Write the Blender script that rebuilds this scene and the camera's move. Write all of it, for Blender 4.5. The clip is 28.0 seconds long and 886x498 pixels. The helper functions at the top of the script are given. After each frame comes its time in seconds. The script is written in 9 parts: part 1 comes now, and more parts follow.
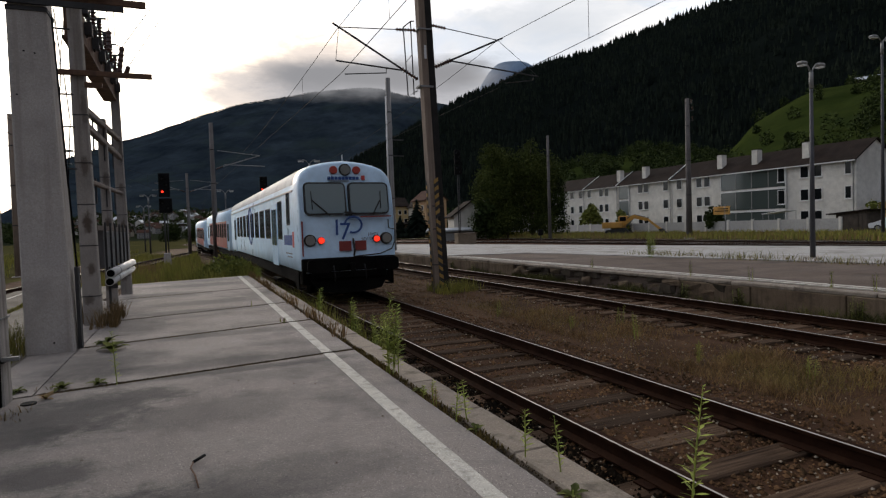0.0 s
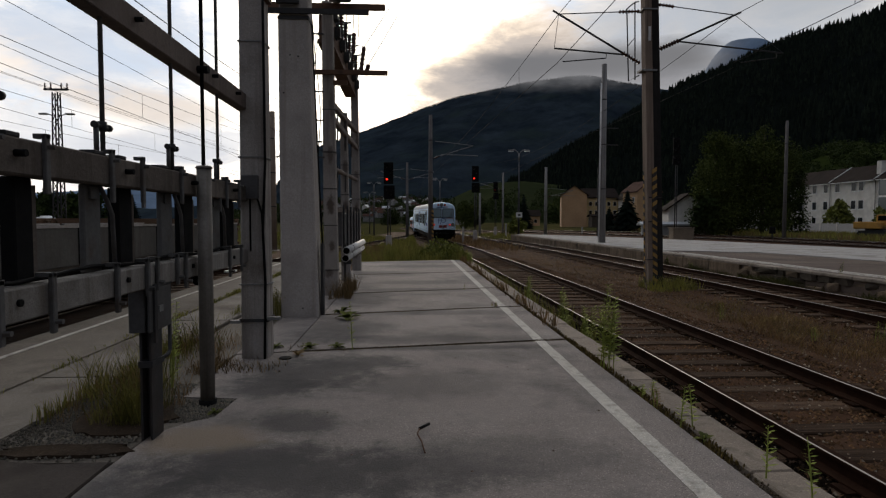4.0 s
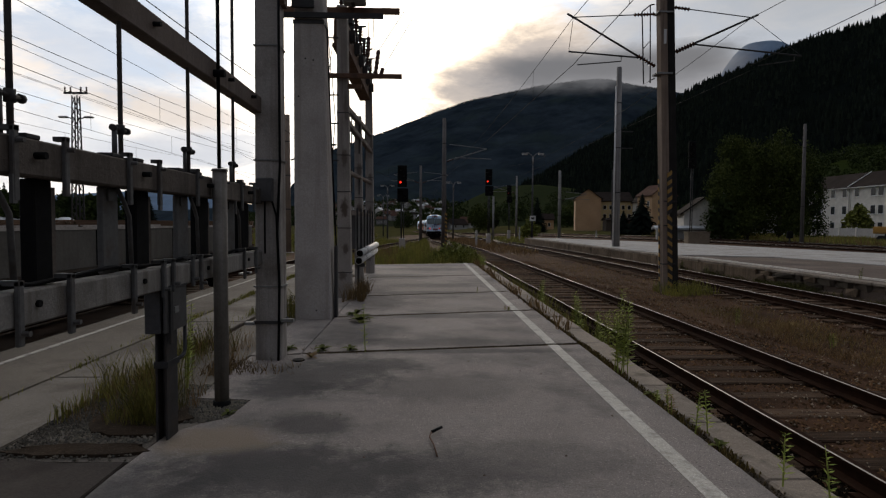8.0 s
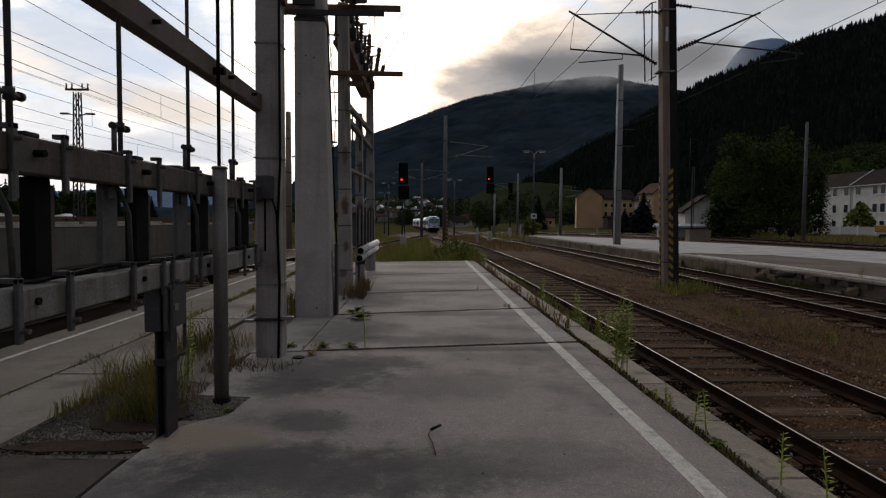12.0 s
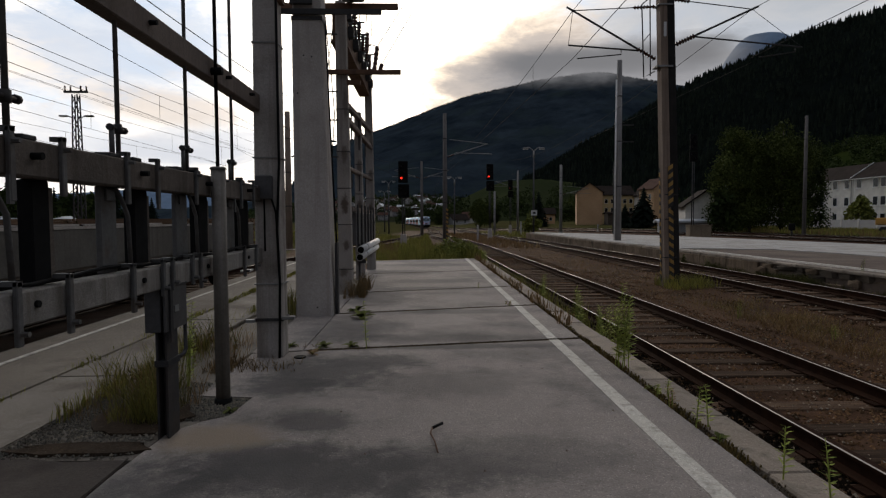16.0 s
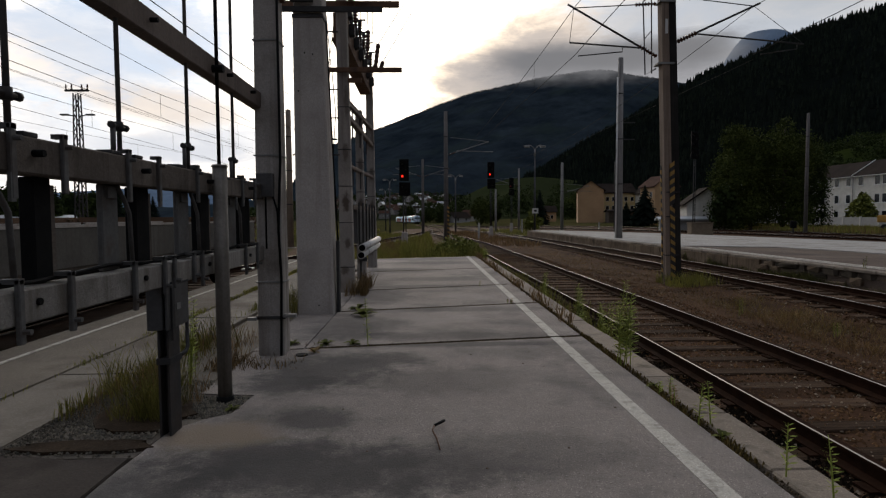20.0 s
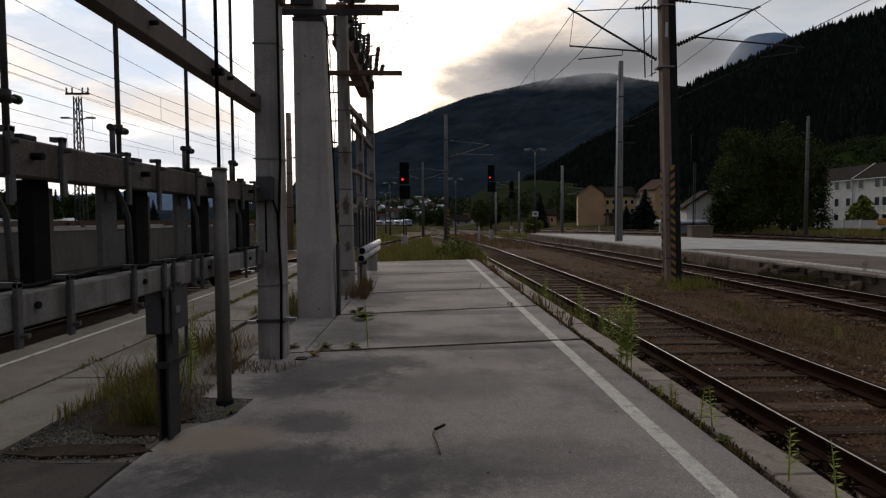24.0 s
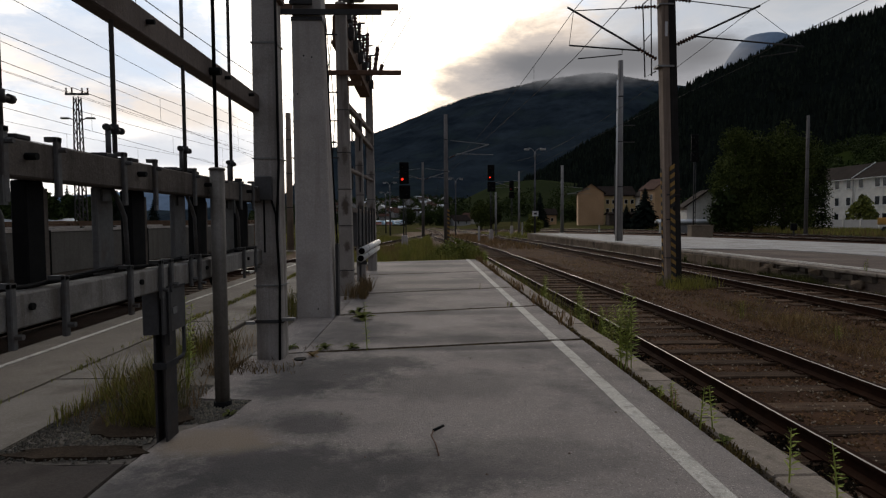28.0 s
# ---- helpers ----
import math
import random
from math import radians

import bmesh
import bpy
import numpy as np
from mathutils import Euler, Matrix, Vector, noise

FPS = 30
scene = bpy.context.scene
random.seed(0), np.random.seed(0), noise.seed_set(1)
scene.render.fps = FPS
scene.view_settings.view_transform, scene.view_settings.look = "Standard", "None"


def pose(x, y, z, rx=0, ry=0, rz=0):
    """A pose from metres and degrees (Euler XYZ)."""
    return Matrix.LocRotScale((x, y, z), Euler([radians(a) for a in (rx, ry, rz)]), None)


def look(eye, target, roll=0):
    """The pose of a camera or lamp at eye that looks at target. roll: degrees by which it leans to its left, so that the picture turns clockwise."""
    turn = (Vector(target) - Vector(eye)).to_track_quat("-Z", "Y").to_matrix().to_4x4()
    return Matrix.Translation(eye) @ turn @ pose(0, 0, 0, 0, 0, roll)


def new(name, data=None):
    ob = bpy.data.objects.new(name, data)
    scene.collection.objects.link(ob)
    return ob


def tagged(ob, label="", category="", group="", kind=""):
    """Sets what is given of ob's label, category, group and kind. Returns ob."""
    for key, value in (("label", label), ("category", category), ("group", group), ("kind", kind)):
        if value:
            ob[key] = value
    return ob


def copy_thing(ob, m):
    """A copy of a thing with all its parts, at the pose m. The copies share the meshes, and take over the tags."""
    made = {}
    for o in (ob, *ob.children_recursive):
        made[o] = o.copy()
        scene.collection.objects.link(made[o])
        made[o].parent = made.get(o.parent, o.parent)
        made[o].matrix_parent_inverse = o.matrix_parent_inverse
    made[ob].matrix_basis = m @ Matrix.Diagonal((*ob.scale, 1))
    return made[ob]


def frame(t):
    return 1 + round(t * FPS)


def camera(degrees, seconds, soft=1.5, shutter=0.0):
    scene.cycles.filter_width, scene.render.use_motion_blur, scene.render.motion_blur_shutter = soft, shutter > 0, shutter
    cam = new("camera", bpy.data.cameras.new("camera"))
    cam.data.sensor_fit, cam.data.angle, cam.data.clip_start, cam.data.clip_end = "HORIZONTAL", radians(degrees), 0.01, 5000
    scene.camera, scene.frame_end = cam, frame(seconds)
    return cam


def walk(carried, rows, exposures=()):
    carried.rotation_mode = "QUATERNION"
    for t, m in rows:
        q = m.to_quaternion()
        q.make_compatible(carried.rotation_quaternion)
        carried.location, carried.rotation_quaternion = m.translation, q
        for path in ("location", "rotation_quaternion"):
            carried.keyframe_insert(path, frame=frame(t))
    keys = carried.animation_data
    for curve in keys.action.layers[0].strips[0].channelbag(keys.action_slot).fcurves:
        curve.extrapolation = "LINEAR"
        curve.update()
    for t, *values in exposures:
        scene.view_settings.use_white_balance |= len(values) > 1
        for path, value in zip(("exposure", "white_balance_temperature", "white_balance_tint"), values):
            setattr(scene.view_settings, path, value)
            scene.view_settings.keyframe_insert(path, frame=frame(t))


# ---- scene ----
# x: right of the platform's axis, y: along the tracks, z: above the platform's surface.
cam = camera(72.88, 28.0, 1.25)
PATH = [
    (0, 0.102, -0.080, 1.370, -22.72, -2.11, 1.87),
    (0.5, 0.059, -0.057, 1.360, -16.44, -2.49, 1.14),
    (1, 0.031, -0.056, 1.357, -12.36, -2.87, 0.79),
    (1.5, 0.018, -0.048, 1.357, -10.05, -3.18, 0.68),
    (2, 0.016, -0.042, 1.353, -8.21, -3.38, 0.61),
    (2.5, 0.004, -0.035, 1.352, -6.65, -3.35, 0.72),
    (3, -0.010, -0.026, 1.354, -5.09, -3.22, 0.60),
    (3.5, -0.014, -0.030, 1.354, -3.84, -2.81, 0.08),
    (4, -0.019, -0.021, 1.353, -3.30, -2.76, -0.09),
    (4.5, -0.018, -0.018, 1.355, -2.98, -2.67, -0.12),
    (6.5, -0.023, -0.024, 1.357, -1.99, -2.33, -0.03),
    (7, -0.025, -0.023, 1.356, -1.97, -2.43, -0.28),
    (7.5, -0.023, -0.026, 1.357, -2.01, -2.46, -0.39),
    (8, -0.019, -0.021, 1.354, -2.03, -2.47, -0.32),
    (9, -0.009, -0.018, 1.354, -2.04, -2.57, -0.27),
    (10, -0.010, -0.023, 1.357, -2.01, -2.63, -0.53),
    (11, -0.008, -0.026, 1.359, -1.96, -2.67, -0.54),
    (12, -0.008, -0.024, 1.360, -1.92, -2.72, -0.46),
    (12.5, -0.010, -0.020, 1.358, -1.94, -2.81, -0.50),
    (14.5, -0.009, -0.021, 1.357, -1.93, -2.94, -0.31),
    (15, -0.007, -0.019, 1.357, -1.91, -2.94, -0.17),
    (15.5, -0.008, -0.022, 1.358, -1.91, -2.93, 0.04),
    (16, -0.002, -0.019, 1.359, -1.89, -2.91, 0.23),
    (17, 0.005, -0.021, 1.356, -1.88, -2.94, 0.33),
    (18, -0.002, -0.017, 1.361, -1.87, -3.04, 0.31),
    (19, -0.003, -0.016, 1.359, -1.82, -3.06, 0.27),
    (20, -0.006, -0.014, 1.354, -1.79, -3.09, 0.32),
    (21, -0.011, -0.009, 1.356, -1.76, -3.14, 0.28),
    (21.5, -0.010, -0.003, 1.354, -1.76, -3.08, 0.35),
    (23.5, -0.012, -0.001, 1.354, -1.81, -2.77, 0.25),
    (24, -0.007, -0.001, 1.355, -1.78, -2.80, 0.31),
    (25, 0.000, 0.000, 1.355, -1.77, -2.81, 0.36),
    (26, 0.000, 0.016, 1.351, -1.76, -2.81, 0.40),
    (27, 0.002, 0.014, 1.359, -1.76, -2.85, 0.45),
    (28, 0.004, 0.019, 1.355, -1.77, -2.81, 0.39),
]
walk(cam, [(t, pose(x, y, z, 90 + pitch, roll, yaw)) for t, x, y, z, yaw, pitch, roll in PATH],
     exposures=[(0, 1.0, 6900, 12), (1, 0.72, 6900, 12), (2, 0.5, 6900, 12), (3, 0.38, 6900, 12), (4.5, 0.33, 6900, 12), (12, 0.36, 6900, 12), (20, 0.44, 6900, 12), (28, 0.44, 6900, 12)])

# ---- sky and light ----
SUN_AZ, SUN_EL = -3.0, 15.0
world = bpy.data.worlds.new("evening_sky")
scene.world = world
world.use_nodes = True


def sky_nodes(nt):
    N, L = nt.nodes, nt.links
    N.clear()

    def node(kind, **props):
        n = N.new(kind)
        for k, v in props.items():
            n.inputs[k].default_value = v
        return n

    def math_node(op, a, b=None, clamp=False):
        n = N.new("ShaderNodeMath")
        n.operation, n.use_clamp = op, clamp
        for i, v in enumerate((a, b)):
            if v is None:
                continue
            if isinstance(v, (int, float)):
                n.inputs[i].default_value = v
            else:
                L.new(v, n.inputs[i])
        return n.outputs[0]

    def mix(f, a, b):
        n = N.new("ShaderNodeMix")
        n.data_type = "RGBA"
        for s, v in ((n.inputs[0], f), (n.inputs[6], a), (n.inputs[7], b)):
            if isinstance(v, (tuple, float, int)):
                s.default_value = (*v, 1) if isinstance(v, tuple) else v
            else:
                L.new(v, s)
        return n.outputs[2]

    def span(v, lo, hi):
        n = N.new("ShaderNodeMapRange")
        n.interpolation_type = "SMOOTHSTEP"
        L.new(v, n.inputs[0])
        n.inputs[1].default_value, n.inputs[2].default_value = lo, hi
        return n.outputs[0]

    sky = N.new("ShaderNodeTexSky")
    sky.sky_type, sky.sun_disc = "NISHITA", False
    sky.sun_elevation, sky.sun_rotation = radians(SUN_EL), radians(SUN_AZ)
    tc = N.new("ShaderNodeTexCoord")
    direction = tc.outputs["Generated"]
    sep = N.new("ShaderNodeSeparateXYZ")
    L.new(direction, sep.inputs[0])
    up = math_node("MAXIMUM", sep.outputs[2], 0.0)
    # cloud layer: the direction laid out on a flat sheet high above
    flat = math_node("ADD", up, 0.16)
    cx, cy = math_node("DIVIDE", sep.outputs[0], flat), math_node("DIVIDE", sep.outputs[1], flat)
    comb = N.new("ShaderNodeCombineXYZ")
    L.new(cx, comb.inputs[0]), L.new(cy, comb.inputs[1])

    def noise_at(scale, detail, rough, distortion=0.0, off=0.0):
        n = node("ShaderNodeTexNoise", Scale=scale, Detail=detail, Roughness=rough, Distortion=distortion)
        m = N.new("ShaderNodeMapping")
        m.inputs[1].default_value = (off, off * 0.7, off * 0.3)
        L.new(comb.outputs[0], m.inputs[0])
        L.new(m.outputs[0], n.inputs[0])
        return n.outputs[0]

    fine = noise_at(1.7, 8, 0.66, 0.35, 8.4)

    def toward(az, el):
        a, e = radians(az), radians(el)
        n = N.new("ShaderNodeVectorMath")
        n.operation = "DOT_PRODUCT"
        L.new(direction, n.inputs[0])
        n.inputs[1].default_value = (math.sin(a) * math.cos(e), math.cos(a) * math.cos(e), math.sin(e))
        return n.outputs["Value"]

    near_sun = toward(SUN_AZ, SUN_EL)
    glow = span(near_sun, 0.955, 0.997)
    wide = span(near_sun, 0.1, 0.97)
    bearing = math_node("MULTIPLY", math_node("ARCTAN2", sep.outputs[0], sep.outputs[1]), 57.2958)
    rise = math_node("MULTIPLY", math_node("ARCSINE", sep.outputs[2]), 57.2958)
    lay = N.new("ShaderNodeCombineXYZ")
    L.new(math_node("MULTIPLY", bearing, 0.08), lay.inputs[0])
    L.new(math_node("MULTIPLY", rise, 0.20), lay.inputs[1])

    def drift(scale, detail, rough, off):
        n = node("ShaderNodeTexNoise", Scale=scale, Detail=detail, Roughness=rough, Distortion=0.3)
        m = N.new("ShaderNodeMapping")
        m.inputs[1].default_value = (off, off * 0.6, 0.0)
        L.new(lay.outputs[0], m.inputs[0])
        L.new(m.outputs[0], n.inputs[0])
        return n.outputs[0]

    puff, wisp = drift(1.1, 8, 0.62, 2.0), drift(3.2, 8, 0.66, 7.0)
    # broken cloud: white and cream where lit from behind, grey where thick, blue gaps
    veil = mix(span(wisp, 0.36, 0.66), (1.02, 1.0, 0.96), (0.66, 0.67, 0.70))
    veil = mix(wide, mix(span(fine, 0.35, 0.7), (0.26, 0.27, 0.30), (0.16, 0.17, 0.20)), veil)
    blue = N.new("ShaderNodeVectorMath")
    blue.operation = "SCALE"
    L.new(sky.outputs[0], blue.inputs[0])
    blue.inputs[3].default_value = 0.11
    cold = mix(0.75, blue.outputs[0], (0.52, 0.66, 0.86))
    cold = mix(wide, (0.12, 0.16, 0.24), cold)
    col = mix(span(puff, 0.40, 0.56), cold, veil)

    def bank(az, el, wide_az, wide_el, lean, soft, colour, amount, below, ragged=0.9):
        """A cloud body about a bearing and rise, its outline torn by the noises."""
        da = math_node("SUBTRACT", bearing, az)
        de = math_node("SUBTRACT", math_node("SUBTRACT", rise, el), math_node("MULTIPLY", da, lean))
        da, de = math_node("DIVIDE", da, wide_az), math_node("DIVIDE", de, wide_el)
        r = math_node("SQRT", math_node("ADD", math_node("MULTIPLY", da, da), math_node("MULTIPLY", de, de)))
        r = math_node("ADD", r, math_node("MULTIPLY", math_node("SUBTRACT", puff, 0.5), ragged))
        r = math_node("ADD", r, math_node("MULTIPLY", math_node("SUBTRACT", wisp, 0.5), ragged * 0.9))
        return mix(math_node("MULTIPLY", span(math_node("MULTIPLY", r, -1.0), -1.0 - soft, -1.0 + soft), amount), below, colour)

    # the bright gap in front of the hidden sun
    col = mix(math_node("MULTIPLY", glow, 0.96), col, (1.9, 1.80, 1.62))
    # cream and grey cloud beside it
    col = bank(-32.0, 12.8, 5.5, 2.6, 0.0, 0.5, (0.84, 0.76, 0.68), 0.6, col)
    col = bank(-23.0, 9.6, 6.5, 1.5, -0.12, 0.4, (0.60, 0.55, 0.51), 0.8, col)
    col = bank(-27.0, 5.6, 12.0, 1.1, 0.0, 0.5, (0.58, 0.61, 0.66), 0.7, col)
    # open blue between the clouds down the valley
    col = bank(-25.5, 14.2, 8.5, 3.6, 0.10, 0.34, (0.45, 0.54, 0.67), 0.75, col, 1.7)
    col = bank(-20.5, 6.4, 7.0, 1.5, 0.05, 0.34, (0.48, 0.53, 0.61), 0.7, col, 1.6)
    col = bank(-30.5, 7.5, 4.0, 1.6, 0.0, 0.6, (0.62, 0.66, 0.72), 0.7, col, 1.5)
    # light grey cloud over the wooded ridge, then the warm-rimmed mass and the bank on the mountain
    col = bank(27.0, 16.0, 14.0, 4.6, 0.0, 0.4, (0.36, 0.39, 0.435), 0.85, col)
    col = bank(36.0, 19.0, 9.0, 3.0, 0.0, 0.5, (0.33, 0.365, 0.41), 0.75, col)
    col = bank(7.4, 14.2, 7.6, 3.3, 0.28, 0.30, (1.05, 0.84, 0.60), 0.75, col, 1.15)
    col = bank(8.8, 13.8, 7.4, 3.2, 0.25, 0.34, (0.43, 0.40, 0.385), 0.95, col, 1.15)
    col = bank(17.0, 12.6, 11.0, 2.6, -0.05, 0.45, (0.235, 0.245, 0.27), 0.95, col, 0.9)
    # haze towards the horizon, dark earth below it
    col = mix(span(sep.outputs[2], -0.02, 0.0), (0.05, 0.05, 0.05), col)
    bg = N.new("ShaderNodeBackground")
    L.new(col, bg.inputs[0])
    bg.inputs[1].default_value = 1.0
    out = N.new("ShaderNodeOutputWorld")
    L.new(bg.outputs[0], out.inputs[0])


sky_nodes(world.node_tree)
sun_data = bpy.data.lights.new("sun", "SUN")
sun_data.energy, sun_data.angle, sun_data.color = 0.5, radians(20), (1.0, 0.9, 0.78)
sun = new("sun", sun_data)
sa, se = radians(SUN_AZ), radians(SUN_EL)
sun.matrix_world = look((100 * math.sin(sa), 100 * math.cos(sa), 100 * math.tan(se)), (0, 0, 0))

# ---- materials ----
def surf(name, c1, c2, scale=3.0, fine=60.0, rough=0.85, metal=0.0, bump=0.3, bump_scale=None, speck=0.0, stain=None, stain_scale=0.6,
         stain_amount=0.7, stretch=(1, 1, 1), spec=0.35, detail=6, vary=0.0, streak=None):
    """A weathered surface: two tones by broad noise, fine grain and relief; specks, stains and run-down streaks on wish."""
    m = bpy.data.materials.new(name)
    m.use_nodes = True
    nt = m.node_tree
    N, L = nt.nodes, nt.links
    bsdf = N["Principled BSDF"]
    tc = N.new("ShaderNodeTexCoord")
    info = N.new("ShaderNodeObjectInfo")
    off = N.new("ShaderNodeVectorMath")
    off.operation = "MULTIPLY_ADD"
    off.inputs[0].default_value = (37.0, 19.0, 53.0)
    L.new(info.outputs["Random"], off.inputs[1])
    L.new(tc.outputs["Object"], off.inputs[2])
    mp = N.new("ShaderNodeMapping")
    mp.inputs[3].default_value = stretch
    L.new(off.outputs[0], mp.inputs[0])

    def tex(s, d=detail, r=0.6, vec=None):
        n = N.new("ShaderNodeTexNoise")
        n.inputs["Scale"].default_value, n.inputs["Detail"].default_value, n.inputs["Roughness"].default_value = s, d, r
        L.new(vec or mp.outputs[0], n.inputs[0])
        return n.outputs[0]

    def ramp(v, lo, hi):
        n = N.new("ShaderNodeMapRange")
        n.inputs[1].default_value, n.inputs[2].default_value = lo, hi
        L.new(v, n.inputs[0])
        return n.outputs[0]

    def mix(f, a, b, blend="MIX"):
        n = N.new("ShaderNodeMix")
        n.data_type, n.blend_type = "RGBA", blend
        for s, v in ((n.inputs[0], f), (n.inputs[6], a), (n.inputs[7], b)):
            if isinstance(v, tuple):
                s.default_value = (*v, 1)
            elif isinstance(v, (float, int)):
                s.default_value = v
            else:
                L.new(v, s)
        return n.outputs[2]

    col = mix(ramp(tex(scale), 0.32, 0.68), c1, c2)
    grain = ramp(tex(fine, 3, 0.7), 0.3, 0.7)
    col = mix(0.35, col, mix(grain, (0.55, 0.55, 0.55), (1.4, 1.4, 1.4)), "MULTIPLY")
    if speck:
        col = mix(math_scale(N, L, ramp(tex(fine * 2.3, 2, 0.5), 0.62, 0.72), speck), col, tuple(min(1, c * 2.2) for c in c2))
        col = mix(math_scale(N, L, ramp(tex(fine * 1.4, 2, 0.5), 0.36, 0.28), speck), col, tuple(c * 0.3 for c in c1))
    if stain:
        col = mix(math_scale(N, L, ramp(tex(stain_scale, 7, 0.65), 0.5, 0.66), stain_amount), col, stain)
    if streak:
        v = N.new("ShaderNodeMapping")
        v.inputs[3].default_value = (9.0, 9.0, 0.35)
        L.new(off.outputs[0], v.inputs[0])
        col = mix(math_scale(N, L, ramp(tex(1.0, 5, 0.6, v.outputs[0]), 0.5, 0.72), 0.8), col, streak)
    if vary:
        col = mix(vary, col, mix(info.outputs["Random"], (0.55, 0.55, 0.55), (1.45, 1.45, 1.45)), "MULTIPLY")
    L.new(col, bsdf.inputs["Base Color"])
    bsdf.inputs["Metallic"].default_value = metal
    bsdf.inputs["Specular IOR Level"].default_value = spec
    L.new(ramp_to(N, L, tex(scale * 2.1, 4), rough - 0.12, min(1.0, rough + 0.12)), bsdf.inputs["Roughness"])
    if bump:
        b = N.new("ShaderNodeBump")
        b.inputs["Strength"].default_value = bump
        b.inputs["Distance"].default_value = 0.01
        L.new(tex(bump_scale or fine, 5, 0.65), b.inputs["Height"])
        L.new(b.outputs[0], bsdf.inputs["Normal"])
    return m


def math_scale(N, L, v, k):
    n = N.new("ShaderNodeMath")
    n.operation, n.use_clamp = "MULTIPLY", True
    L.new(v, n.inputs[0])
    n.inputs[1].default_value = k
    return n.outputs[0]


def ramp_to(N, L, v, lo, hi):
    n = N.new("ShaderNodeMapRange")
    L.new(v, n.inputs[0])
    n.inputs[1].default_value, n.inputs[2].default_value = 0.3, 0.7
    n.inputs[3].default_value, n.inputs[4].default_value = lo, hi
    return n.outputs[0]


def plain(name, c, rough=0.5, metal=0.0, spec=0.5, trans=0.0, emit=None, strength=0.0):
    m = bpy.data.materials.new(name)
    m.use_nodes = True
    b = m.node_tree.nodes["Principled BSDF"]
    b.inputs["Base Color"].default_value = (*c, 1)
    b.inputs["Roughness"].default_value, b.inputs["Metallic"].default_value = rough, metal
    b.inputs["Specular IOR Level"].default_value = spec
    b.inputs["Transmission Weight"].default_value = trans
    if emit:
        b.inputs["Emission Color"].default_value = (*emit, 1)
        b.inputs["Emission Strength"].default_value = strength
    return m


def leafy(name, c1, c2, scale=3.0, spread=0.6, spec=0.15):
    """Foliage: tone by leaf (island) and by a broad noise; a little light comes through."""
    m = surf(name, c1, c2, scale=scale, fine=25, rough=0.85, bump=0.0, spec=spec)
    nt = m.node_tree
    N, L = nt.nodes, nt.links
    b = N["Principled BSDF"]
    old = b.inputs["Base Color"].links[0].from_socket
    geo = N.new("ShaderNodeNewGeometry")
    n = N.new("ShaderNodeMix")
    n.data_type, n.blend_type = "RGBA", "MULTIPLY"
    n.inputs[0].default_value = spread
    L.new(old, n.inputs[6])
    r = N.new("ShaderNodeMix")
    r.data_type = "RGBA"
    L.new(geo.outputs["Random Per Island"], r.inputs[0])
    r.inputs[6].default_value, r.inputs[7].default_value = (0.4, 0.45, 0.4, 1), (1.7, 1.6, 1.3, 1)
    L.new(r.outputs[2], n.inputs[7])
    L.new(n.outputs[2], b.inputs["Base Color"])
    b.inputs["Subsurface Weight"].default_value = 0.0
    return m


M_ASPHALT = surf("old_asphalt", (0.185, 0.165, 0.16), (0.25, 0.225, 0.215), 0.9, 70, 0.9, bump=0.35, speck=0.35, stain=(0.085, 0.08, 0.08), stain_scale=0.75, stain_amount=0.95)
M_CONC = surf("cast_concrete", (0.35, 0.318, 0.292), (0.43, 0.392, 0.36), 1.5, 45, 0.9, bump=0.25, speck=0.2, stain=(0.25, 0.222, 0.20), stain_scale=1.3, stain_amount=0.45, streak=(0.27, 0.235, 0.205), spec=0.15)
M_TANCONC = surf("tan_concrete", (0.20, 0.16, 0.115), (0.27, 0.215, 0.155), 1.5, 45, 0.9, bump=0.25, speck=0.2, stain=(0.13, 0.10, 0.075), stain_scale=1.3, stain_amount=0.5, spec=0.1)
M_POST = surf("weathered_concrete_post", (0.29, 0.265, 0.243), (0.39, 0.358, 0.33), 1.8, 60, 0.92, bump=0.5, speck=0.25, streak=(0.13, 0.105, 0.088), stain=(0.095, 0.078, 0.066), stain_scale=2.0, stain_amount=0.5, spec=0.15)
M_MAST = surf("dark_concrete_mast", (0.20, 0.152, 0.118), (0.265, 0.203, 0.160), 1.4, 50, 0.9, bump=0.3, streak=(0.11, 0.082, 0.064), spec=0.15)
M_KERB = surf("kerb_stone", (0.22, 0.182, 0.145), (0.33, 0.275, 0.220), 3.0, 50, 0.92, bump=0.6, speck=0.4, stain=(0.085, 0.072, 0.055), stain_scale=3.0, stain_amount=0.8, vary=0.4, spec=0.12)
M_LINE = surf("worn_white_paint", (0.40, 0.375, 0.325), (0.52, 0.49, 0.43), 4.0, 60, 0.85, bump=0.3, speck=0.7, stain=(0.22, 0.20, 0.175), stain_scale=9.0, stain_amount=0.8)
M_BALLAST = surf("sooty_ballast", (0.028, 0.0142, 0.0078), (0.076, 0.0395, 0.0220), 1.3, 38, 0.95, bump=1.0, bump_scale=26, speck=0.7, stain=(0.098, 0.0540, 0.032), stain_scale=0.4, spec=0.04)
M_STONE = surf("ballast_stones", (0.098, 0.070, 0.052), (0.182, 0.138, 0.110), 2.0, 20, 0.9, bump=0.2, vary=0.0)
M_GRAVEL = surf("fine_grey_gravel", (0.105, 0.090, 0.074), (0.185, 0.163, 0.137), 2.5, 45, 0.95, bump=0.9, bump_scale=40, speck=0.6, stain=(0.035, 0.03, 0.025), stain_scale=1.5, spec=0.1)
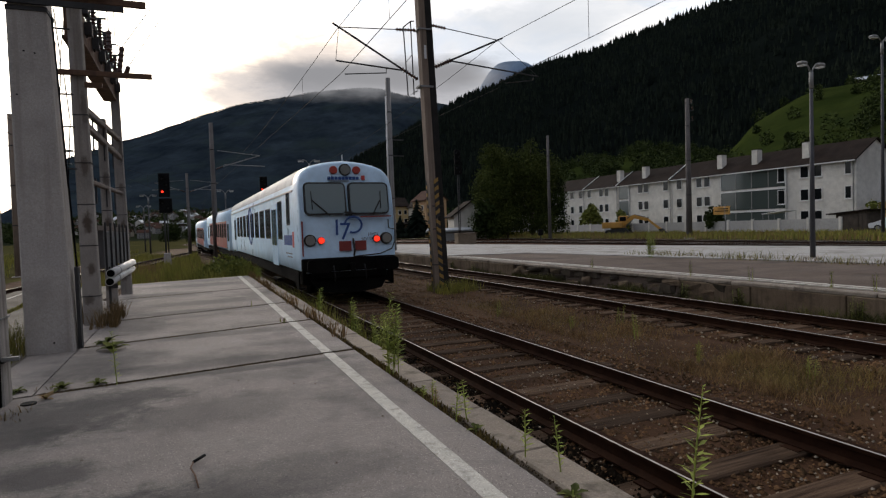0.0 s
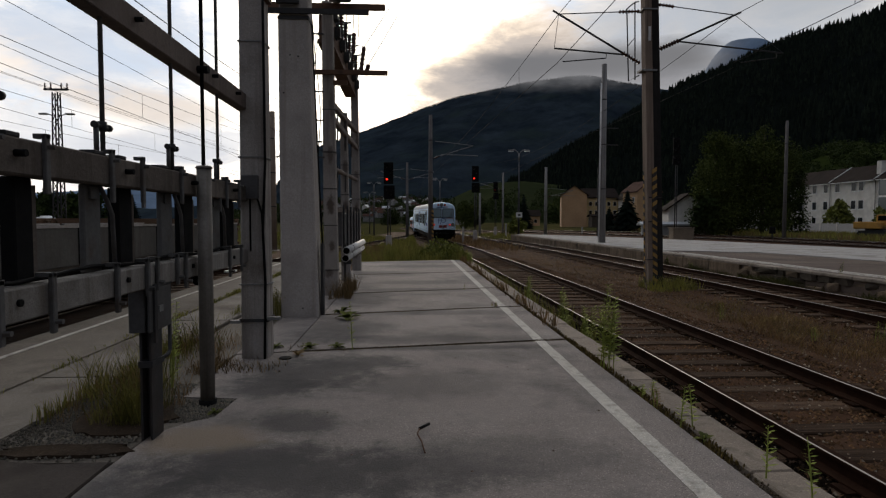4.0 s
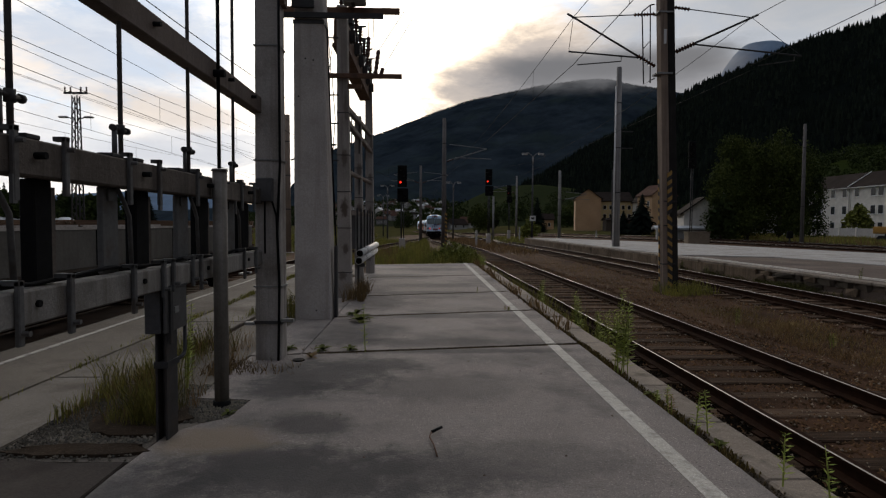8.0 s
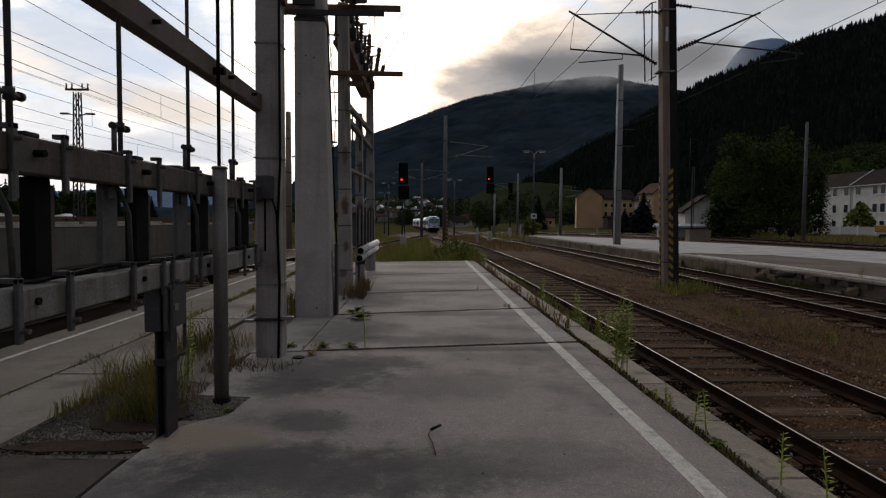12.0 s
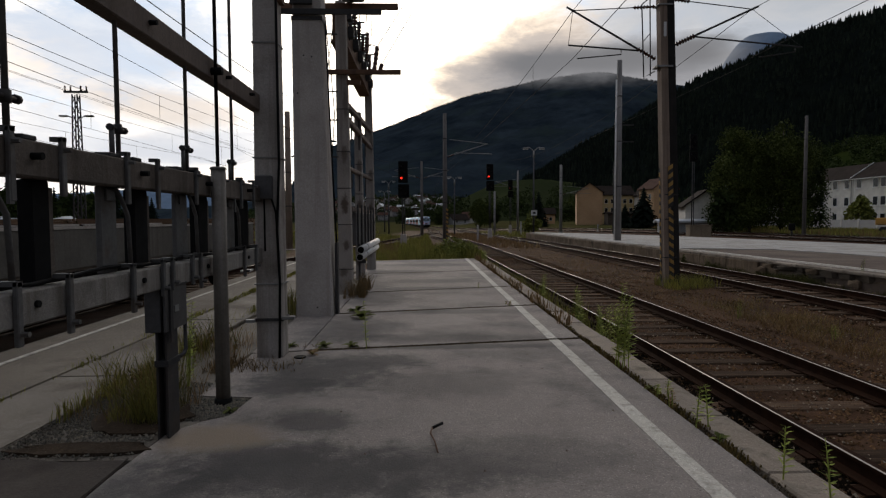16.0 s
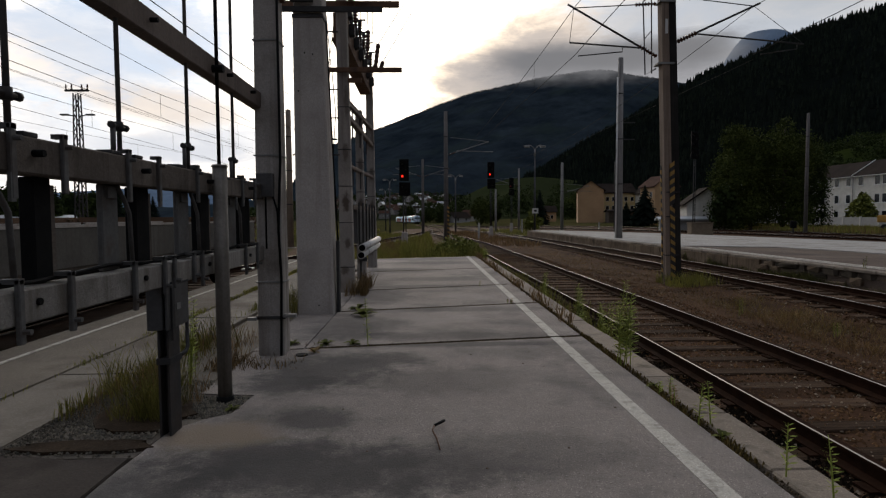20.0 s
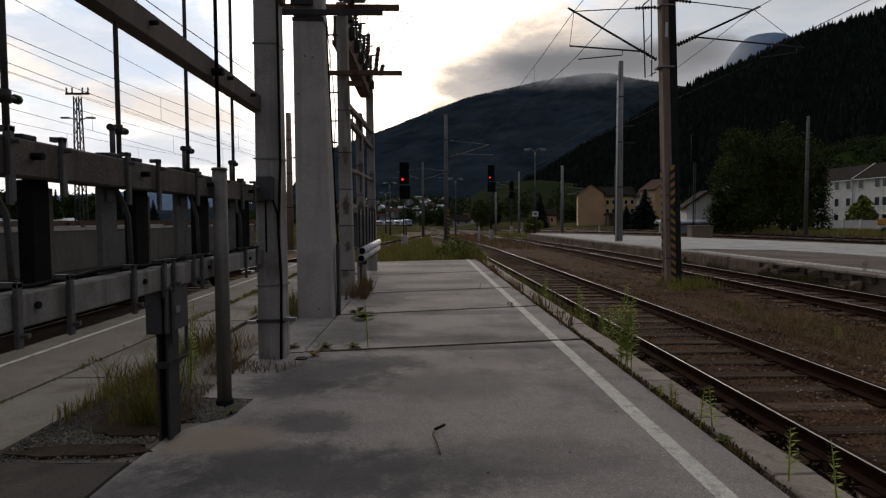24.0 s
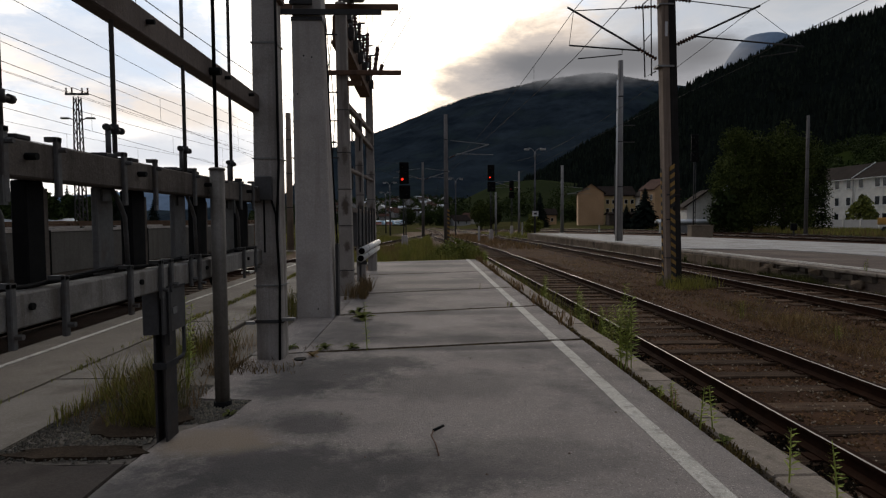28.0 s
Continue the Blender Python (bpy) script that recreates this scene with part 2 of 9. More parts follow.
M_EARTH = surf("dry_trackside_earth", (0.038, 0.0198, 0.0106), (0.086, 0.0468, 0.0255), 0.9, 40, 0.95, bump=1.0, bump_scale=30, speck=0.7, stain=(0.098, 0.0555, 0.031), stain_scale=0.6, spec=0.04)
# brighter metal that draws the thin highlight along the rail head's edges
M_RAILTOP = surf("rail_edge_highlight", (0.21, 0.19, 0.172), (0.31, 0.285, 0.26), 3.0, 80, 0.55, metal=1.0, bump=0.1, stretch=(1, 0.05, 1))
M_RAIL = surf("rusty_rail", (0.016, 0.0068, 0.0040), (0.033, 0.0150, 0.0085), 5.0, 60, 0.9, bump=0.3, spec=0.04)
M_SLEEPER = surf("weathered_oak_sleeper", (0.028, 0.0165, 0.0105), (0.115, 0.074, 0.048), 5.0, 50, 0.92, bump=1.0, bump_scale=16, stretch=(0.3, 5.0, 5.0), vary=0.9, spec=0.05)
M_GALV = surf("galvanised_steel", (0.20, 0.20, 0.195), (0.27, 0.27, 0.265), 4.0, 40, 0.62, metal=0.45, bump=0.1, stain=(0.15, 0.135, 0.12), stain_scale=2.0, stain_amount=0.5)
M_DARKSTEEL = surf("dark_painted_steel", (0.030, 0.030, 0.031), (0.055, 0.054, 0.054), 3.0, 40, 0.75, metal=0.0, bump=0.12, stain=(0.06, 0.038, 0.025), stain_scale=2.5, stain_amount=0.4, spec=0.2)
M_BLACK = surf("black_enamel", (0.006, 0.006, 0.0065), (0.012, 0.012, 0.012), 3.0, 30, 0.7, bump=0.05, spec=0.06)
M_RUST = surf("rusted_steel", (0.10, 0.055, 0.035), (0.17, 0.095, 0.06), 4.0, 40, 0.85, metal=0.2, bump=0.4, stain=(0.06, 0.035, 0.025), stain_scale=3.0)
M_CERAMIC = plain("brown_glazed_insulator", (0.055, 0.022, 0.014), 0.25)
M_WIRE = plain("dull_copper_wire", (0.022, 0.02, 0.018), 0.8, 0.0, 0.1)
M_PVC = surf("white_plastic_pipe", (0.60, 0.59, 0.57), (0.70, 0.69, 0.67), 3.0, 40, 0.5, bump=0.05, stain=(0.42, 0.40, 0.37), stain_scale=4.0)
M_HOLE = plain("pipe_bore_shade", (0.004, 0.004, 0.004), 1.0, 0.0, 0.0)
M_STRIPE_Y = surf("faded_yellow_paint", (0.34, 0.205, 0.065), (0.43, 0.265, 0.09), 5.0, 50, 0.8, bump=0.1, stain=(0.17, 0.105, 0.045), stain_scale=5.0, spec=0.1)
M_STRIPE_K = surf("black_stripe_paint", (0.03, 0.028, 0.026), (0.05, 0.046, 0.042), 5.0, 50, 0.75, bump=0.1)
M_PLASTER_W = surf("white_house_render", (0.58, 0.555, 0.505), (0.64, 0.615, 0.565), 0.25, 1.2, 0.9, bump=0.05, stain=(0.50, 0.475, 0.43), stain_scale=0.2, stain_amount=0.5, spec=0.1)
M_PLASTER_O = surf("ochre_house_render", (0.42, 0.26, 0.14), (0.50, 0.32, 0.18), 0.3, 6, 0.9, bump=0.1)
M_PLASTER_Y = surf("yellow_house_render", (0.44, 0.34, 0.17), (0.52, 0.41, 0.22), 0.3, 6, 0.9, bump=0.1)
M_PLASTER_T = surf("dull_town_render", (0.20, 0.19, 0.18), (0.27, 0.26, 0.245), 0.3, 6, 0.9, bump=0.1)
M_PLASTER_D = surf("dull_cream_town_render", (0.22, 0.185, 0.14), (0.28, 0.24, 0.18), 0.3, 6, 0.9, bump=0.1)
M_PLASTER_G = surf("grey_house_render", (0.34, 0.33, 0.32), (0.42, 0.41, 0.39), 0.3, 6, 0.9, bump=0.1)
M_ROOF = surf("dark_brown_roof_tiles", (0.015, 0.011, 0.009), (0.027, 0.019, 0.016), 0.5, 5, 0.9, bump=0.3, bump_scale=8, spec=0.04)
M_ROOF_R = surf("red_brown_roof_tiles", (0.062, 0.034, 0.026), (0.092, 0.050, 0.038), 0.5, 5, 0.9, bump=0.3, bump_scale=8, spec=0.04)
M_ROOF_M = surf("pale_sheet_roof", (0.40, 0.42, 0.44), (0.52, 0.54, 0.56), 0.5, 6, 0.5, bump=0.1)
M_FRAME = surf("white_window_frame", (0.62, 0.62, 0.60), (0.70, 0.70, 0.68), 2, 20, 0.6, bump=0.05)
M_GLASS = plain("dark_window_glass", (0.008, 0.0095, 0.0105), 0.10, 0.0, 0.18)
M_GLASS_V = plain("veranda_glass", (0.055, 0.070, 0.066), 0.12, 0.0, 0.5)
M_LEAF = leafy("leaves_fresh", (0.095, 0.112, 0.026), (0.18, 0.195, 0.048), 3.0, 0.75)
M_WEED = leafy("goldenrod_leaves", (0.20, 0.25, 0.060), (0.34, 0.38, 0.10), 6.0, 0.65)
M_TREE = leafy("tree_leaves_dark", (0.018, 0.029, 0.012), (0.050, 0.068, 0.021), 0.3, 0.6, 0.04)
M_TREE2 = leafy("tree_leaves_olive", (0.0378, 0.0513, 0.0162), (0.0810, 0.0999, 0.0297), 0.3, 0.65, 0.04)
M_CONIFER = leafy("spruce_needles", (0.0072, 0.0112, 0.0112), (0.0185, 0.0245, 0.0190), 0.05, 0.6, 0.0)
M_GRASS = leafy("green_grass", (0.155, 0.160, 0.038), (0.31, 0.285, 0.076), 1.2, 0.6)
M_WALLWEED = leafy("dark_wall_weeds", (0.035, 0.040, 0.014), (0.095, 0.092, 0.032), 1.2, 0.7, 0.05)
M_BROADLEAF = leafy("dull_broad_leaves", (0.050, 0.062, 0.018), (0.125, 0.135, 0.040), 4.0, 0.7, 0.1)
M_BROWNWEED = leafy("brown_withered_grass", (0.085, 0.056, 0.028), (0.175, 0.120, 0.060), 1.2, 0.7)
M_TUFT = leafy("dull_green_tuft", (0.098, 0.096, 0.025), (0.250, 0.225, 0.066), 1.2, 0.8)
M_STRAW = leafy("olive_straw_grass", (0.150, 0.112, 0.042), (0.270, 0.205, 0.082), 1.2, 0.6)
M_DRY = leafy("dry_grass", (0.165, 0.102, 0.050), (0.29, 0.19, 0.095), 1.2, 0.55)
# far woods: the blue of the air's haze is put into the leaf colour
M_FARTREE = leafy("far_haze_blue_woods", (0.0125, 0.0185, 0.025), (0.026, 0.037, 0.047), 0.004, 0.6, 0.0)
M_BARK = surf("bark", (0.05, 0.038, 0.03), (0.09, 0.07, 0.055), 2.0, 12, 0.95, bump=0.6, bump_scale=8)
M_MEADOW = surf("mown_meadow", (0.0165, 0.0255, 0.0065), (0.035, 0.0460, 0.0120), 0.03, 0.4, 0.95, bump=0.5, bump_scale=0.3, spec=0.0, stain=(0.018, 0.027, 0.009), stain_scale=0.04)
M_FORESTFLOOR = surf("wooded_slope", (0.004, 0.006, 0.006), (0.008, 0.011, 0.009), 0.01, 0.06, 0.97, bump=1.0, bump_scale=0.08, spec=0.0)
# far slopes: haze is put into the blue base colours
M_FARMOUNT = surf("haze_tinted_far_mountain", (0.0105, 0.0160, 0.0225), (0.0290, 0.0410, 0.0520), 0.008, 0.03, 0.97, bump=1.0, bump_scale=0.02, spec=0.0, stain=(0.025, 0.037, 0.036), stain_scale=0.006)
M_BLUEMOUNT = surf("haze_blue_distant_ridge", (0.13, 0.19, 0.27), (0.155, 0.215, 0.30), 0.002, 0.01, 0.97, bump=0.2, spec=0.0)
M_TRAIN_W = surf("pale_blue_white_coach_paint", (0.56, 0.76, 0.93), (0.60, 0.80, 0.96), 0.3, 2.0, 0.35, bump=0.0, stain=(0.46, 0.60, 0.72), stain_scale=0.5, stain_amount=0.3)
M_TRAIN_ROOF = surf("sooty_white_coach_roof", (0.30, 0.33, 0.35), (0.38, 0.41, 0.43), 0.8, 12, 0.6, bump=0.05, stain=(0.20, 0.21, 0.22), stain_scale=0.7)
M_TRAIN_RED = surf("red_coach_paint", (0.36, 0.085, 0.065), (0.42, 0.105, 0.08), 0.6, 12, 0.4, bump=0.0)
M_TRAIN_GREY = surf("light_grey_coach_paint", (0.42, 0.42, 0.41), (0.48, 0.48, 0.47), 0.6, 12, 0.4, bump=0.0)
M_UNDER = surf("black_running_gear", (0.004, 0.004, 0.004), (0.010, 0.009, 0.008), 2.0, 20, 0.95, bump=0.3, spec=0.03)
# the pale base colour carries the sky's reflection in the panes
M_TRAINGLASS = plain("cab_glass_sky_tint", (0.12, 0.165, 0.172), 0.06, 0.0, 0.5)
M_GASKET = plain("black_rubber_gasket", (0.012, 0.012, 0.012), 0.7)
M_LOGO_B = plain("dark_blue_lettering", (0.02, 0.075, 0.26), 0.5)
M_LOGO_R = plain("red_lettering", (0.55, 0.05, 0.04), 0.5)
M_DARKRED = plain("dark_red_panel_paint", (0.24, 0.035, 0.03), 0.5)
M_TAIL = plain("lit_red_tail_lamp", (0.6, 0.03, 0.02), 0.3, emit=(1.0, 0.03, 0.012), strength=0.8)
M_TAIL_OFF = plain("unlit_red_lens", (0.40, 0.06, 0.045), 0.25)
M_LENS = plain("unlit_headlamp_glass", (0.30, 0.30, 0.28), 0.12, 0.3, 0.8)
M_SIGNAL_R = plain("lit_red_signal", (0.6, 0.03, 0.02), 0.3, emit=(1.0, 0.03, 0.015), strength=1.5)
M_SIGN_W = plain("white_sign_plate", (0.62, 0.62, 0.60), 0.6)
M_YELLOW = surf("excavator_yellow", (0.46, 0.23, 0.045), (0.54, 0.28, 0.06), 1.0, 20, 0.6, bump=0.05, stain=(0.30, 0.18, 0.06), stain_scale=1.5)
M_CAR = plain("white_car_paint", (0.65, 0.66, 0.68), 0.3, 0.0, 0.6)
M_TYRE = plain("tyre_rubber", (0.02, 0.02, 0.02), 0.9)
M_BLUE = plain("blue_container_paint", (0.03, 0.06, 0.16), 0.6)
M_WOODWALL = surf("dark_timber_boards", (0.05, 0.04, 0.032), (0.09, 0.07, 0.055), 2.0, 20, 0.9, bump=0.3)
M_WAGON = surf("dull_grey_wagon_boards", (0.082, 0.076, 0.068), (0.118, 0.110, 0.098), 1.2, 25, 0.85, bump=0.3, streak=(0.07, 0.06, 0.05))
M_RACK = surf("sooty_concrete_beam", (0.085, 0.072, 0.062), (0.160, 0.137, 0.118), 1.5, 55, 0.92, bump=0.5, speck=0.2, streak=(0.040, 0.032, 0.026), stain=(0.026, 0.022, 0.018), stain_scale=1.1, stain_amount=0.85, spec=0.08)
M_CLAMP = surf("dull_zinc_clamp", (0.085, 0.084, 0.082), (0.13, 0.128, 0.125), 4.0, 40, 0.7, metal=0.2, bump=0.1, stain=(0.07, 0.045, 0.03), stain_scale=6.0, stain_amount=0.5, spec=0.2)
M_PAVE = surf("pale_concrete_paving", (0.30, 0.285, 0.265), (0.40, 0.385, 0.36), 0.7, 40, 0.9, bump=0.3, speck=0.3, stain=(0.16, 0.14, 0.12), stain_scale=0.8, stain_amount=0.7, spec=0.15)
M_MOSS = leafy("rusty_moss", (0.085, 0.062, 0.026), (0.185, 0.140, 0.058), 3.0, 0.7, 0.03)
M_FIELD = surf("rough_yard_grass", (0.034, 0.036, 0.013), (0.080, 0.072, 0.030), 0.12, 3.0, 0.97, bump=1.0, bump_scale=1.5, spec=0.0, stain=(0.058, 0.044, 0.024), stain_scale=0.08, stain_amount=0.6)


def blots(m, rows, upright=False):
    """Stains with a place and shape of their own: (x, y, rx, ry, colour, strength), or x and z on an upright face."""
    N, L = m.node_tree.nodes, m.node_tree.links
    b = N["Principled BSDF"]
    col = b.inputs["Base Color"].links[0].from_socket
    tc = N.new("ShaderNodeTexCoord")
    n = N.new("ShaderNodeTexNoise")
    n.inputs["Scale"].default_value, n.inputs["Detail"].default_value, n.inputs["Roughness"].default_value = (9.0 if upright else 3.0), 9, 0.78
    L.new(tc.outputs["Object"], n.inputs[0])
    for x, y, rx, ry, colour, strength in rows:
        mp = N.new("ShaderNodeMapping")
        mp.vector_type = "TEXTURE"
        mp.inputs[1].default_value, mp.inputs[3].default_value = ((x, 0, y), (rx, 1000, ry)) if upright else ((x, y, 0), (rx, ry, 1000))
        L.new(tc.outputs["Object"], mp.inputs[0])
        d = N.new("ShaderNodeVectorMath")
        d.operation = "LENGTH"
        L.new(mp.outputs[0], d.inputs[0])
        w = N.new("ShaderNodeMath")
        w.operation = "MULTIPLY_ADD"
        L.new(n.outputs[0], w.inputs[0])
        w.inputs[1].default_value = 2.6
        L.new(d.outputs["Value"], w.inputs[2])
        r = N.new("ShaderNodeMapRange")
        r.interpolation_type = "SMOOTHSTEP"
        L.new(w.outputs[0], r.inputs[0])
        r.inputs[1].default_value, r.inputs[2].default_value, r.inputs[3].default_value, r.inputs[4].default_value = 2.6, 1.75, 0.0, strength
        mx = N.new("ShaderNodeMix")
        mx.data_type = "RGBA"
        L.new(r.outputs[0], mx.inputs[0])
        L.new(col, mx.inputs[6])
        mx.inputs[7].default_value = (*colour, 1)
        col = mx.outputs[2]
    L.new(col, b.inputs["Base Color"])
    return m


M_SIDE = surf("old_side_asphalt", (0.128, 0.112, 0.092), (0.185, 0.163, 0.134), 0.9, 60, 0.92, bump=0.6, bump_scale=60, speck=0.7, stain=(0.085, 0.070, 0.055), stain_scale=0.8, stain_amount=0.8, spec=0.12)
M_ISLAND = surf("dark_island_asphalt", (0.092, 0.069, 0.056), (0.145, 0.111, 0.090), 0.5, 50, 0.92, bump=0.35, speck=0.4, stain=(0.05, 0.042, 0.036), stain_scale=0.4, stain_amount=0.8, spec=0.10)
M_PASTURE = surf("shaded_pasture", (0.019, 0.025, 0.012), (0.033, 0.040, 0.018), 0.012, 0.2, 0.95, bump=0.3, bump_scale=0.2, spec=0.0, stain=(0.022, 0.029, 0.013), stain_scale=0.02)
M_TOWNSLOPE = surf("scrubby_town_slope", (0.012, 0.016, 0.010), (0.028, 0.032, 0.018), 0.03, 0.3, 0.95, bump=0.5, bump_scale=0.2, spec=0.0, stain=(0.045, 0.042, 0.032), stain_scale=0.05, stain_amount=0.5)
M_SIGNAL_DIM = plain("faint_red_signal", (0.25, 0.03, 0.02), 0.3, emit=(1.0, 0.04, 0.02), strength=0.03)


def mist():
    """Soft cloud clinging to the mountain: thick along its middle, torn and thin towards its edges."""
    m = bpy.data.materials.new("mountain_mist")
    m.use_nodes = True
    N, L = m.node_tree.nodes, m.node_tree.links
    N.clear()
    out, add = N.new("ShaderNodeOutputMaterial"), N.new("ShaderNodeMixShader")
    clear, glow = N.new("ShaderNodeBsdfTransparent"), N.new("ShaderNodeEmission")
    # the sky's light on the cloud is given as an even grey emission
    glow.inputs[0].default_value = (0.150, 0.157, 0.172, 1)
    uv, sep = N.new("ShaderNodeUVMap"), N.new("ShaderNodeSeparateXYZ")
    L.new(uv.outputs[0], sep.inputs[0])
    n = N.new("ShaderNodeTexNoise")
    n.inputs["Scale"].default_value, n.inputs["Detail"].default_value, n.inputs["Roughness"].default_value = 1.0, 7, 0.6
    mp = N.new("ShaderNodeMapping")
    mp.inputs[3].default_value = (7.0, 3.5, 1.0)
    L.new(uv.outputs[0], mp.inputs[0])
    L.new(mp.outputs[0], n.inputs[0])

    def edge(v, lo, hi, amount):
        a = N.new("ShaderNodeMath")
        a.operation = "MULTIPLY_ADD"
        L.new(n.outputs[0], a.inputs[0])
        a.inputs[1].default_value = amount
        L.new(v, a.inputs[2])
        r = N.new("ShaderNodeMapRange")
        r.interpolation_type = "SMOOTHSTEP"
        L.new(a.outputs[0], r.inputs[0])
        r.inputs[1].default_value, r.inputs[2].default_value = lo, hi
        return r.outputs[0]

    def times(a, b):
        k = N.new("ShaderNodeMath")
        k.operation = "MULTIPLY"
        L.new(a, k.inputs[0]), L.new(b, k.inputs[1])
        return k.outputs[0]

    up, along_ = sep.outputs[1], sep.outputs[0]
    f = times(edge(up, 0.36, 0.80, 0.34), edge(up, 1.15, 0.85, 0.25))
    f = times(f, times(edge(along_, 0.12, 0.36, 0.2), edge(along_, 1.08, 0.88, 0.12)))
    L.new(f, add.inputs[0])
    L.new(clear.outputs[0], add.inputs[1]), L.new(glow.outputs[0], add.inputs[2])
    L.new(add.outputs[0], out.inputs[0])
    return m


M_CLOUD = mist()

# ---- mesh helpers ----
def box(bm, x0, x1, y0, y1, z0, z1, bevel=0.0):
    vs = [bm.verts.new(p) for p in ((x0, y0, z0), (x1, y0, z0), (x1, y1, z0), (x0, y1, z0), (x0, y0, z1), (x1, y0, z1), (x1, y1, z1), (x0, y1, z1))]
    fs = [bm.faces.new([vs[i] for i in f]) for f in ((3, 2, 1, 0), (4, 5, 6, 7), (0, 1, 5, 4), (1, 2, 6, 5), (2, 3, 7, 6), (3, 0, 4, 7))]
    if bevel:
        edges = list({e for f in fs for e in f.edges})
        bmesh.ops.bevel(bm, geom=edges, offset=bevel, segments=1, affect="EDGES", profile=0.5)
    return vs


def rod(bm, a, b, r0, r1=None, seg=10, caps=True):
    """A round bar or cone from a to b."""
    r1 = r0 if r1 is None else r1
    a, b = Vector(a), Vector(b)
    d = (b - a).normalized()
    u = d.orthogonal().normalized()
    w = d.cross(u)
    ring = []
    for p, r in ((a, r0), (b, r1)):
        ring.append([bm.verts.new(p + r * (math.cos(k) * u + math.sin(k) * w)) for k in (2 * math.pi * i / seg for i in range(seg))])
    for i in range(seg):
        bm.faces.new((ring[0][i], ring[0][(i + 1) % seg], ring[1][(i + 1) % seg], ring[1][i])).smooth = seg > 6
    if caps:
        bm.faces.new(ring[0][::-1])
        bm.faces.new(ring[1])


def chain(bm, pts, r, seg=6):
    """One bent round bar through the points."""
    pts = [Vector(p) for p in pts]
    rings = []
    u = None
    for k, p in enumerate(pts):
        d = (pts[min(k + 1, len(pts) - 1)] - pts[max(k - 1, 0)]).normalized()
        u = d.orthogonal().normalized() if u is None else (u - d * u.dot(d)).normalized()
        w = d.cross(u)
        rings.append([bm.verts.new(p + r * (math.cos(a) * u + math.sin(a) * w)) for a in (2 * math.pi * i / seg for i in range(seg))])
    for a, b in zip(rings, rings[1:]):
        for i in range(seg):
            bm.faces.new((a[i], a[(i + 1) % seg], b[(i + 1) % seg], b[i])).smooth = seg > 5
    bm.faces.new(rings[0][::-1])
    bm.faces.new(rings[-1])


def ribbed(bm, a, b, r, n=7, core=0.45):
    """An insulator turned in one piece: a stack of sheds along a core."""
    a, b = Vector(a), Vector(b)
    turn = (b - a).to_track_quat("Z", "Y").to_matrix()
    marks = [(0.0, core)]
    for i in range(n):
        marks += [((i + 0.12) / n, core), ((i + 0.42) / n, 1.0), ((i + 0.58) / n, 1.0), ((i + 0.82) / n, core)]
    marks.append((1.0, core))
    rings = []
    for f, k in marks:
        p = a.lerp(b, f)
        rings.append([bm.verts.new(p + turn @ Vector((r * k * math.cos(w), r * k * math.sin(w), 0))) for w in (2 * math.pi * q / 10 for q in range(10))])
    for lo, hi in zip(rings, rings[1:]):
        for q in range(10):
            bm.faces.new((lo[q], lo[(q + 1) % 10], hi[(q + 1) % 10], hi[q]))
    bm.faces.new(rings[0][::-1]), bm.faces.new(rings[-1])


def prism(bm, outline, y0, y1, plane="xz"):
    """An outline (list of 2D points) pushed from y0 to y1."""
    def at(p, t):
        return (p[0], t, p[1]) if plane == "xz" else ((p[0], p[1], t) if plane == "xy" else (t, p[0], p[1]))
    a = [bm.verts.new(at(p, y0)) for p in outline]
    b = [bm.verts.new(at(p, y1)) for p in outline]
    n = len(outline)
    bm.faces.new(a[::-1])
    bm.faces.new(b)
    for i in range(n):
        bm.faces.new((a[i], a[(i + 1) % n], b[(i + 1) % n], b[i]))


def tapered(bm, base, half0, half1, height, bevel=0.02):
    """A square post that narrows upwards; half0, half1: half widths (x, y) at foot and head."""
    x, y, z = base
    lo = [bm.verts.new((x + sx * half0[0], y + sy * half0[1], z)) for sx, sy in ((-1, -1), (1, -1), (1, 1), (-1, 1))]
    hi = [bm.verts.new((x + sx * half1[0], y + sy * half1[1], z + height)) for sx, sy in ((-1, -1), (1, -1), (1, 1), (-1, 1))]
    fs = [bm.faces.new(lo[::-1]), bm.faces.new(hi)]
    fs += [bm.faces.new((lo[i], lo[(i + 1) % 4], hi[(i + 1) % 4], hi[i])) for i in range(4)]
    if bevel:
        bmesh.ops.bevel(bm, geom=[e for e in {e for f in fs for e in f.edges}], offset=bevel, segments=1, affect="EDGES")


def mesh_of(name, bm, material):
    me = bpy.data.meshes.new(name)
    bmesh.ops.recalc_face_normals(bm, faces=bm.faces)
    bm.to_mesh(me)
    bm.free()
    me.materials.append(material)
    return me


def part(name, bm, material, parent, label=""):
    ob = new(name, mesh_of(name, bm, material) if isinstance(bm, bmesh.types.BMesh) else bm)
    ob.parent = parent
    return tagged(ob, label)


def made(fn, *args, **kw):
    """A fresh bmesh that fn has filled."""
    bm = bmesh.new()
    fn(bm, *args, **kw)
    return bm


def boxes(*rows, bevel=0.0):
    bm = bmesh.new()
    for r in rows:
        box(bm, *r, bevel=bevel)
    return bm


def thing(name, label, category, at=(0, 0, 0), turn=0.0, group="", kind=""):
    ob = new(name)
    ob.empty_display_size = 0.2
    ob.matrix_world = pose(*at, 0, 0, turn)
    return tagged(ob, label, category, group, kind)


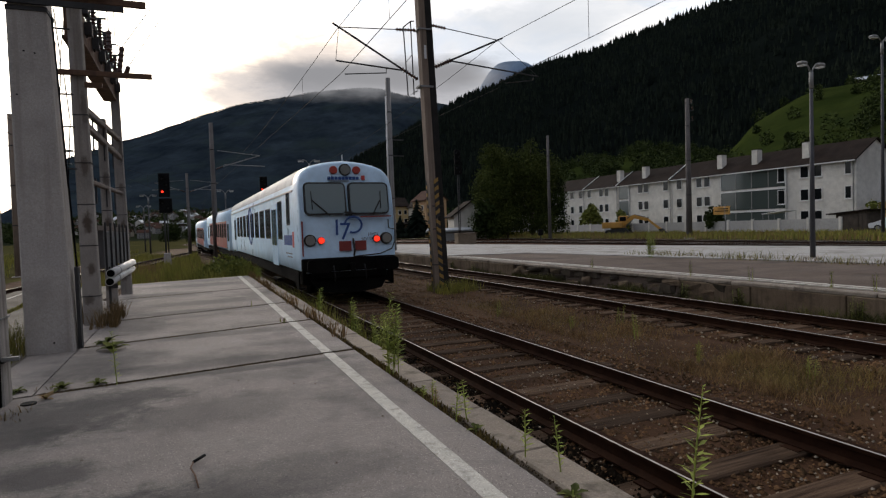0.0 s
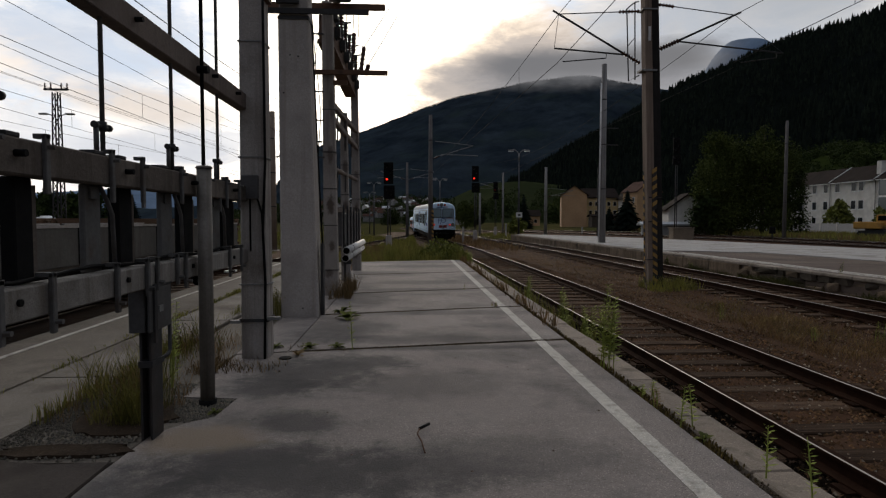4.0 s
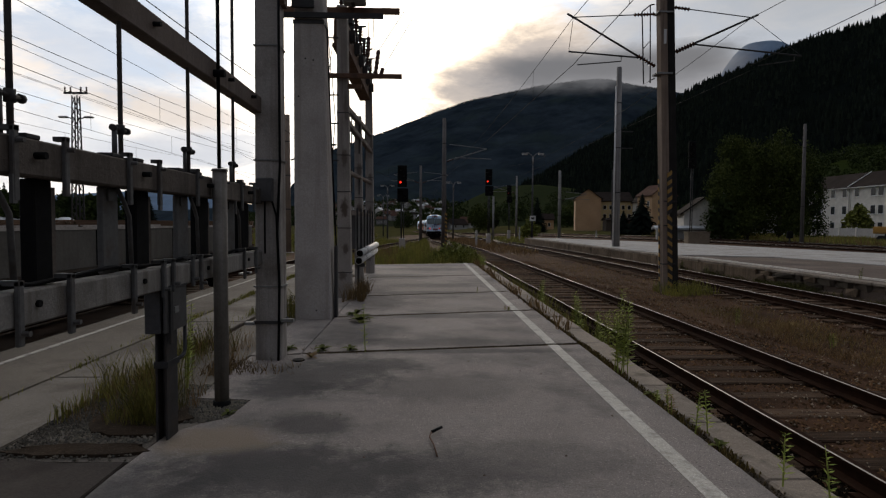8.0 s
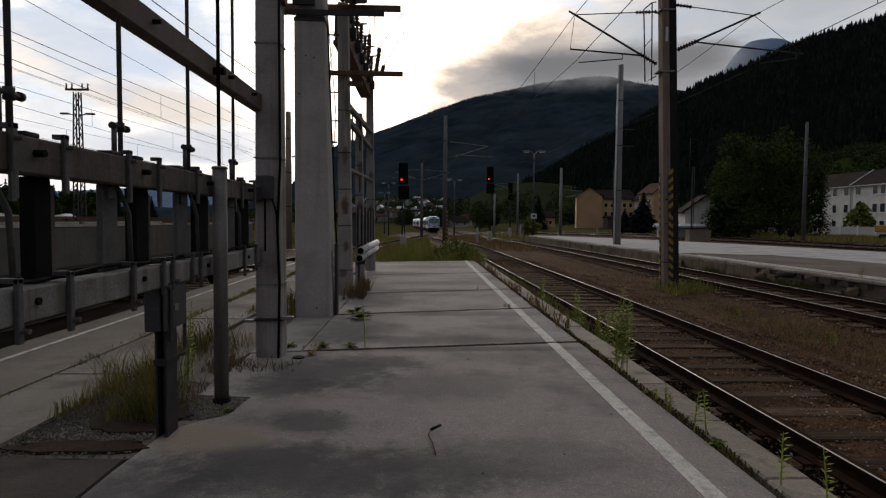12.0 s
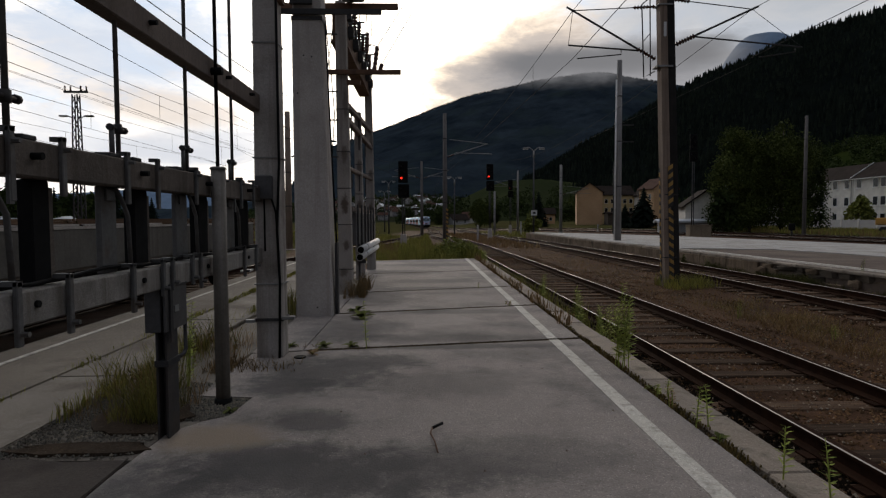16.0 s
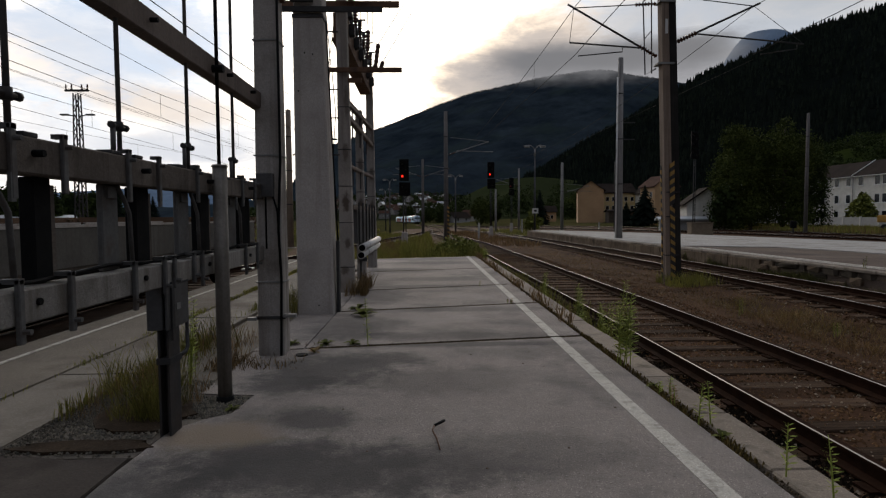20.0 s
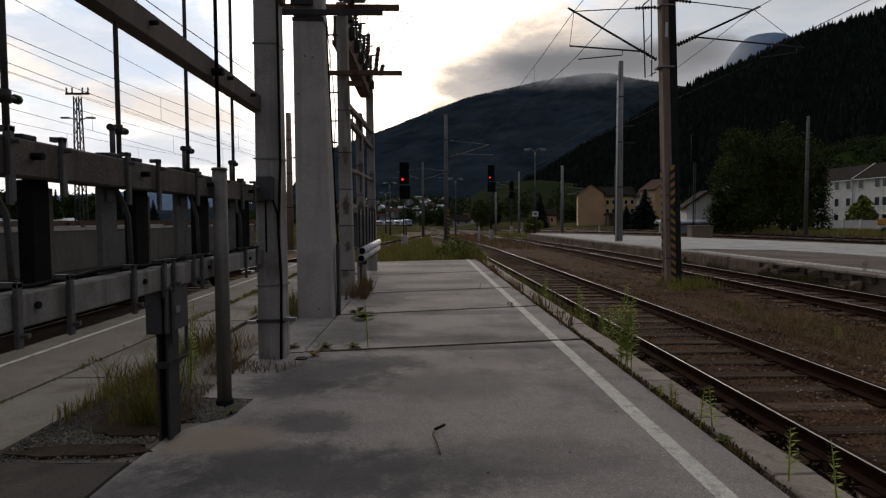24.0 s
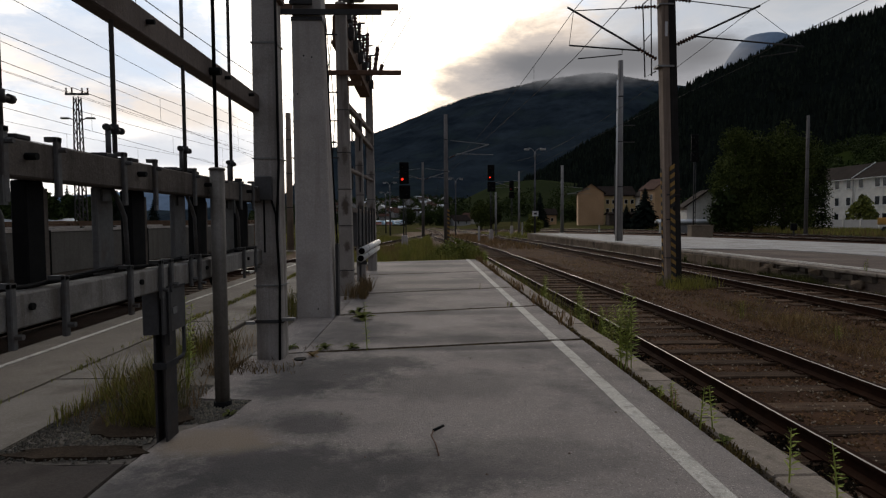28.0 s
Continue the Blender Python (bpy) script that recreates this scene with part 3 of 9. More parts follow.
def solid(name, bm, material, label, category="", group="", kind="", at=(0, 0, 0), turn=0.0):
    """A thing or piece of the setting that is one mesh."""
    ob = new(name, mesh_of(name, bm, material))
    ob.matrix_world = pose(*at, 0, 0, turn)
    return tagged(ob, label, category, group, kind)


def raw(name, verts, faces, material, smooth=False):
    me = bpy.data.meshes.new(name)
    me.from_pydata([tuple(v) for v in verts], [], [tuple(f) for f in faces])
    me.materials.append(material)
    if smooth:
        for p in me.polygons:
            p.use_smooth = True
    me.update()
    return me


def curve_at(table, v):
    """Smooth interpolation in a short table of (v, value) pairs."""
    xs = [a for a, _ in table]
    if v <= xs[0]:
        return table[0][1]
    if v >= xs[-1]:
        return table[-1][1]
    i = max(k for k in range(len(xs)) if xs[k] <= v)
    i = min(i, len(xs) - 2)
    p0, p1, p2, p3 = (table[min(max(k, 0), len(table) - 1)] for k in (i - 1, i, i + 1, i + 2))
    h = p2[0] - p1[0]
    m1 = (p2[1] - p0[1]) / max(p2[0] - p0[0], 1e-6) * h
    m2 = (p3[1] - p1[1]) / max(p3[0] - p1[0], 1e-6) * h
    s = (v - p1[0]) / h
    return (2 * s**3 - 3 * s**2 + 1) * p1[1] + (s**3 - 2 * s**2 + s) * m1 + (-2 * s**3 + 3 * s**2) * p2[1] + (s**3 - s**2) * m2


def rect_grid(xs, ys, height, material, name):
    xs, ys = list(xs), list(ys)
    verts = [(x, y, height(x, y)) for y in ys for x in xs]
    n = len(xs)
    faces = [(j * n + i, j * n + i + 1, (j + 1) * n + i + 1, (j + 1) * n + i) for j in range(len(ys) - 1) for i in range(n - 1)]
    return raw(name, verts, faces, material, True)

# ---- ground, tracks, platforms ----
RAIL_Z = -0.37
TRACK_1 = [(-60, 3.885), (0, 3.885), (10, 3.87), (20, 3.75), (30, 3.64), (41, 3.52), (49, 3.28), (57, 2.88), (66, 2.40), (76, 2.0), (90, 1.95), (108, 2.2), (130, 2.35), (150, 2.2), (172, 1.55), (204, -0.1), (236, -2.1), (266, -4.1), (300, -7.3), (330, -10.4), (350, -12.8), (375, -18.5), (400, -27), (430, -41), (470, -64), (520, -95)]
TRACK_2 = [(-60, 9.22), (40, 9.22), (90, 9.0), (140, 8.2), (200, 5.5), (260, 1.0)]
TRACK_L = [(-60, -6.25), (14, -6.25), (24, -5.6), (39, -3.9), (52, -2.55), (65, -1.45), (77, -0.6), (90, 0.55), (104, 1.75), (114, 2.2)]
TRACK_3 = [(-60, 37.0), (-10, 32.5), (15, 27.8), (28, 24.4), (41, 21.0), (55, 17.2), (70, 13.6), (90, 10.2), (105, 9.0)]
TRACK_4 = [(-60, 34.5), (30, 33.5), (60, 31.0), (100, 25.0), (150, 16.0), (200, 7.5)]
TRACK_5 = [(-60, 38.5), (40, 38.0), (80, 34.5), (130, 26.0), (190, 13.0)]


def along(table, y):
    """Place and heading (radians from +y to the right) of a track at y."""
    x = curve_at(table, y)
    return x, math.atan2(curve_at(table, y + 0.5) - curve_at(table, y - 0.5), 1.0)


FALL = [(0, 0.0), (22, 0.0), (43, 0.10), (65, 0.28), (90, 0.56), (150, 1.0), (250, 1.4), (420, 2.3)]


def dip(x, y):
    """The line falls gently towards the valley."""
    return curve_at(FALL, y) * max(0.0, min(1.0, (34.0 - x) / 16.0))


def ground_height(x, y):
    h = -0.62 - dip(x, y) + 0.035 * noise.noise((x * 0.9, y * 0.9, 0.3)) + 0.02 * noise.noise((x * 3.1, y * 3.1, 2.0))
    far = max(abs(x - 5) - 42, y - 230, -y - 80, 0)
    return h + min(0.45, far * 0.02)


def spread(near, far, step, grow):
    v, out, s = 0.0, [], step
    while v < far:
        out.append(v)
        if v > near:
            s *= grow
        v += s
    return out + [far]


def build_ground():
    px, nx = spread(14, 4600, 0.45, 1.12), spread(14, 4600, 0.45, 1.12)
    xs = [-v for v in nx[:0:-1]] + px
    py = spread(46, 4600, 0.5, 1.10)
    ys = [-v for v in spread(8, 4600, 0.8, 1.3)[:0:-1]] + py
    me = rect_grid([x + 4 for x in xs], ys, ground_height, M_EARTH, "ground")
    me.materials.append(M_FIELD)
    for p in me.polygons:
        x, y = p.center.x, p.center.y
        edge = 4.0 * noise.noise((x * 0.15, y * 0.15, 1.0))
        if x + edge * 0.5 < -9.0 or x + edge > 43.0 or y + edge * 2 > 150 or (y + edge > 56 and (x + edge * 0.4 < -5.0 or x - edge > 17.0)):
            p.material_index = 1
    tagged(new("ground", me), "dark dry earth and cinder ground between the tracks", kind="structure")


build_ground()

RAIL_PROFILE = [(-0.07, -0.155), (0.07, -0.155), (0.07, -0.142), (0.012, -0.118), (0.012, -0.045), (0.035, -0.034), (0.036, -0.006), (0.026, 0.0), (-0.026, 0.0), (-0.036, -0.006), (-0.035, -0.034), (-0.012, -0.045), (-0.012, -0.118), (-0.07, -0.142)]


def rail_mesh(table, side, y0, y1, step):
    verts, faces = [], []
    n = len(RAIL_PROFILE)
    count = max(2, int((y1 - y0) / step) + 1)
    for k in range(count):
        y = y0 + (y1 - y0) * k / (count - 1)
        x, a = along(table, y)
        for u, w in RAIL_PROFILE:
            r = side * 0.7525 + u
            verts.append((x + r * math.cos(a), y - r * math.sin(a), RAIL_Z + w - dip(x, y)))
    head = []
    for k in range(count - 1):
        for i in range(n):
            j = (i + 1) % n
            faces.append((k * n + i, k * n + j, (k + 1) * n + j, (k + 1) * n + i))
            # only the two bevels get the highlight colour
            head.append(i in (6, 8))
    me = raw("rail", verts, faces, M_RAIL)
    me.materials.append(M_RAILTOP)
    for p, h in zip(me.polygons, head):
        p.material_index = 1 if h else 0
    return me


def ballast_mesh(table, y0, y1, step, half=1.75):
    """The bed under a track: a low flat-topped ridge."""
    prof = [(-half - 0.55, -0.70), (-half, -0.60), (-1.35, -0.585), (-0.75, -0.572), (0.0, -0.556), (0.75, -0.572), (1.35, -0.56), (half, -0.585), (half + 0.55, -0.70)]
    verts, faces, n = [], [], len(prof)
    count = int((y1 - y0) / step) + 1
    for k in range(count):
        y = y0 + (y1 - y0) * k / (count - 1)
        x, a = along(table, y)
        for u, w in prof:
            verts.append((x + u * math.cos(a), y - u * math.sin(a), w - dip(x, y) + 0.012 * noise.noise((u * 4, y * 2.7, 1.0)) + 0.01 * noise.noise((u * 9, y * 9, 4.0))))
    for k in range(count - 1):
        for i in range(n - 1):
            faces.append((k * n + i, k * n + i + 1, (k + 1) * n + i + 1, (k + 1) * n + i))
    return raw("ballast", verts, faces, M_BALLAST, True)


TRACKS = []
for label, table, y0, y1, step in (("rusty railway track on wooden sleepers beside the platform", TRACK_1, -14, 500, 2.0), ("railway track beside the far island platform", TRACK_2, -30, 255, 3.0),
                                   ("railway siding that curves in to join the main track", TRACK_L, -14, 112, 1.5), ("railway track behind the island platform", TRACK_3, -40, 103, 3.0),
                                   ("distant railway siding before the houses", TRACK_4, -40, 195, 4.0), ("distant railway siding along the grass strip", TRACK_5, -40, 185, 4.0)):
    bed = tagged(new("track", ballast_mesh(table, y0, y1, 0.6 if table in (TRACK_1, TRACK_2) else 2.0)), label, kind="structure")
    for side in (-1, 1):
        ob = new("rail", rail_mesh(table, side, y0, y1, step))
        ob.parent = bed
    TRACKS.append((bed, table, y0, y1))



def build_platform():
    core = bmesh.new()
    box(core, -4.40, 1.80, -10.0, 19.55, -0.66, -0.05)
    prism(core, [(-4.40, 19.55), (1.80, 19.55), (1.80, 20.42), (-1.6, 19.72), (-4.40, 19.6)], -0.66, -0.05, "xy")
    return solid("platform", core, M_EARTH, "low concrete station platform with cracked slabs and a white safety line", kind="structure")


platform = build_platform()

# island platform behind the second track
ISLAND_FRONT = [(-40, 10.87), (22, 10.87), (35, 10.55), (50, 10.15), (58, 9.9)]
ISLAND_BACK = [(-40, 36.0), (-10, 30.7), (15, 26.0), (28, 22.6), (41, 19.2), (50, 15.6), (55, 12.6), (58, 10.3)]


def strip_mesh(name, front, back, y0, y1, step, z0, z1, material, f0=0.0, f1=1.0):
    """A raised sheet between two lines given over y; f0, f1: which share of the width."""
    verts, faces = [], []
    count = int((y1 - y0) / step) + 1
    for k in range(count):
        y = y0 + (y1 - y0) * k / (count - 1)
        a, b = curve_at(front, y), curve_at(back, y)
        l, r = a + (b - a) * f0, a + (b - a) * f1
        verts += [(l, y, z0), (l, y, z1), (r, y, z1), (r, y, z0)]
    for k in range(count - 1):
        for i in range(3):
            faces.append((k * 4 + i, (k + 1) * 4 + i, (k + 1) * 4 + i + 1, k * 4 + i + 1))
    faces += [(0, 1, 2, 3), ((count - 1) * 4 + 3, (count - 1) * 4 + 2, (count - 1) * 4 + 1, (count - 1) * 4)]
    me = raw(name, verts, faces, material)
    return me


island = tagged(new("island_platform", strip_mesh("island_platform", ISLAND_FRONT, ISLAND_BACK, -40, 57.6, 1.6, -0.66, -0.03, M_ISLAND)),
                "asphalt island platform with a crumbling concrete edge", kind="structure")
# pale concrete paving along its far side
strip_back = [(y, x + 0.0) for y, x in ISLAND_BACK]
pale = new("paving_strip", strip_mesh("paving_strip", [(-38, 24.0), (-10, 19.6), (11, 17.2), (15, 16.7), (20, 15.8), (24, 15.2), (25.5, 14.2), (26.5, 11.45), (50, 10.85), (58, 10.2)], strip_back, -38, 57.0, 1.6, -0.05, 0.0, M_PAVE))
pale.parent = island
tagged(pale, "pale worn concrete paving")


# ---- mountains and slopes ----
def hills(name, ridge, r_foot, r_top, r_back, material, label, rough, az0, az1, n_az=160, n_r=34, power=1.0, seed=0.0, base=-1.0):
    """A slope seen from the valley: its ridge is a table of (bearing, rise in degrees), between a foot, a crest and a back distance."""
    verts, faces = [], []
    for i in range(n_az + 1):
        az = az0 + (az1 - az0) * i / n_az
        top = r_top * math.tan(radians(curve_at(ridge, az)))
        for j in range(n_r + 1):
            t = j / n_r
            r = r_foot + (r_back - r_foot) * t
            u = (r - r_foot) / (r_top - r_foot)
            s = max(0.0, min(1.0, u))
            s = (s * s * (3 - 2 * s)) * 0.4 + s**power * 0.6
            h = base + (top - base) * (s if u <= 1 else max(0.0, 1 - (u - 1) * 0.9))
            x, y = r * math.sin(radians(az)), r * math.cos(radians(az))
            k = min(1.0, 4 * u * abs(1.08 - u)) if u < 1.2 else 1.0
            h += rough * k * (noise.fractal((x / r_top * 9 + seed, y / r_top * 9, 0.0), 1.0, 2.1, 5) + 0.25 * noise.noise((x / r_top * 60, y / r_top * 60, seed)))
            verts.append((x, y, h))
    for i in range(n_az):
        for j in range(n_r):
            a = i * (n_r + 1) + j
            faces.append((a, a + 1, a + n_r + 2, a + n_r + 1))
    ob = tagged(new(name, raw(name, verts, faces, material, True)), label, kind="structure")
    return verts, ob


RIDGE_LEFT = [(-75, 6), (-60, 3.5), (-45, 1.2), (-34, 0.6), (-26, 0.9), (-21.5, 1.0), (-17, 1.3), (-13, 2.4), (-11.4, 4.2), (-10, 6.0), (-8.7, 6.7), (-4.8, 8.05), (-1.6, 9.2), (1.6, 10.4), (5.9, 11.6), (9.6, 12.4), (13.2, 12.8), (16.2, 12.95), (19.7, 12.3), (24, 11.4), (34, 10.5), (46, 8)]
RIDGE_RIGHT = [(2, 0.6), (6, 1.4), (9, 2.8), (12, 4.6), (16, 6.9), (21, 9.4), (23.7, 10.75), (26.1, 12.05), (29.3, 13.25), (33.8, 14.35), (36.7, 14.9), (39.2, 15.6), (42.1, 16.2), (45.8, 17.0), (52, 18.2), (60, 19.3), (80, 19), (120, 17), (150, 12)]
RIDGE_BLUE = [(22, 8), (25.4, 10.5), (26.8, 13.1), (27.8, 14.4), (28.7, 14.95), (30.8, 14.9), (32.4, 14.0), (36, 12), (40, 10)]
RIDGE_MEADOW = [(42, 0.5), (46, 3.2), (49.1, 6.6), (50.2, 7.9), (52.9, 9.4), (54.9, 10.1), (57.1, 10.3), (59.2, 10.4), (66, 10.5), (80, 9), (100, 5)]
RIDGE_LOW = [(26, 0.5), (30, 3.2), (34.4, 5.2), (38.4, 5.9), (42.3, 6.6), (47, 5.5), (52, 2.5), (56, 0.4)]
RIDGE_GREEN = [(1.5, 0.3), (3.7, 1.9), (6.4, 3.25), (9.1, 3.65), (12.2, 3.6), (16, 3.2), (20, 2.4), (26, 1.8), (32, 1.0), (35, 0.4)]
FAR_V, far_ob = hills("mountain_far", RIDGE_LEFT, 1450, 3000, 3900, M_FARMOUNT, "wooded mountain coloured blue for haze, with its top in the clouds", 26, -75, 46, 240, 40, 0.9, 2.0)
hills("mountain_blue", RIDGE_BLUE, 3900, 4500, 4800, M_BLUEMOUNT, "distant mountain ridge coloured blue for haze", 30, 22, 40, 60, 12, 0.8, 5.0)
hills("mountain_blue_west", [(-48, 0.5), (-38, 1.6), (-30, 2.2), (-24, 2.6), (-19, 2.4), (-12, 0.5)], 3900, 4500, 4800, M_BLUEMOUNT, "distant hills down the valley coloured blue for haze", 25, -48, -12, 70, 12, 0.8, 1.0)
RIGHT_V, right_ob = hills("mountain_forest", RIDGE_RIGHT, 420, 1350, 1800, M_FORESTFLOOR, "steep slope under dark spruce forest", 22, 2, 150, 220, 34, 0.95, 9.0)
MEADOW_V, meadow_ob = hills("meadow_slope", RIDGE_MEADOW, 150, 380, 520, M_MEADOW, "steep green mown meadow above the houses", 4, 42, 100, 90, 24, 0.9, 4.0)
LOW_V, low_ob = hills("low_hill", RIDGE_LOW, 170, 330, 470, M_MEADOW, "low green hill with bushes behind the houses", 3, 26, 56, 70, 20, 0.9, 6.0)
GREEN_V, green_ob = hills("pasture_hill", RIDGE_GREEN, 330, 620, 820, M_PASTURE, "green pasture hill beyond the station", 5, 1.5, 35, 70, 20, 0.9, 7.0)
hills("valley_side", [(150, 12), (180, 9), (220, 12), (285, 6)], 500, 1500, 1900, M_FORESTFLOOR, "wooded valley side closing the view", 25, 150, 285, 80, 14, 0.9, 3.0)


TOWN_V, town_ob = hills("town_slope", [(-16, 0.6), (-11, 1.5), (-6, 1.9), (0, 2.1), (3, 1.9), (7, 0.6)], 620, 1450, 1750, M_TOWNSLOPE, "scrubby valley slope under the small town", 2.0, -16, 7, 60, 24, 0.9, 8.0, -2.6)


def mist_bank():
    """A curved sheet of cloud before the mountain's top, bearing 3 to 27 degrees."""
    verts, faces, n, r = [], [], 40, 1700.0
    for i in range(n + 1):
        a = radians(3.0 + 27.0 * i / n)
        for el in (10.5, 16.0):
            verts.append((r * math.sin(a), r * math.cos(a), r * math.tan(radians(el))))
    faces = [(2 * i, 2 * i + 2, 2 * i + 3, 2 * i + 1) for i in range(n)]
    me = raw("mist_backdrop", verts, faces, M_CLOUD, True)
    uv = me.uv_layers.new(name="UVMap")
    for p in me.polygons:
        for li in p.loop_indices:
            v = me.loops[li].vertex_index
            uv.data[li].uv = ((v // 2) / n, v % 2)
    tagged(new("mist_backdrop", me), "grey cloud hanging on the mountain's top", kind="structure")


mist_bank()
# ---- the departing train ----
M_LETTER = plain("grey_lettering", (0.16, 0.18, 0.21), 0.5)
M_COACHGLASS = plain("dark_coach_window", (0.03, 0.036, 0.04), 0.08, 0.0, 0.8)
CAR_LEN, CAR_GAP, CAR_SCALE = 26.0, 0.55, 0.88
HALF = [(1.22, -0.02), (1.41, 0.08), (1.43, 0.5), (1.43, 1.6), (1.425, 2.34), (1.40, 2.56), (1.355, 2.75), (1.27, 2.90), (1.13, 3.02), (0.92, 3.11), (0.62, 3.18), (0.31, 3.225)]
BODY = [(-x, z) for x, z in HALF] + [(0.0, 3.24)] + HALF[::-1]
UNDER = 0.78  # underside of the body above the rail head


def face_y(z):
    """How far the cab's face leans back at a height above the rail head."""
    return 0.17 * max(0.0, z - 2.35)


def car_body(y0, y1, front=False, lo=0, hi=None):
    """Shell pieces by outline index: the roof and the sides share one outline."""
    prof = BODY
    bm = bmesh.new()
    stations = [(y1, 1.0, 0.0)]
    if front:
        stations = [(y0, 0.955, 0.0), (y0 + 0.03, 0.972, 0.0), (y0 + 0.10, 0.984, 0.0), (y0 + 0.3, 0.994, 0.0), (y0 + 0.8, 1.0, 0.0)] + stations
    else:
        stations = [(y0, 1.0, 0.0)] + stations
    rings = []
    for y, s, _ in stations:
        back = max(0.0, 1.0 - (y - y0) / 0.8) if front else 0.0
        rings.append([bm.verts.new((x * s, y + back * face_y(UNDER + z), UNDER + (z * (0.12 + 0.88 * s) if z > 0.2 else z))) for x, z in prof[lo:hi]])
    n = len(rings[0])
    for a, b in zip(rings, rings[1:]):
        for i in range(n - 1):
            bm.faces.new((a[i], a[i + 1], b[i + 1], b[i])).smooth = True
    if lo == 0 and hi is None:
        for r in (rings[0], rings[-1]):
            bm.faces.new(r)
        for a, b in zip(rings, rings[1:]):
            bm.faces.new((a[0], a[-1], b[-1], b[0]))
    return bm


def rounded_plate(bm, x0, x1, z0, z1, y, r, depth, slant=0.0, seg=4):
    """A flat plate with rounded corners facing -y; slant: how far its top leans back."""
    pts = []
    for cx, cz, a0 in ((x1 - r, z1 - r, 0), (x0 + r, z1 - r, 90), (x0 + r, z0 + r, 180), (x1 - r, z0 + r, 270)):
        for k in range(seg + 1):
            a = radians(a0 + 90 * k / seg)
            pts.append((cx + r * math.cos(a), cz + r * math.sin(a)))
    f = [bm.verts.new((px, y + slant * (pz - z0) / (z1 - z0), pz)) for px, pz in pts]
    b = [bm.verts.new((px, y + depth + slant * (pz - z0) / (z1 - z0), pz)) for px, pz in pts]
    bm.faces.new(f)
    bm.faces.new(b[::-1])
    for i in range(len(pts)):
        j = (i + 1) % len(pts)
        bm.faces.new((f[i], b[i], b[j], f[j]))


def add_bogies(car):
    for y in (3.4, CAR_LEN - 3.4):
        b = part("bogie", boxes((-1.12, -0.98, y - 1.7, y + 1.7, 0.35, 0.68), (0.98, 1.12, y - 1.7, y + 1.7, 0.35, 0.68), (-1.0, 1.0, y - 0.3, y + 0.3, 0.40, 0.7)), M_UNDER, car)
        for dy in (-1.25, 1.25):
            bm = bmesh.new()
            for s in (-1, 1):
                rod(bm, (s * 0.70, y + dy, 0.46), (s * 0.83, y + dy, 0.46), 0.46, seg=20)
            rod(bm, (-0.7, y + dy, 0.46), (0.7, y + dy, 0.46), 0.08)
            part("wheelset", bm, M_UNDER, b)


def side_windows(car, spans, z0, z1, gasket=0.035):
    for y0, y1 in spans:
        for s in (-1, 1):
            f = part("window", boxes((s * 1.425 - 0.02, s * 1.425 + 0.02, y0 - gasket, y1 + gasket, z0 - gasket, z1 + gasket)), M_GASKET, car)
            part("pane", boxes((s * 1.43 - 0.022, s * 1.43 + 0.022, y0, y1, z0, z1)), M_COACHGLASS, f)


def side_door(car, y, material, s):
    d = part("door", boxes((s * 1.43 - 0.014, s * 1.43 + 0.014, y, y + 1.3, 0.80, 2.95), bevel=0.006), material, car)
    for a in (0.14, 0.74):
        part("pane", boxes((s * 1.445 - 0.025, s * 1.445 + 0.025, y + a, y + a + 0.42, 1.5, 2.75)), M_TRAINGLASS, d)
    part("step", boxes((s * 1.36 - 0.12, s * 1.36 + 0.12, y + 0.1, y + 1.2, 0.30, 0.36)), M_UNDER, car)


def text_part(name, words, size, at, rot, material, parent, label=""):
    cu = bpy.data.curves.new(name, "FONT")
    cu.body, cu.size, cu.extrude, cu.align_x = words, size, 0.004, "CENTER"
    tmp = bpy.data.objects.new(name, cu)
    scene.collection.objects.link(tmp)
    me = bpy.data.meshes.new_from_object(tmp.evaluated_get(bpy.context.evaluated_depsgraph_get()))
    bpy.data.objects.remove(tmp)
    me.materials.clear()
    me.materials.append(material)
    me.transform(pose(*at, *rot))
    ob = new(name, me)
    ob.parent = parent
    return tagged(ob, label)


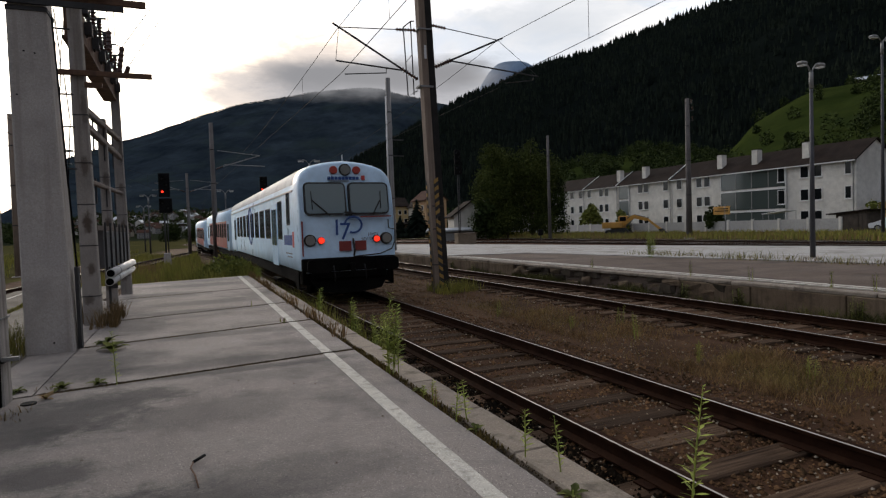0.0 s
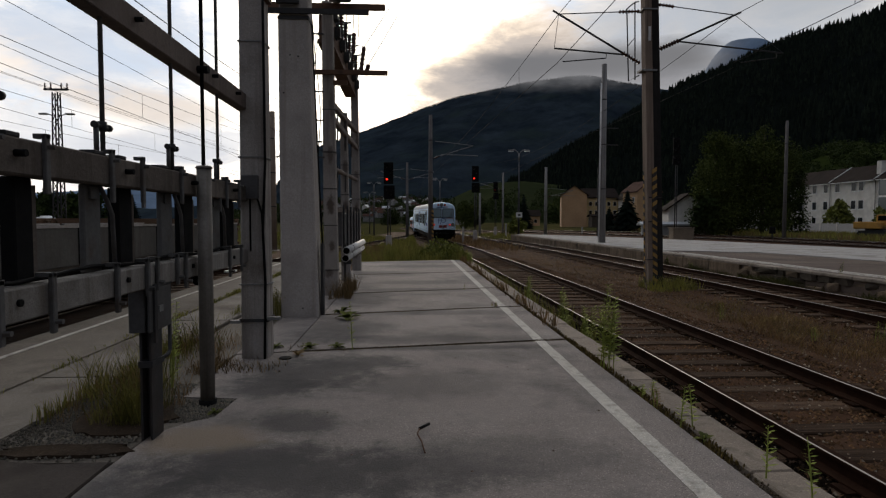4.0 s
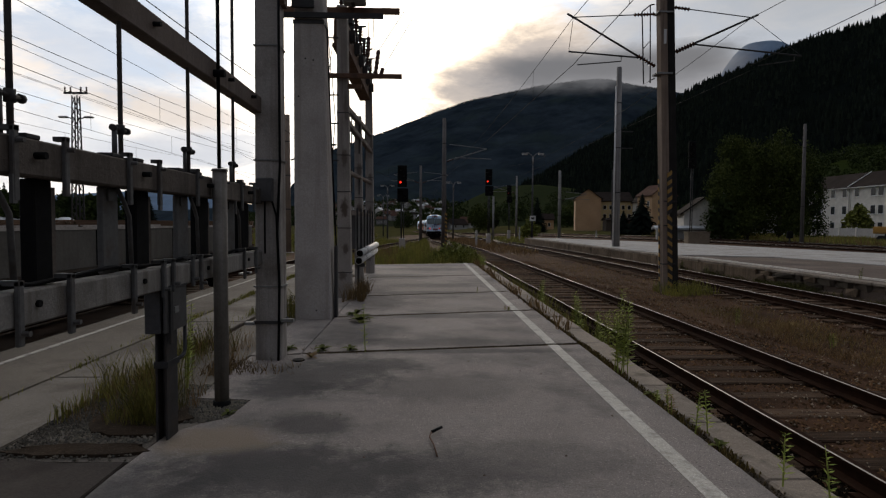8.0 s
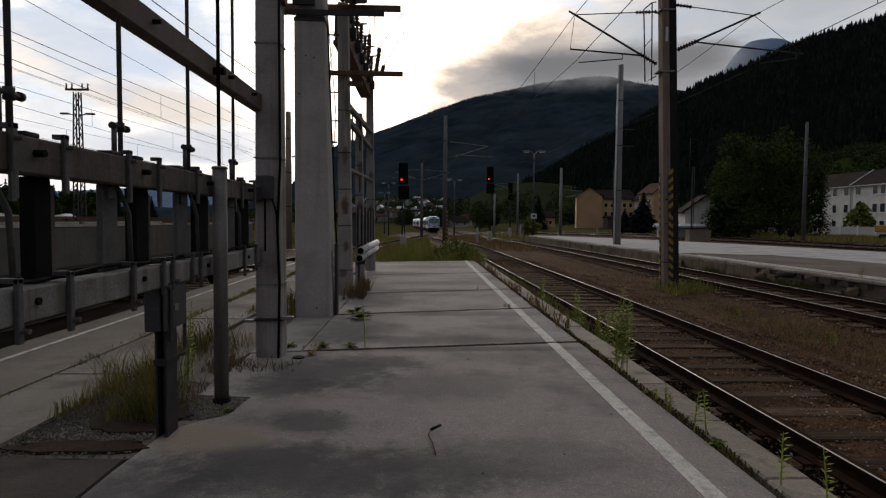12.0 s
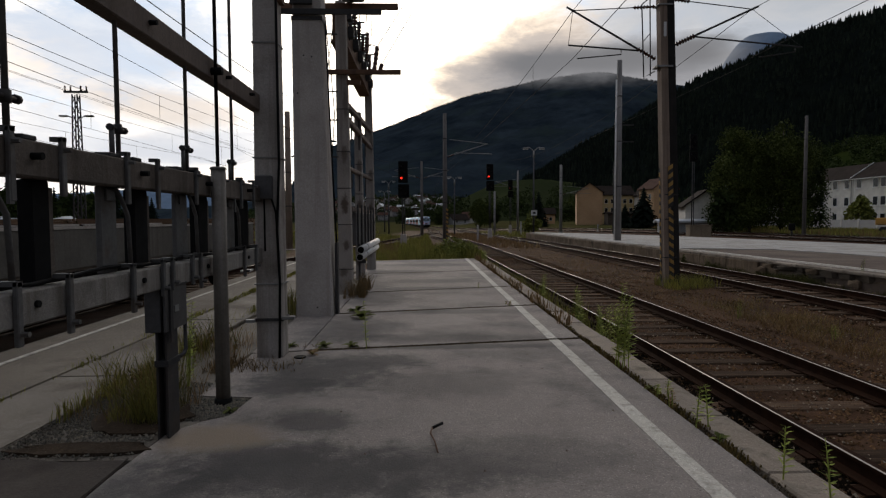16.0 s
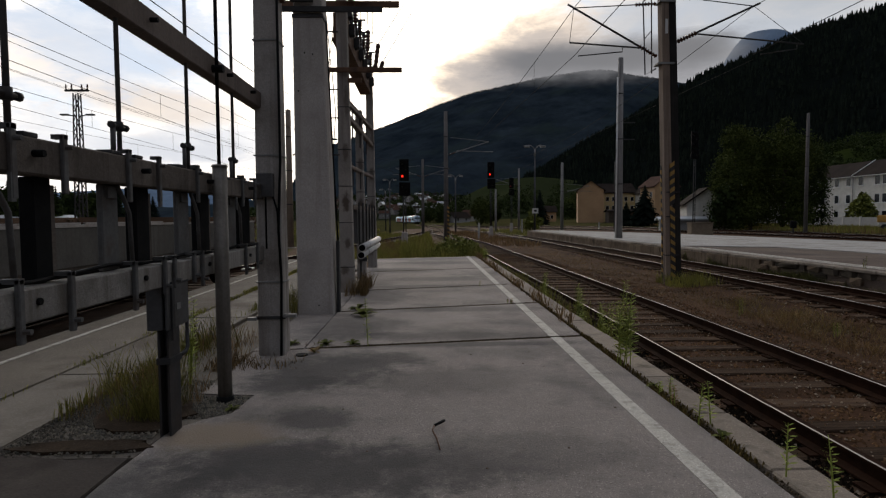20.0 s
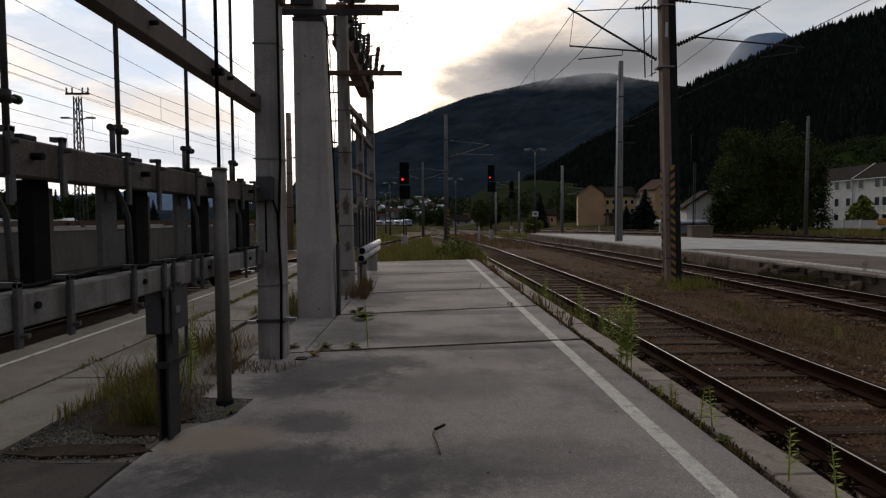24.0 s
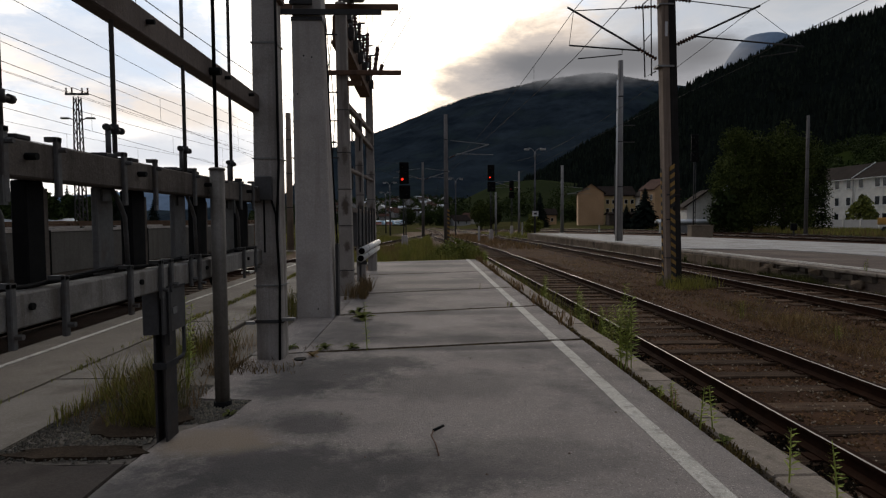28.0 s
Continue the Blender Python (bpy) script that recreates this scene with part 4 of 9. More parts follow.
def control_car():
    car = thing("control_car", "pale blue and white railway control car with red tail lamps lit", "train car")
    part("body", car_body(0.0, CAR_LEN, True), M_TRAIN_W, car)
    roof = bmesh.new()
    for k in range(5, 19):
        (xa, za), (xb, zb) = BODY[k], BODY[k + 1]
        lift = 0.012
        v = [roof.verts.new((x * 1.004, y, UNDER + z + lift)) for x, z, y in ((xa, za, 1.0), (xb, zb, 1.0), (xb, zb, CAR_LEN - 0.1), (xa, za, CAR_LEN - 0.1))]
        roof.faces.new(v).smooth = True
    bmesh.ops.remove_doubles(roof, verts=roof.verts, dist=0.001)
    part("roof", roof, M_TRAIN_ROOF, car, "sooty off-white roof")
    part("gutter", boxes((-1.45, -1.40, 0.9, CAR_LEN - 0.1, UNDER + 2.36, UNDER + 2.41), (1.40, 1.45, 0.9, CAR_LEN - 0.1, UNDER + 2.36, UNDER + 2.41)), M_TRAIN_GREY, car)
    part("skirt", boxes((-1.32, 1.32, 0.25, CAR_LEN - 0.2, 0.42, UNDER + 0.02)), M_UNDER, car)
    nose = bmesh.new()
    box(nose, -1.39, 1.39, -0.05, 0.10, 0.80, 1.19, bevel=0.03)
    box(nose, -1.12, 1.12, -0.02, 0.5, 0.55, 0.82, bevel=0.05)
    part("buffer_beam", nose, M_UNDER, car, "black buffer beam")
    plough = bmesh.new()
    prism(plough, [(-1.15, 0.60), (-0.95, 0.24), (-0.35, 0.15), (0.35, 0.15), (0.95, 0.24), (1.15, 0.60)], 0.05, 0.22)
    part("snow_plough", plough, M_UNDER, car, "black snow plough")
    coupler = bmesh.new()
    rod(coupler, (0, -0.30, 0.95), (0, 0.05, 0.95), 0.07, seg=10)
    box(coupler, -0.07, 0.07, -0.36, -0.26, 0.74, 1.04, bevel=0.02)
    part("coupler", coupler, M_UNDER, car)
    for x in (-0.5, 0.42):
        part("brake_hose", made(lambda b: chain(b, [(x, -0.03, 0.95), (x, -0.14, 0.82), (x + 0.02, -0.12, 0.60), (x + 0.03, -0.04, 0.52)], 0.028, 8)), M_GASKET, car)
    for x in (-1.41, 1.41):
        part("foot_step", boxes((x - 0.02, x + 0.02, 0.35, 0.75, 0.30, 0.80), (x - 0.16 * (x > 0), x + 0.16 * (x < 0), 0.35, 0.75, 0.30, 0.33)), M_UNDER, car)
    for s in (-1, 1):
        b = bmesh.new()
        rod(b, (s * 0.9, -0.05, 1.0), (s * 0.9, -0.42, 1.0), 0.10, seg=14)
        rounded_plate(b, s * 0.98 - 0.34, s * 0.98 + 0.34, 0.80, 1.16, -0.50, 0.1, 0.08)
        part("buffer", b, M_UNDER, car)
    # front face: the two windscreens
    for x0, x1 in ((-1.25, -0.04), (0.04, 1.25)):
        g = bmesh.new()
        rounded_plate(g, x0, x1, 2.42, 3.36, -0.02, 0.14, 0.12, 0.165)
        w = part("windscreen", g, M_GASKET, car, "black-framed cab windscreen")
        g = bmesh.new()
        rounded_plate(g, x0 + 0.045, x1 - 0.045, 2.465, 3.315, -0.028, 0.10, 0.05, 0.150)
        part("pane", g, M_TRAINGLASS, w)
    for s in (-1, 1):
        g = bmesh.new()
        a, b = (0.55, 1.03) if s < 0 else (0.72, 0.98)
        chain(g, [(s * a, -0.06, 2.40), (s * (a + b) / 2, -0.03, 2.62), (s * b, 0.01, 2.84)], 0.016)
        rod(g, (s * b, -0.01, 2.58), (s * (b + 0.02), 0.06, 3.10), 0.011)
        part("wiper", g, M_GASKET, car)
    part("wiper_motor", boxes((-0.10, 0.10, -0.08, 0.0, 2.38, 2.50), bevel=0.02), M_GASKET, car)

    def lamp(x, z, r, lens, rim, name, label=""):
        g = bmesh.new()
        d = face_y(z)
        rod(g, (x, d + 0.08, z), (x, d - 0.05, z), r * 1.22, r * 1.15, 20)
        hold = part(name, g, rim, car, label)
        g = bmesh.new()
        rod(g, (x, d, z), (x, d - 0.066, z), r, r * 0.94, 20)
        part("lens", g, lens, hold)

    for s in (-1, 1):
        lamp(s * 1.13, 1.70, 0.145, M_LENS, M_GASKET, "headlamp", "unlit round headlamp")
        lamp(s * 0.82, 1.69, 0.088, M_TAIL, M_TAIL_OFF, "tail_lamp", "red tail lamp, lit")
        lamp(s * 0.34, 3.72, 0.098, M_TAIL_OFF, M_TAIL_OFF, "upper_lamp", "unlit red lens")
    lamp(0.0, 3.73, 0.15, M_LENS, M_GASKET, "top_headlamp", "unlit round headlamp")
    part("red_panel", boxes((-0.30, 0.05, -0.028, 0.02, 1.37, 1.65)), M_DARKRED, car)
    part("red_panel", boxes((0.17, 0.50, -0.028, 0.02, 1.37, 1.65)), M_DARKRED, car)
    part("handrail", boxes((0.33, 1.28, -0.06, -0.03, 2.33, 2.365)), M_DARKRED, car, "dark red handrail")
    part("handrail", boxes((-1.36, -1.325, -0.03, 0.05, 1.25, 2.25)), M_DARKRED, car, "dark red handrail")
    g = bmesh.new()
    chain(g, [(0.11, -0.05, 1.72), (0.10, -0.10, 1.60), (0.12, -0.14, 1.38), (0.10, -0.10, 1.22)], 0.03, 8)
    part("brake_hose", g, M_GASKET, car)
    g = bmesh.new()
    chain(g, [(1.18, -0.06, 2.25), (1.18, -0.08, 2.0), (1.38, -0.08, 1.95), (1.36, -0.09, 1.6), (1.25, -0.10, 1.38), (0.9, -0.10, 1.25), (0.1, -0.08, 1.20)], 0.018, 6)
    part("cable", g, M_GASKET, car, "hanging multi-core cable")
    g = bmesh.new()
    rod(g, (0, 0.5, 3.95), (0, 0.5, 4.2), 0.02, 0.014)
    part("aerial", g, M_TRAIN_GREY, car)
    # painted figures and lettering on the face
    text_part("numeral", "1", 0.66, (-0.36, -0.032, 1.83), (90, 0, 0), M_LOGO_B, car, "dark blue numeral one")
    text_part("numeral", "7", 0.70, (-0.12, -0.034, 1.70), (90, 0, 0), M_LOGO_B, car, "dark blue numeral seven")
    ring = bmesh.new()
    pts = [(0.13 + 0.25 * math.cos(a), 2.12 + 0.23 * math.sin(a)) for a in (2 * math.pi * k / 22 for k in range(-7, 12))]
    for (xa, za), (xb, zb) in zip(pts, pts[1:]):
        rod(ring, (xa, -0.02, za), (xb, -0.02, zb), 0.03, seg=6)
    part("numeral", ring, M_LOGO_B, car, "dark blue open ring as the numeral nought")
    text_part("lettering", "JAHRE", 0.115, (0.72, -0.034, 1.80), (90, 0, 0), M_LETTER, car)
    text_part("lettering", "BEWEGEN", 0.115, (0.62, -0.034, 1.66), (90, 0, 0), M_LETTER, car)
    # the name over the windscreens, as plain letter-high bars, and its emblem
    for k in range(9):
        x = -0.52 + 0.105 * k
        part("name_bar", boxes((x, x + 0.078, face_y(3.49) - 0.012, face_y(3.49) + 0.05, 3.44, 3.53)), M_LOGO_B, car, "dark blue letter as a bar")
    part("emblem", boxes((0.48, 0.58, face_y(3.49) - 0.013, face_y(3.49) + 0.05, 3.44, 3.56)), M_LOGO_R, car)
    part("small_bar", boxes((-0.46, 0.10, face_y(3.40) - 0.010, face_y(3.40) + 0.05, 3.395, 3.412)), M_LETTER, car)
    # sides
    side_windows(car, [(1.55, 2.05)], 2.2, 3.15)
    for s in (-1, 1):
        side_door(car, 4.2, M_TRAIN_W, s)
        side_door(car, 21.8, M_TRAIN_W, s)
    side_windows(car, [(3.15, 3.95)], 1.75, 2.95)
    side_windows(car, [(6.0 + 1.95 * k, 7.3 + 1.95 * k) for k in range(8)], 1.75, 2.8)
    for s in (-1, 1):
        for k in range(9):
            y = 1.22 + 0.175 * k
            part("name_bar", boxes((s * 1.432 - 0.008, s * 1.432 + 0.008, y, y + 0.12, 1.55, 1.86)), M_LOGO_B, car, "dark blue letter as a bar")
        part("emblem", boxes((s * 1.432 - 0.008, s * 1.432 + 0.008, 0.88, 1.13, 1.5, 1.96)), M_LOGO_R, car)
        part("small_bar", boxes((s * 1.432 - 0.006, s * 1.432 + 0.006, 1.3, 2.5, 1.28, 1.32), (s * 1.432 - 0.006, s * 1.432 + 0.006, 1.3, 2.2, 1.18, 1.22)), M_LETTER, car)
        r2 = bmesh.new()
        pts = [(13.2 + 0.8 * math.cos(a), 2.25 + 0.85 * math.sin(a)) for a in (2 * math.pi * k / 24 for k in range(25))]
        for (ya, za), (yb, zb) in zip(pts, pts[1:]):
            rod(r2, (s * 1.432, ya, za), (s * 1.432, yb, zb), 0.05, seg=4)
        part("numeral", r2, M_LOGO_B, car, "large pale blue ring painted on the side")
    add_bogies(car)
    return car


def coach():
    car = thing("passenger_coach", "grey and red regional passenger coach", "train car", group="coaches of the train")
    part("body", car_body(0.0, CAR_LEN), M_TRAIN_W, car)
    part("side_panel", boxes((-1.445, -1.415, 4.2, 21.6, UNDER + 0.15, UNDER + 2.2)), M_TRAIN_RED, car, "red painted side")
    part("side_panel", boxes((1.415, 1.445, 4.2, 21.6, UNDER + 0.15, UNDER + 2.2)), M_TRAIN_RED, car, "red painted side")
    part("roof_panel", boxes((-0.9, 0.9, 0.2, CAR_LEN - 0.2, UNDER + 3.05, UNDER + 3.255)), M_TRAIN_ROOF, car)
    part("skirt", boxes((-1.32, 1.32, 0.2, CAR_LEN - 0.2, 0.42, UNDER + 0.02)), M_UNDER, car)
    for y in (-0.27, CAR_LEN):
        part("gangway", boxes((-0.75, 0.75, y, y + 0.27, 0.9, 3.4)), M_GASKET, car)
    for s in (-1, 1):
        side_door(car, 2.2, M_TRAIN_W, s)
        side_door(car, 22.4, M_TRAIN_W, s)
    side_windows(car, [(4.6 + 1.9 * k, 5.95 + 1.9 * k) for k in range(9)], 1.75, 2.8, 0.05)
    add_bogies(car)
    return car


CARS = [control_car()]
first = coach()
CARS[0].scale = first.scale = (CAR_SCALE,) * 3
CARS.append(first)
for _ in range(3):
    CARS.append(copy_thing(first, Matrix()))

# ---- the switch rack and the posts beside the platform ----
RX = -1.62  # the rack's line


def bolt_heads(bm, pts, r=0.018, axis=(1, 0, 0), length=0.03):
    for p in pts:
        p = Vector(p)
        rod(bm, p, p + Vector(axis) * length, r, seg=6)


def build_rack():
    rack = thing("switch_rack", "weathered rack of concrete beams carrying disconnector drives and upright operating rods", "switch rack", (RX, 3.0, 0))
    # beams, in the rack's own place: y counts from 3.0
    y0, y1 = -3.6, 2.82
    for nm, z0, z1, w in (("lower_beam", 0.94, 1.08, 0.05), ("upper_beam", 1.53, 1.68, 0.055), ("top_beam", 2.405, 2.56, 0.05)):
        bm = bmesh.new()
        box(bm, -w, w, y0, y1 + (0.25 if nm != "lower_beam" else 0.1), z0, z1, bevel=0.008)
        beam = part(nm, bm, {"lower_beam": M_LOWBEAM, "upper_beam": M_RACK, "top_beam": M_RUST_BEAM}[nm], rack, "concrete channel beam with bolt holes" if nm != "top_beam" else "brown-stained high beam")
        ys = [-1.4, -0.55, 0.38, 1.38, 2.40] if nm != "top_beam" else [-0.4, 0.55, 1.9, 2.55]
        for y in ys:
            part("bolt", made(lambda b: rod(b, (w - 0.004, y, (z0 + z1) / 2 + 0.01), (w + (0.014 if nm == "lower_beam" else 0.045), y, (z0 + z1) / 2 + 0.01), 0.015, seg=8)), M_BLACK, beam)
    # flat-bar clamps over the two lower beams
    for y, low in ((-1.4, 1.48), (-0.69, 1.43), (-0.36, 1.46), (0.21, 1.44), (0.57, 1.45), (1.17, 1.46), (1.75, 1.48), (2.19, 1.45), (2.56, 1.46)):
        bm = bmesh.new()
        box(bm, 0.054, 0.074, y - 0.017, y + 0.017, low, 1.715, bevel=0.004)
        box(bm, 0.02, 0.074, y - 0.017, y + 0.017, 1.695, 1.715)
        bolt_heads(bm, [(0.074, y, 1.66)], 0.011)
        part("clamp", bm, M_CLAMP, rack)
    for y, low in ((-1.35, 0.86), (-0.68, 0.87), (-0.34, 0.86), (0.24, 0.86), (0.61, 0.90), (0.75, 0.92), (1.07, 0.92), (1.22, 0.88), (2.25, 0.86), (2.61, 0.88)):
        bm = bmesh.new()
        box(bm, 0.052, 0.074, y - 0.016, y + 0.016, low, 1.125, bevel=0.004)
        box(bm, 0.0, 0.074, y - 0.016, y + 0.016, 1.105, 1.125)
        bolt_heads(bm, [(0.074, y, low + 0.05)], 0.012)
        part("clamp", bm, M_CLAMP, rack)
    # cable along the top of the lower beam
    bm = bmesh.new()
    chain(bm, [(0.0, y0 + 0.1 + k * 0.3, 1.105 + 0.012 * math.sin(k * 1.7)) for k in range(22)], 0.010, 6)
    part("cable", bm, M_BLACK, rack)
    # small cleats on the upper beam
    for y in (-0.55, 0.11, 0.36, 0.94, 1.25, 2.3):
        part("cleat", boxes((-0.03, 0.05, y - 0.045, y + 0.045, 1.68, 1.70), bevel=0.004), M_DARKSTEEL, rack)
    # black drive boxes with a grey flank, and grey hangers, between the beams
    for ya, yb, grey in ((-1.35, -1.15, 0), (-0.46, -0.34, 0), (0.08, 0.24, 1), (0.43, 0.59, 0), (1.01, 1.20, 1), (1.39, 1.58, 0), (2.01, 2.24, 1), (2.35, 2.62, 0)):
        body = part("hanger" if grey else "drive_box", boxes((-0.045, -0.015, ya, yb, 1.085, 1.53) if grey else (-0.075, -0.01, ya, yb, 1.085, 1.53), bevel=0.006), M_CLAMP if grey else M_BLACK, rack, "grey flat hanger" if grey else "black drive box")
        if not grey:
            part("flank_plate", boxes((-0.072, -0.014, yb + 0.001, yb + 0.028, 1.09, 1.50)), M_RACK, body)
        else:
            part("lug", boxes((-0.014, -0.002, ya + 0.04, yb - 0.04, 1.46, 1.52)), M_CLAMP, body)
    # bent levers that hang from the upper beam
    for y in (-0.66, 0.30, 1.29, 2.28):
        part("lever", made(lambda b: chain(b, [(0.0, y - 0.10, 1.53), (0.0, y - 0.02, 1.45), (0.0, y + 0.03, 1.38), (0.0, y + 0.05, 1.09)], 0.013, 8)), M_CLAMP, rack)
    for y in (-0.7, 0.57, 2.0):
        part("hook", boxes((0.058, 0.072, y - 0.014, y + 0.014, 1.42, 1.53)), M_CLAMP, rack)
    # operating rods with their guides
    for y in (-1.35, -0.61, 0.25, 1.18, 2.16):
        r = part("operating_rod", made(lambda b: rod(b, (0, y, 1.68), (0, y, 5.6), 0.013, seg=8)), M_CLAMP, rack)
        bm = bmesh.new()
        rod(bm, (0.0, y - 0.085, 1.84), (0.0, y + 0.075, 1.84), 0.010, seg=8)
        rod(bm, (0.0, y, 1.815), (0.0, y, 1.865), 0.022, seg=10)
        for dy in (-0.075, 0.065):
            rod(bm, (0, y + dy - 0.012, 1.84), (0, y + dy + 0.012, 1.84), 0.019, seg=8)
        part("guide_clamp", bm, M_DARKSTEEL, r)
        part("guide_pin", made(lambda b: rod(b, (0, y - 0.065, 1.68), (0, y - 0.065, 1.835), 0.014, seg=8)), M_CLAMP, r)
    bm = bmesh.new()
    rod(bm, (0.08, 1.56, 1.70), (0.08, 1.56, 5.6), 0.014, seg=8)
    rod(bm, (0.02, 1.56, 2.46), (0.13, 1.56, 2.46), 0.03, seg=8)
    part("operating_rod", bm, M_BLACK, rack, "thick black operating rod")
    # the leg under the lower beam, with its box and a bent guard iron
    bm = bmesh.new()
    prism(bm, [(-0.035, 0.70), (-0.022, 0.70), (-0.022, 0.773), (0.022, 0.773), (0.022, 0.70), (0.035, 0.70), (0.035, 0.86), (0.022, 0.86), (0.022, 0.787), (-0.022, 0.787), (-0.022, 0.86), (-0.035, 0.86)], -0.1, 0.97, "xy")
    part("leg", bm, M_DARKSTEEL, rack, "dark steel beam leg")
    box_ = part("control_box", boxes((-0.075, 0.02, 0.65, 0.69, 0.67, 0.94), (-0.075, -0.036, 0.69, 0.98, 0.67, 0.94), (0.036, 0.05, 0.65, 0.98, 0.67, 0.94), bevel=0.005), M_BOX, rack, "dark grey control box round the leg")
    part("box_lid", boxes((-0.08, 0.055, 0.645, 0.985, 0.94, 0.952)), M_DARKSTEEL, box_)
    part("latch", boxes((0.05, 0.058, 0.78, 0.84, 0.78, 0.82)), M_GALV, box_)
    part("box_strap", boxes((0.051, 0.064, 0.70, 0.735, 0.60, 0.96)), M_DARKSTEEL, rack)
    part("guard_iron", made(lambda b: chain(b, [(0.03, 1.0, 0.94), (0.03, 1.0, 0.50), (0.03, 0.97, 0.475), (0.03, 0.84, 0.47)], 0.013, 6)), M_DARKSTEEL, rack)
    part("leg_clip", boxes((-0.04, 0.045, 0.69, 0.87, 0.45, 0.49)), M_DARKSTEEL, rack)
    return rack


M_LOWBEAM = surf("grimy_concrete_beam", (0.20, 0.187, 0.170), (0.285, 0.268, 0.245), 1.8, 60, 0.92, bump=0.5, speck=0.25, streak=(0.10, 0.085, 0.070), stain=(0.075, 0.066, 0.055), stain_scale=2.2, stain_amount=0.6, spec=0.12)
M_RUST_BEAM = surf("brown_stained_beam", (0.10, 0.075, 0.062), (0.15, 0.115, 0.095), 2.0, 40, 0.85, bump=0.3, streak=(0.07, 0.05, 0.04))
M_BOX = surf("dark_grey_cabinet_paint", (0.055, 0.053, 0.053), (0.08, 0.078, 0.078), 2.0, 40, 0.6, bump=0.05, stain=(0.05, 0.045, 0.04), stain_scale=3.0)
build_rack()

M_TUBE = surf("weathered_zinc_tube", (0.172, 0.158, 0.139), (0.25, 0.23, 0.205), 3.0, 50, 0.75, metal=0.2, bump=0.2, streak=(0.075, 0.062, 0.05), stain=(0.08, 0.068, 0.056), stain_scale=2.5, stain_amount=0.6, spec=0.2)
# round steel post before the rack, set in a gravel hole
pole = thing("steel_post", "thick weathered zinc-grey steel post in a gravel hole", "post", (-1.50, 4.45, 0))
bm = bmesh.new()
rod(bm, (0, 0, -0.05), (0, 0, 1.73), 0.052, seg=20)
part("tube", bm, M_TUBE, pole)
bm = bmesh.new()
rod(bm, (0, 0, 1.725), (0, 0, 1.742), 0.062, 0.05, 20)
part("cap", bm, M_TUBE, pole)
bm = bmesh.new()
rod(bm, (0, 0, -0.06), (0, 0, 0.03), 0.07, 0.062, 16)
part("foot_ring", bm, M_BLACK, pole)

# slender concrete post that carries the rack's far end
post2 = thing("concrete_post", "slender square concrete post with straps and a conduit", "post", (-1.516, 6.0, 0))
bm = bmesh.new()
tapered(bm, (0, 0, -0.15), (0.128, 0.128), (0.108, 0.110), 5.2, 0.012)
part("shaft", bm, M_POST, post2)
for z, t in ((0.36, 0.03), (0.72, 0.012), (3.05, 0.012), (1.95, 0.012)):
    w = 0.142 - z * 0.005
    part("strap", boxes((-w, w, -w, w, z, z + t)), M_GALV if t < 0.02 else M_DARKSTEEL, post2)
part("lug", boxes((-0.22, -0.13, -0.16, -0.10, 0.35, 0.38)), M_GALV, post2, "bright steel lug")
part("lug", boxes((0.13, 0.25, -0.16, -0.10, 0.38, 0.41)), M_GALV, post2, "bright steel lug")
bm = bmesh.new()
chain(bm, [(0.10, -0.145, -0.02), (0.115, -0.145, 0.75), (0.095, -0.14, 1.25), (0.125, -0.14, 1.9), (0.115, -0.135, 5.0)], 0.014)
part("conduit", bm, M_BLACK, post2)
bm = bmesh.new()
chain(bm, [(-0.02, -0.15, 1.05), (-0.02, -0.15, 1.55), (0.03, -0.15, 1.62), (0.09, -0.15, 1.42), (0.11, -0.15, 1.0)], 0.010)
part("cable", bm, M_BLACK, post2)
part("junction_box", boxes((-0.10, 0.06, -0.19, -0.12, 1.55, 1.78), bevel=0.01), M_BOX, post2)
part("bracket", boxes((-0.02, 0.16, -0.06, 0.06, 3.46, 3.58)), M_RUST, post2)

# the broad column
big = thing("concrete_column", "broad tapered concrete column, pale and plain", "column", (-1.51, 8.66, 0))
bm = bmesh.new()
tapered(bm, (-0.022, 0, -0.2), (0.258, 0.26), (0.206, 0.20), 4.35, 0.02)
for v in bm.verts:
    v.co.x -= 0.016 * max(0.0, v.co.z)  # its flank towards the yard stands upright
part("shaft", bm, M_CONC, big)
bm = bmesh.new()
tapered(bm, (-0.082, 0, 4.15), (0.20, 0.19), (0.18, 0.175), 1.9, 0.015)
part("shaft_head", bm, M_CONC, big)
part("cap_band", boxes((-0.295, 0.13, -0.212, 0.21, 4.10, 4.15)), M_DARKSTEEL, big)
part("cross_arm", boxes((-0.55, 0.95, -0.25, -0.21, 4.17, 4.24)), M_DARKSTEEL, big)
part("cross_arm", boxes((-0.30, 0.0, -0.28, -0.22, 4.30, 4.40), (-0.62, -0.38, -0.30, -0.22, 4.30, 4.40)), M_DARKSTEEL, big)
part("cable_cover", boxes((0.245, 0.285, -0.10, 0.04, 0.0, 1.02)), M_DARKSTEEL, big, "dark steel cable cover")
bm = bmesh.new()
chain(bm, [(0.265, -0.02, 1.0), (0.205, -0.02, 2.4), (0.14, -0.02, 4.1)], 0.012)
part("conduit", bm, M_BLACK, big)
for x, z in ((0.02, 0.12), (-0.22, 3.1), (-0.13, 3.62), (-0.02, 3.6)):
    part("bolt_hole", made(lambda b: rod(b, (x, -0.262 + 0.0138 * z, z), (x, -0.18, z), 0.011, seg=8)), M_BLACK, big)

# the portal further on: two posts, slung beams, insulators
M_INS = M_CERAMIC


